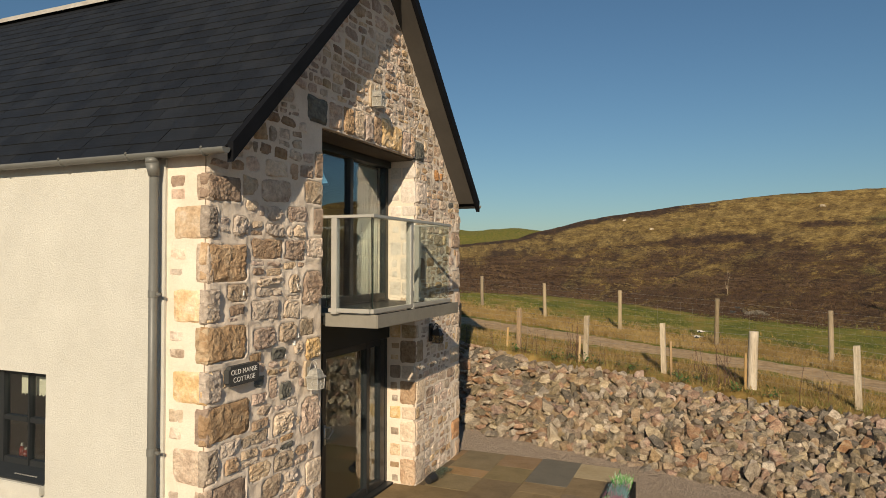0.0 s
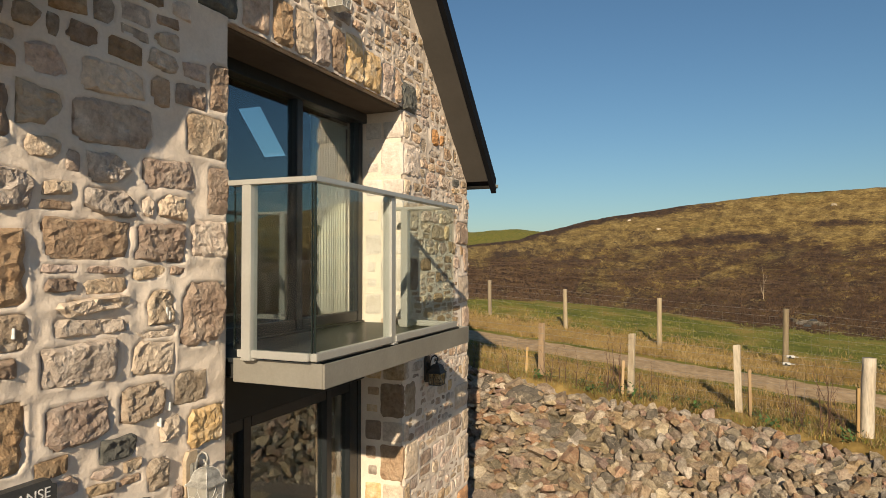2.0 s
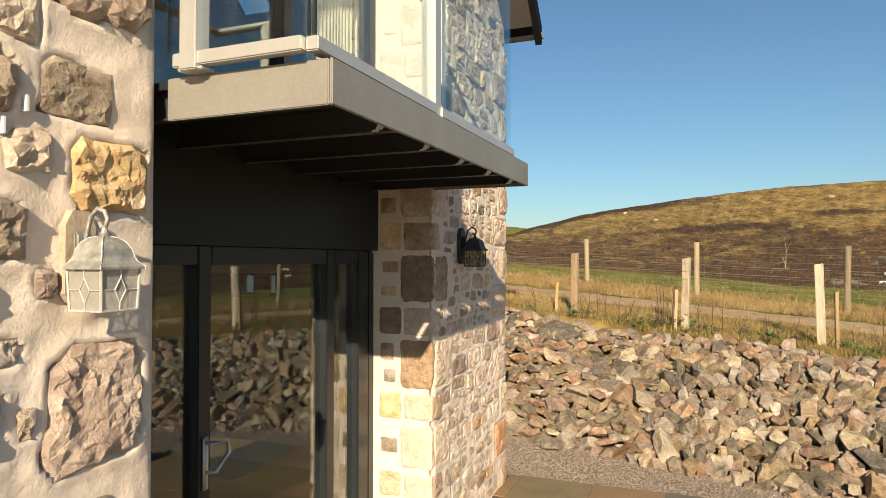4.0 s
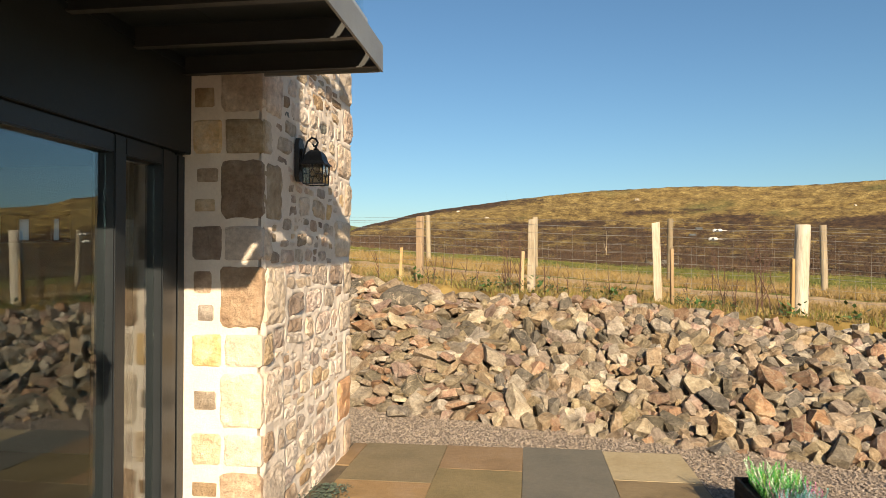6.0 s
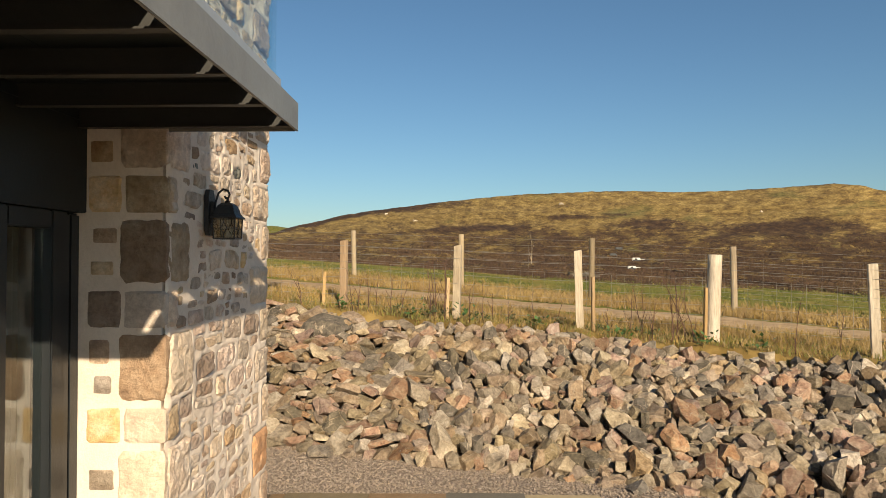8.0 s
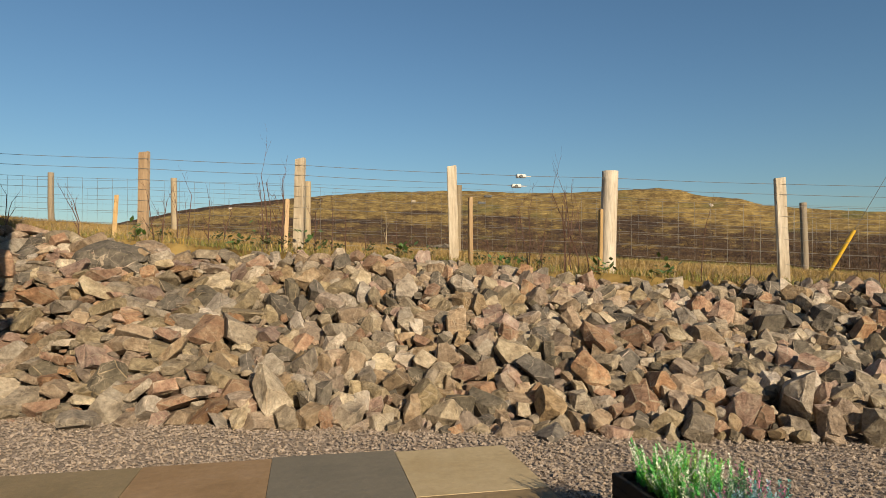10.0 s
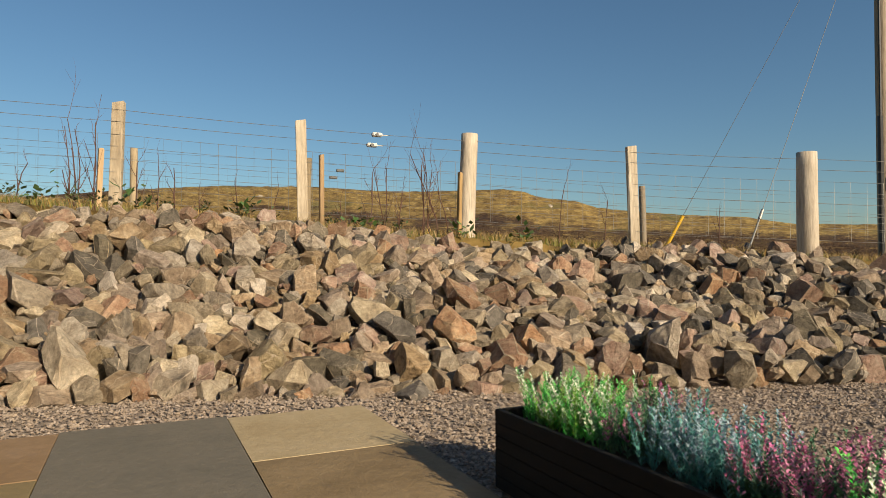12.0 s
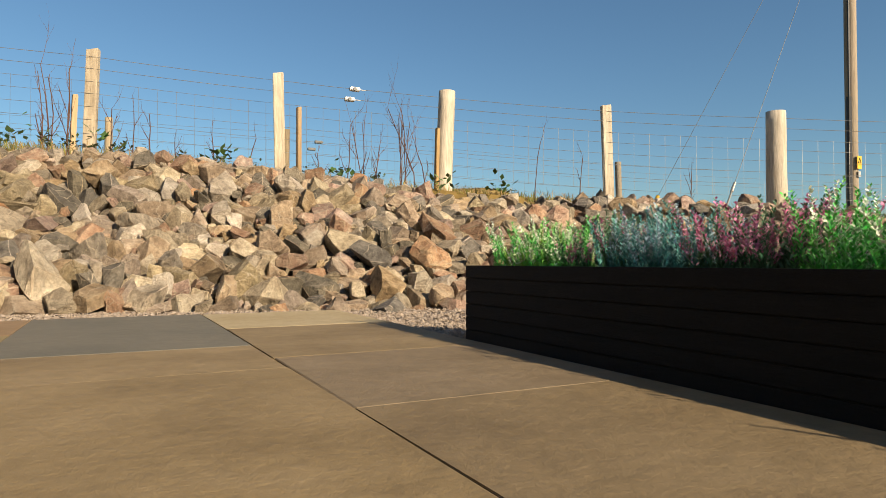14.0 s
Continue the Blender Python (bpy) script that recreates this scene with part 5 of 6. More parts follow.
def bank_point(x, u):
    front, top = bank_front(x), fence_y(x) - 0.62
    y = front + (top - front) * u
    return Vector((x, y, -0.02 + (field_z(x, top) - 0.02) * min(1, u) + 0.05 * math.sin(x * 1.7 + u * 4)))


rnd = random.Random(21)
cells, rocks = {}, []


def try_rock(x, u, r, tight):
    p = bank_point(x, u)
    key = (int(p.x // 0.4), int(p.y // 0.4), int(p.z // 0.4))
    for a in (-1, 0, 1):
        for b in (-1, 0, 1):
            for c in (-1, 0, 1):
                for q, s in cells.get((key[0] + a, key[1] + b, key[2] + c), ()):
                    if (q - p).length < (s + r) * tight:
                        return
    cells.setdefault(key, []).append((p, r))
    rocks.append((p, r))


for lo, hi, tries in ((0.125, 0.15, 60), (0.085, 0.115, 1500), (0.066, 0.088, 8000), (0.048, 0.068, 18000), (0.032, 0.046, 22000), (0.02, 0.03, 14000)):
    for _ in range(tries):
        try_rock(rnd.uniform(-7.5, 8.5), rnd.uniform(-0.01, 1.03), rnd.uniform(lo, hi), 0.65)
rocks.sort(key=lambda q: (q[0] - Vector((-1.4, 9.0, 0.6))).length)
rest_v, rest_f, rest_m = [], [], []
for i, (p, r) in enumerate(rocks):
    # The dark kind grows likelier from x = 0.6 towards the +x end.
    k = rnd.choice(ROCK_KINDS) if rnd.random() > 0.42 * min(1, max(0, (p.x - 0.6) / 2.5)) else 4
    g = rnd.randrange(len(SHAPES))
    slabby = min(1, max(0, (-1.9 - p.x) / 1.4))
    calm = 1 - 0.5 * slabby
    if slabby > 0.5 and k == 4 and rnd.random() < 0.6:
        k = 2
    turn = Euler((rnd.gauss(0.45, 0.75) * calm, rnd.gauss(0, 0.7) * calm, rnd.uniform(0, math.tau))).to_matrix().to_4x4()
    m = Matrix.Translation(p + Vector((0, -0.5, 0.8)) * (r * rnd.uniform(-0.5, 0.5))) @ turn @ Matrix.Diagonal((r * (0.98 + 0.32 * slabby), r * (0.98 + 0.22 * slabby), r * (0.98 - 0.2 * slabby), 1))
    if i < 300:
        if (g, k) not in ROCK_ME:
            me = bpy.data.meshes.new("stone")
            me.from_pydata(SHAPES[g][0], [], SHAPES[g][1])
            me.materials.append(M_ROCKS[k])
            me.materials.append(M_ROCKS[5])
            me.polygons.foreach_set("material_index", SHAPES[g][2])
            ROCK_ME[g, k] = me
        s = new("stone", ROCK_ME[g, k])
        s.parent = rubble
        s.matrix_parent_inverse = Matrix.Translation(rubble.location).inverted()
        s.matrix_basis = m
    else:
        b = len(rest_v)
        rest_v += [m @ v for v in SHAPES[g][0]]
        rest_f += [tuple(q + b for q in f) for f in SHAPES[g][1]]
        rest_m += [5 if q else k for q in SHAPES[g][2]]
# one large grey slab lies near the top of the bank
me = bpy.data.meshes.new("stone")
me.from_pydata(SHAPES[4][0], [], SHAPES[4][1])
me.materials.append(M_ROCKS[4])
slab = new("stone", me)
slab.parent = rubble
slab.matrix_parent_inverse = Matrix.Translation(rubble.location).inverted()
slab.matrix_basis = Matrix.Translation(bank_point(-4.08, 0.84) + Vector((0, -0.03, 0.05))) @ Euler((0.5, -0.08, -0.2)).to_matrix().to_4x4() @ Matrix.Diagonal((0.29, 0.2, 0.15, 1))
o = at(raw("rubble", rest_v, rest_f, M_ROCKS, rubble, False, rest_m))
tagged(o, kind="stuff")

# ---- patio ----
M_BED = surf("jointing_sand", [(0.075, 0.055, 0.034), (0.15, 0.112, 0.066)], 8, 0.95, 0.4, 80)
patio = tagged(link("pavement", boxed((FX + 0.1, 4.9, -0.034), (-1.32, 10.125, -0.006)), M_BED), "riven sandstone flag patio in mixed browns and greys", "patio", kind="structure")
FLAGS = [(-3.87, -3.768, 9.56, 10.11, 4), (-3.76, -3.118, 9.255, 10.14, 3), (-3.11, -2.52, 9.575, 10.14, 4), (-2.512, -1.911, 9.018, 10.165, 1),
         (-1.903, -1.33, 9.475, 10.13, 2), (-1.903, -1.335, 8.757, 9.468, 0), (-1.903, -1.335, 8.185, 8.75, 0), (-1.903, -1.335, 7.30, 8.178, 0)]
FLAGS += [(-1.903, -1.335, 6.6, 7.292, 0), (-1.903, -1.335, 5.8, 6.592, 1), (-2.512, -1.911, 8.613, 9.01, 0), (-2.512, -1.911, 7.45, 8.605, 0),
          (-2.512, -1.911, 6.4, 7.442, 3), (-2.512, -1.911, 5.8, 6.392, 3), (-3.11, -2.52, 8.93, 9.568, 3), (-3.11, -2.52, 8.05, 8.922, 0)]
FLAGS += [(-3.11, -2.52, 7.45, 8.042, 4), (-3.11, -2.52, 6.55, 7.442, 3), (-3.11, -2.52, 5.8, 6.542, 0), (-3.76, -3.118, 8.93, 9.247, 4),
          (-3.76, -3.118, 8.33, 8.922, 3), (-4.18, -3.118, 7.44, 8.322, 0), (-4.18, -3.118, 6.55, 7.432, 3), (-4.18, -3.118, 5.95, 6.542, 0), (-3.8, -3.118, 5.0, 5.942, 4)]
rnd = random.Random(8)
for x0, x1, y0, y1, k in FLAGS:
    x0, x1, y0, y1 = x0 - 0.002, x1 + 0.003, y0 - 0.0015, y1 + 0.0025
    bm = boxed((-(x1 - x0) / 2, -(y1 - y0) / 2, -0.022), ((x1 - x0) / 2, (y1 - y0) / 2, 0.0))
    bmesh.ops.bevel(bm, geom=[e for e in bm.edges], offset=0.0018, segments=1, affect="EDGES")
    for v in bm.verts:
        v.co.x += rnd.uniform(-0.002, 0.002)
        v.co.y += rnd.uniform(-0.002, 0.002)
    s = link("flagstone", bm, M_PAVE[k], patio)
    s.location = ((x0 + x1) / 2, (y0 + y1) / 2, 0.002 + rnd.uniform(-0.001, 0.001))
    s.rotation_euler = (rnd.uniform(-0.0012, 0.0012), rnd.uniform(-0.0012, 0.0012), rnd.uniform(-0.003, 0.003))


# ---- gravel ----
def gravel():
    rs = np.random.RandomState(4)
    n = 185000
    x = rs.uniform(-5.2, 5.5, n)
    y = rs.uniform(6.0, 12.2, n)
    front = 10.72 - 0.34 * (x + 1.94) + 0.10
    keep = (y < front) & ~((x > -3.92) & (x < -1.30) & (y < 10.14)) & ~((x < -3.85) & (y < 9.97)) & (rs.uniform(0, 1, n) < np.clip((y - 6.0) / 1.8, 0, 1) * np.clip((5.5 - x) / 2.5, 0, 1))
    x, y = x[keep], y[keep]
    n = len(x)
    r = rs.uniform(0.005, 0.012, n)
    base = np.array([(1, 0, 0), (-1, 0, 0), (0, 1, 0), (0, -1, 0), (0, 0, 1), (0, 0, -1)], float)
    v = base[None] * rs.uniform(0.55, 1.25, (n, 6, 1)) + rs.normal(0, 0.22, (n, 6, 3))
    v[:, :, 2] *= 0.7
    v = v * r[:, None, None]
    v[:, :, 0] += x[:, None]
    v[:, :, 1] += y[:, None]
    v[:, :, 2] += (-0.03 + r * 0.4)[:, None]
    tri = np.array([(0, 2, 4), (2, 1, 4), (1, 3, 4), (3, 0, 4), (2, 0, 5), (1, 2, 5), (3, 1, 5), (0, 3, 5)])
    f = (tri[None] + (np.arange(n) * 6)[:, None, None]).reshape(-1, 3)
    tagged(raw("gravel", v.reshape(-1, 3).tolist(), [tuple(t) for t in f.tolist()], M_GRAVEL), "pale pinkish-grey gravel between patio and bank", "gravel", kind="stuff")


gravel()


# ---- fences ----
def squared_post(w, d, h, seed):
    rq = random.Random(seed)
    bm = boxed((-w / 2, -d / 2, -0.35), (w / 2, d / 2, h), 0.004)
    for v in bm.verts:
        v.co.x += 0.006 * noise.noise((seed, v.co.z * 2, 0))
        if v.co.z > h - 0.01:
            v.co.z += rq.uniform(-0.006, 0.006) + v.co.x * 0.12
    return bm


def round_post(r, h, seed):
    bm = bmesh.new()
    n, rows = 16, 12
    rings = []
    for k in range(rows):
        z = -0.35 + (h + 0.35) * k / (rows - 1)
        f = 1 - 0.06 * k / (rows - 1)
        rings.append([bm.verts.new((r * f * (1 + 0.05 * noise.noise((math.cos(a) * 1.3 + seed, math.sin(a) * 1.3, z * 2.2))) * math.cos(a) + 0.012 * noise.noise((seed, z * 1.5, 2)), r * f * (1 + 0.05 * noise.noise((math.cos(a) * 1.3 + seed, math.sin(a) * 1.3, z * 2.2))) * math.sin(a), z)) for a in (math.tau * i / n for i in range(n))])
    for a, b in zip(rings, rings[1:]):
        for i in range(n):
            bm.faces.new((a[i], a[(i + 1) % n], b[(i + 1) % n], b[i]))
    bm.faces.new(rings[-1])
    return bm


def wires(bm, pts, heights, r, net=None, step=0.15):
    """Strands from post to post with a little sag, each in one run, and the upright wires of the net."""
    n = 6
    for drop in heights:
        line = []
        for (x0, y0, t0), (x1, y1, t1) in zip(pts, pts[1:]):
            for i in range(n + (1 if (x1, y1, t1) == pts[-1] else 0)):
                u = i / n
                line.append((x0 + (x1 - x0) * u, y0 + (y1 - y0) * u - 0.03, t0 + (t1 - t0) * u - drop - 0.03 * u * (1 - u)))
        pipe(bm, line, r, 4)
    if net:
        for (x0, y0, t0), (x1, y1, t1) in zip(pts, pts[1:]):
            length = math.hypot(x1 - x0, y1 - y0)
            for i in range(int(length / step)):
                u = (i + 0.5) * step / length
                x, y, t = x0 + (x1 - x0) * u, y0 + (y1 - y0) * u - 0.03, t0 + (t1 - t0) * u
                tube(bm, (x, y, t - net[0]), (x, y, t - net[1]), r * 0.7, r * 0.7, 3, False)
    return bm


fence = empty("fence", (0, 13, 0.8), "post and wire stock fence of pale new posts behind the rubble", "fence")
NEAR = [(-8.6, 14.8, 2.28), (-7.1, 14.45, 2.22), (-5.5, 14.1, 2.15), (-3.96, 13.78, 2.09), (-2.44, 13.42, 2.015), (-0.90, 13.17, 1.94), (0.612, 12.87, 1.89), (2.14, 12.24, 1.785), (3.515, 11.41, 1.69), (5.2, 10.5, 1.62), (7.0, 9.5, 1.55)]
for i, (x, y, t) in enumerate(NEAR):
    g = ground_z(x, y)[0]
    if i in (6, 8):
        o = part("post", round_post(0.085 if i == 6 else 0.098, t - g, i * 3.7), M_WOOD, fence, "round peeled strainer post", True)
    else:
        o = part("post", squared_post(0.095, 0.06, t - g, i), M_NEWWOOD if i < 4 else M_WOOD, fence, "orange-brown sawn square post" if i < 4 else "pale sawn square post")
    o.location = Vector((x, y, g)) - fence.location
    o.rotation_euler = (random.Random(i).uniform(-0.02, 0.02), random.Random(i + 50).uniform(-0.03, 0.03), -0.22 + random.Random(i).uniform(-0.2, 0.2))
for i, (x, y, t) in enumerate(((-4.25, 13.86, 1.66), (-2.56, 13.35, 1.60), (-0.76, 13.05, 1.62), (0.50, 12.80, 1.50))):
    g = ground_z(x, y)[0]
    o = part("stake", squared_post(0.04, 0.035, t - g, i + 20), M_NEWWOOD, fence, "thin sawn stake")
    o.location = Vector((x, y, g)) - fence.location
    o.rotation_euler = (0.03, (0.05, 0.03, -0.02, 0.0)[i], 0.3)
for drop in (0.07, 0.17, 0.28, 0.38, 0.49, 0.60, 0.72, 0.84):
    at(part("wire", wires(bmesh.new(), NEAR, (drop,), 0.0022 if drop < 0.2 else 0.0016), M_WIRE, fence))
tagged(at(part("stay_wire", wires(bmesh.new(), NEAR, (), 0.002, (0.28, 0.84)), M_WIRE, fence)), kind="stuff")
for x, z in ((-0.25, 1.835), (-0.30, 1.735)):
    bm = boxed((x - 0.05, 12.97, z - 0.018), (x + 0.045, 13.02, z + 0.018), 0.006)
    tube(bm, (x + 0.045, 12.99, z), (x + 0.10, 12.98, z - 0.004), 0.005, 0.003, 6)
    at(part("wire_tensioner", bm, surf("white_plastic", [(0.50, 0.49, 0.46), (0.6, 0.58, 0.55)], 8, 0.5, 0.1, 40), fence, "white ratchet wire tensioner"))
for x, z in ((-0.25, 1.835), (-0.30, 1.735)):
    bm = tube(bmesh.new(), (x - 0.01, 12.955, z - 0.004), (x - 0.01, 13.0, z - 0.004), 0.016, 0.016, 10)
    box(bm, (x - 0.045, 12.962, z - 0.021), (x + 0.04, 12.972, z - 0.008), 0.002)
    at(part("ratchet", bm, M_FRAME, fence, "dark ratchet spool"))
fence_far = empty("fence", (0, 17, 1.1), "older weathered stock fence beyond the dirt track", "fence")
FAR = [(-13.0, 22.4, 2.75), (-9.4, 20.8, 2.65), (-6.9, 19.8, 2.55), (-4.62, 18.85, 2.46), (-2.34, 17.9, 2.34), (0.04, 17.06, 2.23), (2.35, 16.35, 2.06), (5.3, 15.6, 1.90), (7.9, 14.6, 1.80), (10.6, 13.6, 1.72), (13.2, 12.6, 1.66)]
for i, (x, y, t) in enumerate(FAR):
    g = ground_z(x, y)[0]
    o = part("post", round_post(0.055, max(0.95, t - g), i * 2.3 + 40), M_OLDWOOD, fence_far, "weathered round post", True)
    o.location = Vector((x, y, g)) - fence_far.location
    o.rotation_euler = (random.Random(i + 7).uniform(-0.03, 0.03), random.Random(i + 57).uniform(-0.03, 0.03), 0)
for drop in (0.05, 0.17, 0.32, 0.47, 0.62, 0.80):
    at(part("wire", wires(bmesh.new(), FAR, (drop,), 0.0018), M_WIRE, fence_far))
tagged(at(part("stay_wire", wires(bmesh.new(), FAR, (), 0.0014, (0.17, 0.80), 0.3), M_WIRE, fence_far)), kind="stuff")
for x, y, z in ((0.50, 16.85, 2.04), (0.40, 16.88, 1.93)):
    at(part("wire_tensioner", boxed((x - 0.06, y - 0.03, z - 0.02), (x + 0.06, y + 0.02, z + 0.02), 0.006), M_FRAME, fence_far, "dark ratchet wire tensioner"))

# ---- service pole with its stays ----
M_STAY = surf("dull_steel_strand", [(0.10, 0.10, 0.10), (0.15, 0.15, 0.15)], 5, 0.6, 0, 20, metal=0.3)
M_POLE = surf("grey_creosoted_pole", [(0.20, 0.16, 0.115), (0.29, 0.235, 0.17), (0.34, 0.28, 0.21)], 5, 0.9, 0.5, 45, stretch=(1, 1, 0.08))
M_BLACKP = surf("black_conduit", [(0.012, 0.012, 0.013), (0.02, 0.02, 0.021)], 5, 0.5, 0.1, 40)
M_YELLOW = surf("yellow_plastic", [(0.62, 0.36, 0.02), (0.70, 0.42, 0.03)], 6, 0.5, 0.1, 40)
PX, PY = 9.98, 14.55
pg = ground_z(PX, PY)[0]
pole = empty("utility_pole", (PX, PY, pg), "tall weathered wooden service pole with black cable conduit", "utility pole")
bm = round_post(0.108, 8.6, 91)
o = part("pole", bm, M_POLE, pole, smooth=True)
bm = tube(bmesh.new(), (-0.155, -0.05, -0.1), (-0.155, -0.05, 2.75), 0.045, 0.045, 10)
part("conduit", bm, M_BLACKP, pole, "black cable guard")
bm = pipe(bmesh.new(), [(-0.14, -0.05, 2.75), (-0.135, -0.05, 8.5)], 0.022, 6)
part("cable", bm, M_BLACKP, pole, "black supply cable")
sg = part("warning_sign", boxed((-0.06, -0.135, 1.42), (0.075, -0.128, 1.66), 0.003), M_YELLOW, pole, "yellow danger notice with black triangle")
bm = bmesh.new()
for a, b in (((-0.035, 1.53), (0.05, 1.53)), ((0.05, 1.53), (0.008, 1.62)), ((0.008, 1.62), (-0.035, 1.53))):
    tube(bm, (a[0], -0.138, a[1]), (b[0], -0.138, b[1]), 0.006, 0.006, 4)
part("triangle", bm, M_BLACKP, sg)
part("notice", boxed((-0.03, -0.133, 1.27), (0.05, -0.127, 1.38), 0.003), M_ALU, pole, "small white notice")
for nm, base, top, lab in (("stay_wire", (7.13, 17.16), 7.6, "long steel stay wire with a yellow guard"), ("stay_wire", (5.50, 13.80), 7.2, "steel stay wire with turnbuckle and black insulator")):
    bx, by = base
    bz = ground_z(bx, by)[0]
    st = empty("stay", (bx, by, bz), lab, "stay wire")
    a, b = Vector((0, 0, -0.05)), Vector((PX - bx, PY - by, pg + top - bz))
    d = (b - a).normalized()
    part("wire", tube(bmesh.new(), a, b, 0.005, 0.005, 6), M_STAY, st)
    if by > 15:
        part("guard", tube(bmesh.new(), a + d * 0.05, a + d * 0.95, 0.035, 0.035, 10), M_YELLOW, st, "yellow plastic guard")
    else:
        part("rod", tube(bmesh.new(), a, a + d * 0.75, 0.014, 0.014, 8), M_GUTTER, st)
        part("insulator", tube(bmesh.new(), a + d * 0.12 + Vector((-0.05, 0, 0)), a + d * 0.32 + Vector((-0.05, 0, 0)), 0.05, 0.04, 10), M_BLACKP, st, "black clamp")
        part("turnbuckle", tube(bmesh.new(), a + d * 0.75, a + d * 0.92, 0.024, 0.02, 8), M_WIRE, st)


# ---- lanterns ----
M_LANT = surf("aged_silver_metal", [(0.24, 0.235, 0.215), (0.37, 0.36, 0.33), (0.50, 0.485, 0.45)], 25, 0.5, 0.3, 60, metal=0.4)
# Same lantern metal as M_LANT, darkened to near black to stand for shade.
M_LANT_SHADE = surf("shade_dark_lantern_metal", [(0.012, 0.012, 0.013), (0.03, 0.03, 0.03)], 20, 0.5, 0.3, 60)
M_LGLASS = glass("lantern_glass", (0.62, 0.58, 0.48), 1.2, 0.04)
M_FROST = surf("frosted_lantern_glass", [(0.42, 0.40, 0.35), (0.52, 0.50, 0.44)], 20, 0.3, 0.1, 60, fine=0.1)
M_FROST.node_tree.nodes["Principled BSDF"].inputs["Alpha"].default_value = 0.55
M_PLATE = surf("wooden_back_plate", [(0.42, 0.33, 0.23), (0.52, 0.42, 0.30)], 8, 0.8, 0.3, 40)


SQUARE = ((1, 1), (-1, 1), (-1, -1), (1, -1))
M_LEADLINE = surf("pale_lead", [(0.42, 0.41, 0.38), (0.55, 0.54, 0.50)], 25, 0.55, 0.2, 60, metal=0.2)


def lantern(place, metal, label):
    """Coach lantern hung from a scrolled bracket on a back plate. x points out of the wall."""
    e = empty("wall_lantern", place, label, "wall lamp", "coach lanterns on the gable")
    bm = bmesh.new()
    ring = [(0.055, -0.13), (0.055, 0.09), (0.03, 0.14), (-0.03, 0.14), (-0.055, 0.09), (-0.055, -0.13), (-0.03, -0.16), (0.03, -0.16)]
    fa = [bm.verts.new((0.0, y, z)) for y, z in ring]
    fb = [bm.verts.new((0.03, y, z)) for y, z in ring]
    bm.faces.new(fa)
    bm.faces.new(fb)
    for i in range(8):
        bm.faces.new((fa[i], fa[(i + 1) % 8], fb[(i + 1) % 8], fb[i]))
    part("back_plate", bm, M_PLATE if metal is M_LANT else metal, e)
    part("mount", boxed((0.03, -0.032, -0.09), (0.05, 0.032, 0.07), 0.008), metal, e)
    pts = [(0.045, 0, -0.02), (0.055, 0, 0.06), (0.075, 0, 0.12), (0.105, 0, 0.145), (0.135, 0, 0.135), (0.148, 0, 0.11), (0.14, 0, 0.088), (0.122, 0, 0.085), (0.115, 0, 0.10)]
    part("bracket", pipe(bmesh.new(), pts, 0.0075, 8), metal, e, "scrolled iron arm", True)
    cx = 0.135
    bm = tube(bmesh.new(), (cx, 0, 0.09), (cx, 0, 0.06), 0.006, 0.013, 8)
    tube(bm, (cx, 0, 0.066), (cx, 0, 0.052), 0.02, 0.012, 10)
    part("finial", bm, metal, e)
    bm = bmesh.new()
    prof_l = [(0.012, 0.055), (0.030, 0.050), (0.046, 0.036), (0.057, 0.014), (0.062, -0.010), (0.068, -0.024), (0.086, -0.042), (0.086, -0.050)]
    rings = [[bm.verts.new((cx + sx * r, sy * r, z)) for sx, sy in SQUARE] for r, z in prof_l]
    for a, b in zip(rings, rings[1:]):
        for i in range(4):
            bm.faces.new((a[i], a[(i + 1) % 4], b[(i + 1) % 4], b[i]))
    bm.faces.new(rings[0])
    bm.faces.new(rings[-1])
    part("hood", bm, metal, e, "four-sided domed hood")
    for sx, sy in SQUARE:
        part("rib", pipe(bmesh.new(), [(cx + sx * r, sy * r, z) for r, z in prof_l], 0.0026, 5), M_LEADLINE if metal is M_LANT else metal, e)
    bm = bmesh.new()
    top = [Vector((cx + 0.074 * sx, 0.074 * sy, -0.050)) for sx, sy in SQUARE]
    low = [Vector((cx + 0.068 * sx, 0.068 * sy, -0.180)) for sx, sy in SQUARE]
    for i in range(4):
        k = (i + 1) % 4
        tube(bm, top[i], low[i], 0.0045, 0.0045, 5)
        tube(bm, low[i], low[k], 0.0045, 0.0045, 5)
        m0, m1 = (top[i] + top[k]) / 2, (low[i] + low[k]) / 2
        l0, l1 = top[i].lerp(low[i], 0.5), top[k].lerp(low[k], 0.5)
        c = (m0 + m1) / 2
        u0, u1 = m0.lerp(m1, 0.2), m0.lerp(m1, 0.8)
        for a, b in ((m0, u0), (u0, c.lerp(l0, 0.3)), (c.lerp(l0, 0.3), u1), (u0, c.lerp(l1, 0.3)), (c.lerp(l1, 0.3), u1), (u1, m1), (l0, c.lerp(l0, 0.3)), (l1, c.lerp(l1, 0.3))):
            tube(bm, a, b, 0.0024, 0.0024, 4)
    part("cage", bm, M_LEADLINE if metal is M_LANT else metal, e, "leaded cage")
    bm = bmesh.new()
    vt = [bm.verts.new((v.x * 0.97 + cx * 0.03, v.y * 0.97, v.z)) for v in top]
    vl = [bm.verts.new((v.x * 0.97 + cx * 0.03, v.y * 0.97, v.z)) for v in low]
    for i in range(4):
        bm.faces.new((vt[i], vt[(i + 1) % 4], vl[(i + 1) % 4], vl[i]))
    bm.faces.new(vl)
    part("lantern_pane", bm, M_FROST if metal is M_LANT else M_LGLASS, e, "clear lantern glass")
    e.scale = (0.87, 0.87, 0.87)
    return e


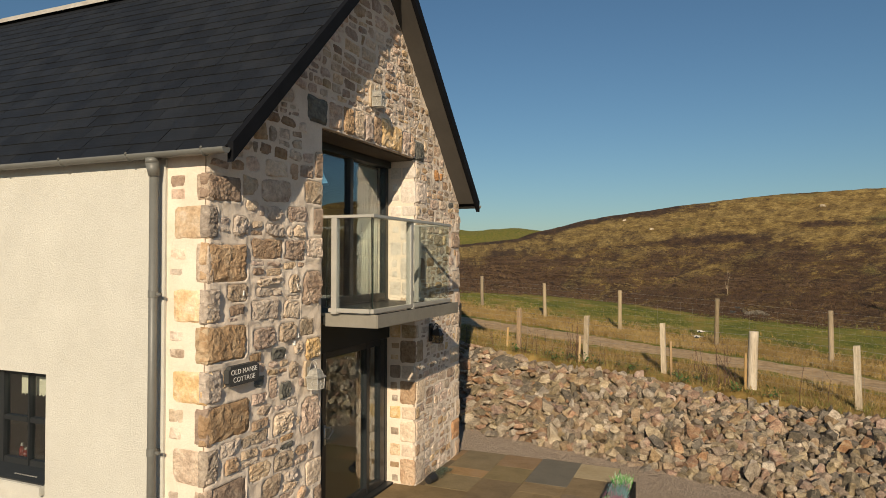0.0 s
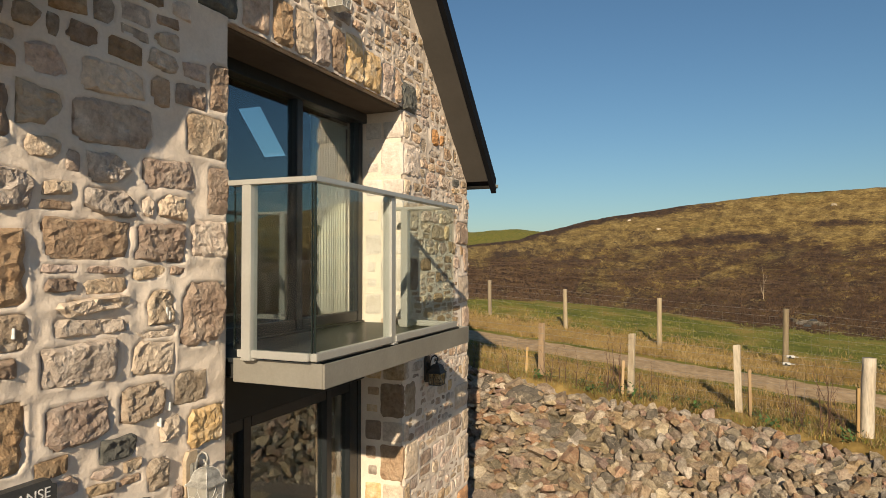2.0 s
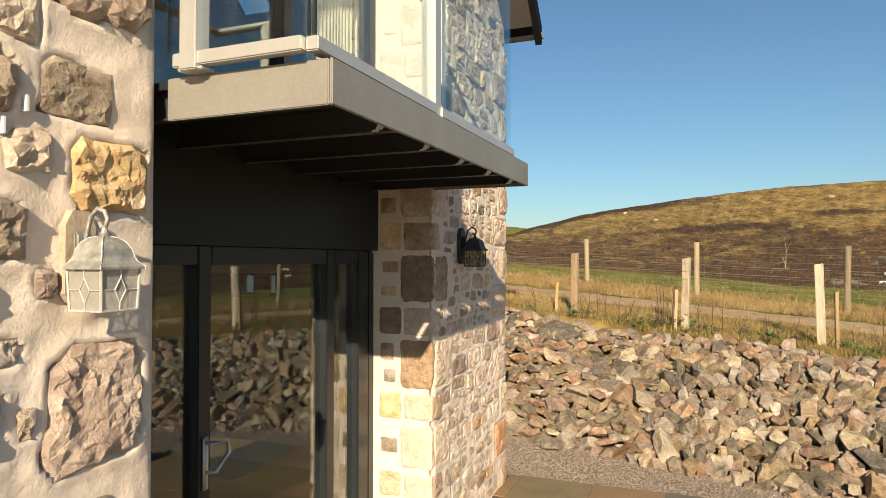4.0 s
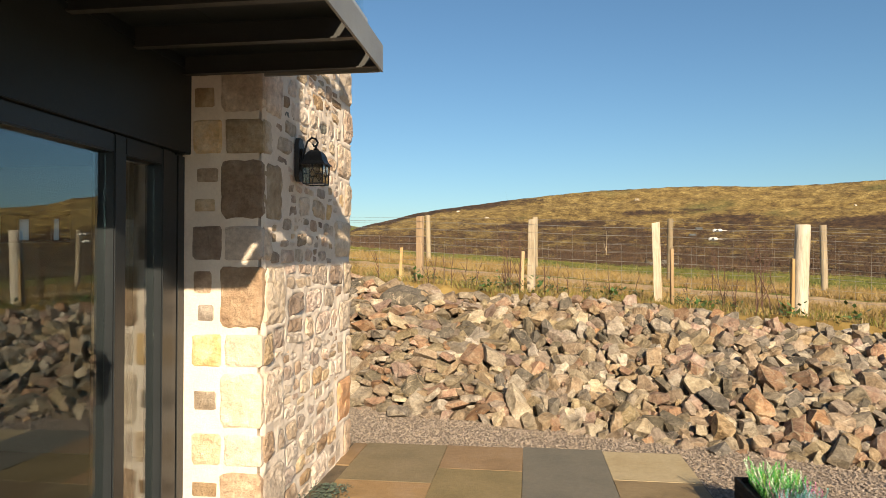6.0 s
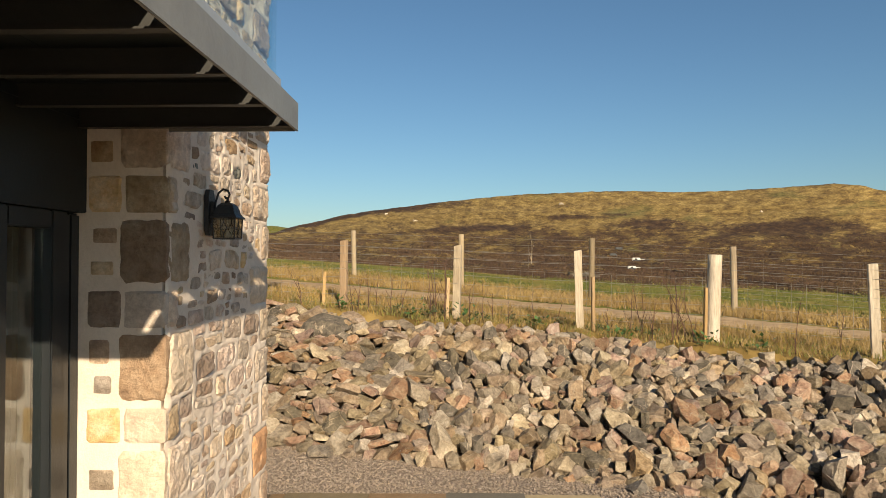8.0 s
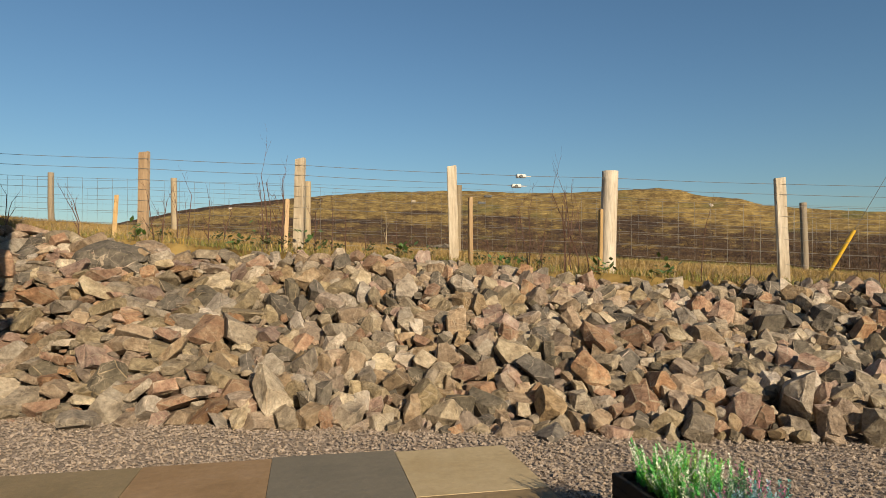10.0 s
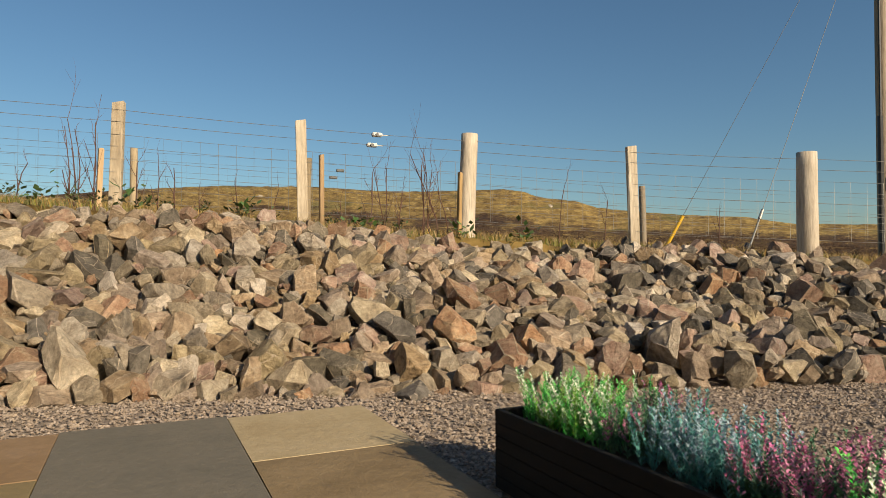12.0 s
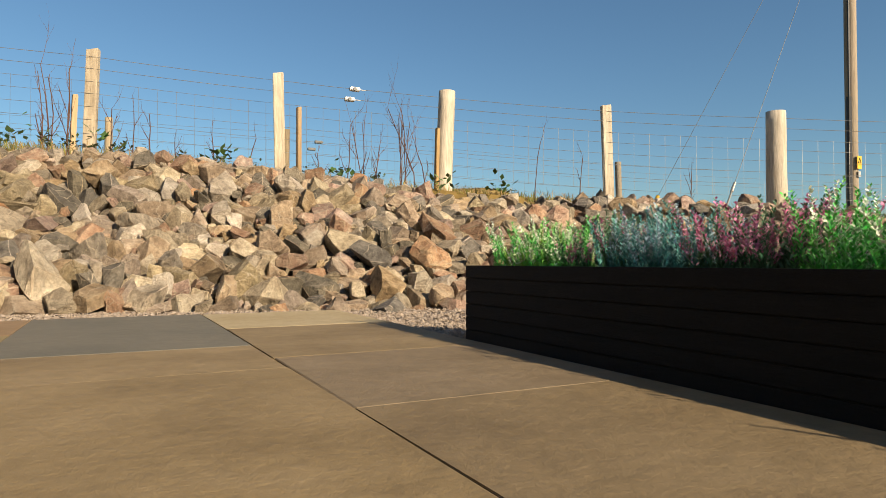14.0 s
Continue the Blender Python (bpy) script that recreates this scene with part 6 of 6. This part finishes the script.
lantern((GX + 0.01, 5.60, 2.005), M_LANT, "aged silver coach lantern on the stone beside the door")
lantern((GX + 0.01, 6.93, 5.17), M_LANT, "aged silver coach lantern high on the gable")
# Like the other two; the shade on it is put into its metal colour.
lantern((GX + 0.01, 8.74, 2.10), M_LANT_SHADE, "coach lantern on the shaded stone jamb, its metal darkened for shade")

# ---- name sign ----
M_SIGN = surf("dark_slate_sign", [(0.035, 0.037, 0.038), (0.055, 0.056, 0.056)], 10, 0.6, 0.2, 60)
M_WHITE = surf("white_paint", [(0.70, 0.69, 0.66), (0.76, 0.75, 0.72)], 10, 0.7, 0.05, 60)
sign = empty("house_sign", (GX + 0.068, 4.585, 2.157), "dark slate sign with white lettering on the gable", "sign")
bm = bmesh.new()
hw, hh, c = 0.20, 0.085, 0.03
ring = [(-hw + c, -hh), (hw - c, -hh), (hw - c * 0.7, -hh + c * 0.7), (hw, -hh + c), (hw, hh - c), (hw - c * 0.7, hh - c * 0.7), (hw - c, hh), (-hw + c, hh), (-hw + c * 0.7, hh - c * 0.7), (-hw, hh - c), (-hw, -hh + c), (-hw + c * 0.7, -hh + c * 0.7)]
fa = [bm.verts.new((-0.05, y, z)) for y, z in ring]
fb = [bm.verts.new((0.0, y, z)) for y, z in ring]
bm.faces.new(fa)
bm.faces.new(fb)
for i in range(12):
    bm.faces.new((fa[i], fa[(i + 1) % 12], fb[(i + 1) % 12], fb[i]))
part("plate", bm, M_SIGN, sign)
for text, z, size in (("OLD MANSE", 0.012, 0.062), ("COTTAGE", -0.054, 0.062)):
    cu = bpy.data.curves.new("lettering", "FONT")
    cu.body, cu.size, cu.align_x, cu.extrude = text, size, "CENTER", 0.001
    tmp = bpy.data.objects.new("lettering", cu)
    scene.collection.objects.link(tmp)
    bpy.context.view_layer.update()
    me = bpy.data.meshes.new_from_object(tmp.evaluated_get(bpy.context.evaluated_depsgraph_get()))
    bpy.data.objects.remove(tmp)
    me.materials.clear()
    me.materials.append(M_WHITE)
    o = new("lettering", me)
    o.parent = sign
    o.matrix_basis = Matrix.Translation((0.002, 0, z)) @ Euler((radians(90), 0, radians(90))).to_matrix().to_4x4()

# ---- planter ----
planter = empty("planter", (-1.11, 8.0, 0.0), "long low black stained wooden trough on the patio edge", "planter")
PXA, PXB, PYA, PYB, PH = -1.272, -0.975, 6.75, 8.99, 0.213
for k in range(6):
    z0 = -0.02 + k * (PH + 0.02) / 6
    for lo, hi in (((PXA, PYA, z0), (PXA + 0.02, PYB, z0 + (PH + 0.02) / 6 - 0.001)), ((PXB - 0.02, PYA, z0), (PXB, PYB, z0 + (PH + 0.02) / 6 - 0.001)), ((PXA + 0.02, PYB - 0.02, z0), (PXB - 0.02, PYB, z0 + (PH + 0.02) / 6 - 0.001)), ((PXA + 0.02, PYA, z0), (PXB - 0.02, PYA + 0.02, z0 + (PH + 0.02) / 6 - 0.001))):
        at(part("board", boxed(lo, hi, 0.002), M_BLACK, planter))
at(part("lining", boxed((PXA + 0.021, PYA + 0.021, 0.005), (PXB - 0.021, PYB - 0.021, PH - 0.03)), surf("dark_compost", [(0.02, 0.014, 0.009), (0.05, 0.035, 0.02)], 20, 0.95, 0.6, 60), planter, "dark compost"))
PLANT_COLS = {
    "green": surf("bright_green_foliage", [(0.04, 0.33, 0.04), (0.09, 0.51, 0.08), (0.26, 0.62, 0.15)], 30, 0.6, 0, 40, 0.25),
    "yellow": surf("lime_foliage", [(0.14, 0.40, 0.04), (0.30, 0.52, 0.08)], 30, 0.6, 0, 40, 0.2),
    "white": surf("white_bells", [(0.66, 0.68, 0.56), (0.82, 0.82, 0.74)], 30, 0.6, 0, 40, 0.12),
    "teal": surf("blue_green_foliage", [(0.06, 0.27, 0.23), (0.15, 0.42, 0.40)], 30, 0.6, 0, 40, 0.25),
    "blue": surf("pale_blue_bells", [(0.28, 0.40, 0.50), (0.42, 0.52, 0.60)], 30, 0.6, 0, 40, 0.15),
    "pink": surf("magenta_bells", [(0.42, 0.08, 0.22), (0.60, 0.17, 0.35), (0.66, 0.34, 0.46)], 30, 0.6, 0, 40, 0.2),
    "dull": surf("dull_green_foliage", [(0.04, 0.13, 0.06), (0.09, 0.22, 0.11)], 30, 0.7, 0, 40, 0.25),
}


def sprays(count, spread, tall, seed, leaf, bell, share):
    """Upright shoots set thickly with needles, bells crowding the upper half: two meshes, foliage and flowers."""
    rq = random.Random(seed)
    out = {0: ([], []), 1: ([], [])}
    for _ in range(count):
        bx, by = rq.uniform(-0.085, 0.105), rq.uniform(-spread, spread)
        lean = Vector((rq.gauss(0, 0.20) + bx * 1.2, rq.gauss(0, 0.20) + by * 0.6, 1)).normalized()
        h = tall * (0.45 + 0.6 * rq.random() ** 1.4)
        flower = rq.random() < share
        n = int(h / 0.0015)
        bow = Vector((rq.gauss(0, 0.012), rq.gauss(0, 0.012), 0))
        for i in range(n):
            u = (i + rq.random()) / n
            p = Vector((bx, by, 0)) + lean * (h * u) + bow * u * u
            kind = 1 if flower and u > 0.4 and rq.random() < 0.72 else 0
            reach = rq.uniform(0.009, 0.017) * (1.2 - 0.5 * u) * (0.85 if kind else 1.0)
            a = rq.uniform(0, math.tau)
            side = Vector((math.cos(a), math.sin(a), rq.uniform(0.5, 1.2))).normalized() * reach
            wide = Vector((-math.sin(a), math.cos(a), rq.uniform(-0.4, 0.4))) * (0.0026 if kind else 0.0019)
            vs, fs = out[kind]
            b = len(vs)
            vs += [p, p + side * 0.6 + wide, p + side, p + side * 0.6 - wide]
            fs.append((b, b + 1, b + 2, b + 3))
        vs, fs = out[0]
        b = len(vs)
        r = 0.0012
        tip = Vector((bx, by, 0)) + lean * h + bow
        vs += [Vector((bx - r, by, 0)), Vector((bx + r, by, 0)), tip, Vector((bx, by + r, 0))]
        fs += [(b, b + 1, b + 2), (b + 1, b + 3, b + 2), (b + 3, b, b + 2)]
    return out


BED = [("green", "white", 8.87, 0.075, 0.13, 0.35, "bright green artificial heather with white bells"), ("yellow", "white", 8.77, 0.08, 0.12, 0.4, "lime green heather with cream bells"), ("green", "white", 8.64, 0.09, 0.14, 0.45, "green heather with many white bells"), ("dull", "pink", 8.51, 0.08, 0.14, 0.5, "dusky heather with pink and white bells"), ("teal", "blue", 8.38, 0.09, 0.14, 0.5, "blue-green heather with pale blue bells"), ("teal", "blue", 8.25, 0.08, 0.14, 0.6, "pale blue artificial heather bush"), ("dull", "pink", 8.12, 0.09, 0.14, 0.8, "magenta heather with dark foliage"), ("dull", "pink", 8.00, 0.07, 0.14, 0.7, "tall pink heather with dark foliage"), ("green", "white", 7.88, 0.09, 0.15, 0.4, "tall bright green heather with white bells"), ("green", "white", 7.74, 0.10, 0.13, 0.3, "bright green heather in the long trough"), ("teal", "blue", 7.54, 0.10, 0.14, 0.5, "blue heather in the long trough"), ("dull", "pink", 7.36, 0.10, 0.14, 0.5, "pink heather near the trough end"), ("green", "white", 7.16, 0.10, 0.14, 0.4, "green heather near the trough end"), ("green", "white", 6.95, 0.10, 0.14, 0.4, "green heather at the trough end")]
for i, (leaf, bell, y, spread, tall, share, label) in enumerate(BED):
    e = empty("heather_plant", (-1.12, y, PH - 0.028), label, "plant", "heathers in the trough")
    got = sprays(80, spread, tall + 0.025, 300 + i, leaf, bell, share)
    tagged(raw("foliage", *got[0], PLANT_COLS[leaf], e), kind="stuff")
    tagged(raw("blossom", *got[1], PLANT_COLS[bell], e), kind="stuff")

# fallen pot by the door
pot = empty("plant_pot", (-3.72, 8.46, 0.06), "small dark pot lying on its side with trailing foliage", "plant pot")
part("pot", tube(bmesh.new(), (0.0, -0.09, 0.0), (0.02, 0.06, 0.005), 0.055, 0.07, 14), M_BLACKP, pot, "black plastic pot")
vs, fs = [], []
rq = random.Random(77)
for _ in range(900):
    u = rq.random() ** 0.8
    p = Vector((0.02 + rq.gauss(0, 0.05) - 0.02 * u, 0.05 + 0.55 * u, -0.045 + abs(rq.gauss(0, 0.04)) * (1.2 - u) + 0.01))
    a, s = rq.uniform(0, math.tau), rq.uniform(0.012, 0.022)
    d1, d2 = Vector((math.cos(a), math.sin(a), rq.uniform(-0.1, 0.7))) * s, Vector((-math.sin(a), math.cos(a), 0.2)) * s * 0.4
    b = len(vs)
    vs += [p, p + d1 * 0.5 + d2, p + d1, p + d1 * 0.5 - d2]
    fs.append((b, b + 1, b + 2, b + 3))
raw("foliage", vs, fs, surf("grey_green_foliage", [(0.05, 0.075, 0.05), (0.11, 0.14, 0.10)], 30, 0.7, 0, 40, 0.3), pot)

# ---- wild plants along the fence ----
M_STEM = surf("dry_red_brown_stem", [(0.075, 0.036, 0.024), (0.13, 0.068, 0.046)], 12, 0.9, 0, 40, 0.2)
M_STRAW = surf("straw_grass", [(0.20, 0.125, 0.036), (0.31, 0.205, 0.066), (0.41, 0.29, 0.105)], 1.3, 0.85, 0, 40, 0.25)
M_GREEN = surf("field_grass", [(0.085, 0.10, 0.016), (0.15, 0.15, 0.028), (0.23, 0.185, 0.05)], 1.1, 0.85, 0, 40, 0.3)
M_DOCK = surf("dock_leaf", [(0.04, 0.09, 0.02), (0.08, 0.15, 0.03)], 10, 0.6, 0, 40, 0.2)
M_WEEDLEAF = surf("dark_weed_leaf", [(0.03, 0.055, 0.015), (0.07, 0.10, 0.03), (0.12, 0.10, 0.05)], 14, 0.65, 0, 40, 0.3)
M_HEATH = surf("heather_clump", [(0.040, 0.022, 0.012), (0.078, 0.043, 0.022), (0.13, 0.08, 0.036)], 0.3, 0.95, 0, 40, 0.35)
M_BENT = surf("bent_grass_clump", [(0.075, 0.05, 0.018), (0.13, 0.09, 0.032), (0.19, 0.135, 0.05)], 0.2, 0.95, 0, 40, 0.3)


def twig(bm, p, d, length, r, rq, depth):
    n = 4
    for _ in range(n):
        q = p + d * (length / n)
        tube(bm, p, q, r, r * 0.85, 4, False)
        p, r = q, r * 0.85
        d = (d + Vector((rq.gauss(0, 0.10), rq.gauss(0, 0.10), 0.05))).normalized()
        if depth and rq.random() < 0.75:
            twig(bm, p, (d + Vector((rq.uniform(-0.7, 0.7), rq.uniform(-0.5, 0.5), 0.2))).normalized(), length * rq.uniform(0.25, 0.5), r * 0.7, rq, depth - 1)


def leafy(p, n, size, rq, flat=0.4):
    vs, fs = [], []
    for _ in range(n):
        q = Vector(p) + Vector((rq.gauss(0, 1), rq.gauss(0, 1), abs(rq.gauss(0, 1)))) * size * 1.3
        a = rq.uniform(0, math.tau)
        d1 = Vector((math.cos(a), math.sin(a), rq.uniform(0.0, 1.2))) * size * rq.uniform(0.6, 1.3)
        d2 = Vector((-math.sin(a), math.cos(a), rq.uniform(-0.3, 0.3))) * size * flat
        b = len(vs)
        vs += [q, q + d1 * 0.5 + d2, q + d1, q + d1 * 0.5 - d2]
        fs.append((b, b + 1, b + 2, b + 3))
    return vs, fs


STEMS = [(-2.72, 0.95, 3, 1), (-2.58, 0.80, 2, 1), (-3.55, 0.55, 2, 0), (-3.72, 0.6, 2, 1), (-2.05, 0.5, 1, 1), (-4.5, 0.5, 2, 0), (-0.30, 0.72, 3, 1), (0.16, 0.92, 3, 0), (0.24, 0.6, 1, 0), (1.72, 0.62, 1, 0), (-1.45, 0.35, 1, 1), (-0.70, 0.4, 1, 1), (-1.75, 0.3, 1, 1), (2.6, 0.4, 1, 0), (-5.2, 0.45, 2, 0), (-2.2, 0.55, 2, 1), (-2.75, 0.45, 2, 1), (-1.2, 0.5, 1, 1), (1.25, 0.8, 1, 0), (-3.2, 0.5, 2, 1), (-0.15, 0.45, 2, 1), (0.05, 0.75, 2, 0)]
for i, (x, h, n, leaves) in enumerate(STEMS):
    rq = random.Random(600 + i)
    y = fence_y(x) - 0.22 + rq.uniform(-0.1, 0.1)
    e = empty("dead_weed", (x, y, ground_z(x, y)[0]), "tall dry reddish weed stems behind the rubble" if not leaves else "dry branching weed with some dark green leaves", "weed", "weeds along the fence")
    for k in range(n):
        bm = bmesh.new()
        twig(bm, Vector((rq.uniform(-0.08, 0.08), rq.uniform(-0.05, 0.05), -0.05)), Vector((rq.uniform(-0.12, 0.12), rq.uniform(-0.1, 0.1), 1)).normalized(), h * rq.uniform(0.75, 1.0), 0.0062, rq, 2)
        part("stem", bm, M_STEM, e)
    if leaves:
        raw("leaves", *leafy((0, 0, 0.06), 46, 0.028, rq), M_WEEDLEAF, e)
for i, x in enumerate((-2.95, -2.35, -1.5, -0.55, 0.35, -3.9, 0.9)):
    rq = random.Random(700 + i)
    y = fence_y(x) - 0.42
    e = empty("dock_plant", (x, y, ground_z(x, y)[0] + 0.03), "low clump of broad green dock leaves", "weed", "docks along the fence")
    raw("leaves", *leafy((0, 0, 0), 26, 0.055, rq, 0.4), M_DOCK, e)


def tufts(name, label, material, count, place, height, width, seed, lean=0.35):
    """Blades of grass as thin bent triangles."""
    rs = np.random.RandomState(seed)
    vs, fs = [], []
    for _ in range(count):
        got = place(rs)
        if got is None:
            continue
        cx, cy = got
        for _ in range(6):
            x, y = cx + rs.normal(0, 0.035), cy + rs.normal(0, 0.035)
            z = ground_z(x, y)[0] - 0.01
            h = height * rs.uniform(0.4, 1.15)
            a = rs.uniform(0, math.tau)
            w = width * rs.uniform(0.7, 1.3)
            dx, dy = rs.normal(0, lean) * h, rs.normal(0, lean) * h
            b = len(vs)
            cw, sw = w * math.cos(a), w * math.sin(a)
            mx, my, mz = x + dx * 0.4, y + dy * 0.4, z + h * 0.62
            vs += [(x - cw, y - sw, z), (x + cw, y + sw, z), (mx + cw * 0.7, my + sw * 0.7, mz), (mx - cw * 0.7, my - sw * 0.7, mz), (x + dx, y + dy, z + h)]
            fs += [(b, b + 1, b + 2, b + 3), (b + 3, b + 2, b + 4)]
    tagged(raw(name, vs, fs, material), label, "grass", kind="stuff")


def verge_strip(rs):
    x = rs.uniform(-8, 8)
    y = fence_y(x) + rs.uniform(-0.55, 0.75)
    return (x, y)


def far_strip(rs):
    x = rs.uniform(-10, 10)
    w = abs(rs.normal(0, 1.1))
    y = track_line(x) + 0.75 + w
    return (x, y)


def field(rs):
    x, y = rs.uniform(-12, 10), rs.uniform(14.5, 23)
    if abs(y - track_line(x)) < 0.8 or y < fence_y(x):
        return None
    return (x, y)


tufts("dry_grass", "straw-coloured dry grass along the fence", M_STRAW, 1300, verge_strip, 0.12, 0.0028, 1, 0.5)
tufts("track_grass", "tall golden grass beside the dirt track", M_STRAW, 9500, far_strip, 0.12, 0.005, 2, 0.6)
def road_strip(rs):
    x = rs.uniform(-9, 8)
    return (x, fence_y(x) + rs.uniform(0.25, 1.75) + 0.02 * x)


tufts("roadside_grass", "tawny grass between the fence and the track", M_STRAW, 3600, road_strip, 0.125, 0.003, 9, 0.55)
tufts("field_grass", "short green field grass", M_GREEN, 5000, field, 0.055, 0.008, 3)
tufts("bank_grass", "green grass at the top of the rubble", M_GREEN, 1900, verge_strip, 0.085, 0.0035, 4, 0.5)


def clumps(name, label, material, count, r0, r1, size, seed, dark):
    """Low bushes on the hill: a few crossing leaves each, thinning with distance."""
    rs = np.random.RandomState(seed)
    vs, fs = [], []
    for _ in range(count):
        r = r0 * (r1 / r0) ** rs.uniform(0, 1)
        a = radians(rs.uniform(-62, 27))
        x, y = -2 - r * math.sin(a), 6 + r * math.cos(a)
        (p, q, _), bias = hill_growth(math.degrees(a), r, ground_z(x, y)[0], 1)
        n = bias * 3 + 0.8 * noise.noise((p * 16, q * 16, 7)) - 0.12
        if (n < 0) != dark:
            continue
        z, u = ground_z(x, y)
        if u <= 0.004:
            continue
        s = size * rs.uniform(0.5, 1.4) * (0.7 + r / 90.0)
        for _ in range(6):
            q = rs.uniform(0, math.tau)
            ox, oy = rs.normal(0, s * 0.6), rs.normal(0, s * 0.6)
            h, w = s * rs.uniform(0.5, 1.3), s * rs.uniform(0.15, 0.4)
            dx, dy = w * math.cos(q), w * math.sin(q)
            b = len(vs)
            vs += [(x + ox - dx, y + oy - dy, z - 0.03), (x + ox + dx, y + oy + dy, z - 0.03), (x + ox + rs.normal(0, s * 0.4), y + oy + rs.normal(0, s * 0.4), z + h)]
            fs.append((b, b + 1, b + 2))
    tagged(raw(name, vs, fs, material), label, "moorland", kind="stuff")


clumps("heather", "dark brown heather on the lower hillside", M_HEATH, 60000, 17, 60, 0.055, 5, True)
clumps("hill_grass", "tan bent grass across the hillside", M_BENT, 30000, 17, 60, 0.04, 6, False)

# boulders and a bare sapling on the moor
for i, (az, r, s) in enumerate(((4.0, 95, 0.35), (-9.2, 18.6, 0.14), (-9.9, 18.4, 0.12), (-10.5, 18.3, 0.15), (-11.2, 18.2, 0.11), (-9.6, 18.2, 0.09), (6.5, 120, 0.4), (-9, 120, 0.35), (-25, 100, 0.35), (-34, 120, 0.35))):
    x, y = -2 - r * math.sin(radians(az)), 6 + r * math.cos(radians(az))
    z = ground_z(x, y)[0]
    vsh, fsh = SHAPES[i][:2]
    o = tagged(raw("boulder", vsh, fsh, M_ROCKS[3 if r > 50 else 4]), "grey boulder lying half sunk in the heather", "boulder", "boulders on the moor")
    o.matrix_world = Matrix.Translation((x, y, z + s * 0.2)) @ Euler((0.3 * i, 0.2, 1.3 * i)).to_matrix().to_4x4() @ Matrix.Diagonal((s, s, s, 1))
x, y = -2 + 25 * math.sin(radians(5.8)), 6 + 25 * math.cos(radians(5.8))
sap = empty("sapling", (x, y, ground_z(x, y)[0]), "small bare pale sapling on the moor edge", "tree")
bm = bmesh.new()
twig(bm, Vector((0, 0, -0.1)), Vector((0.05, 0, 1)).normalized(), 0.9, 0.02, random.Random(42), 2)
part("trunk", bm, M_OLDWOOD, sap)
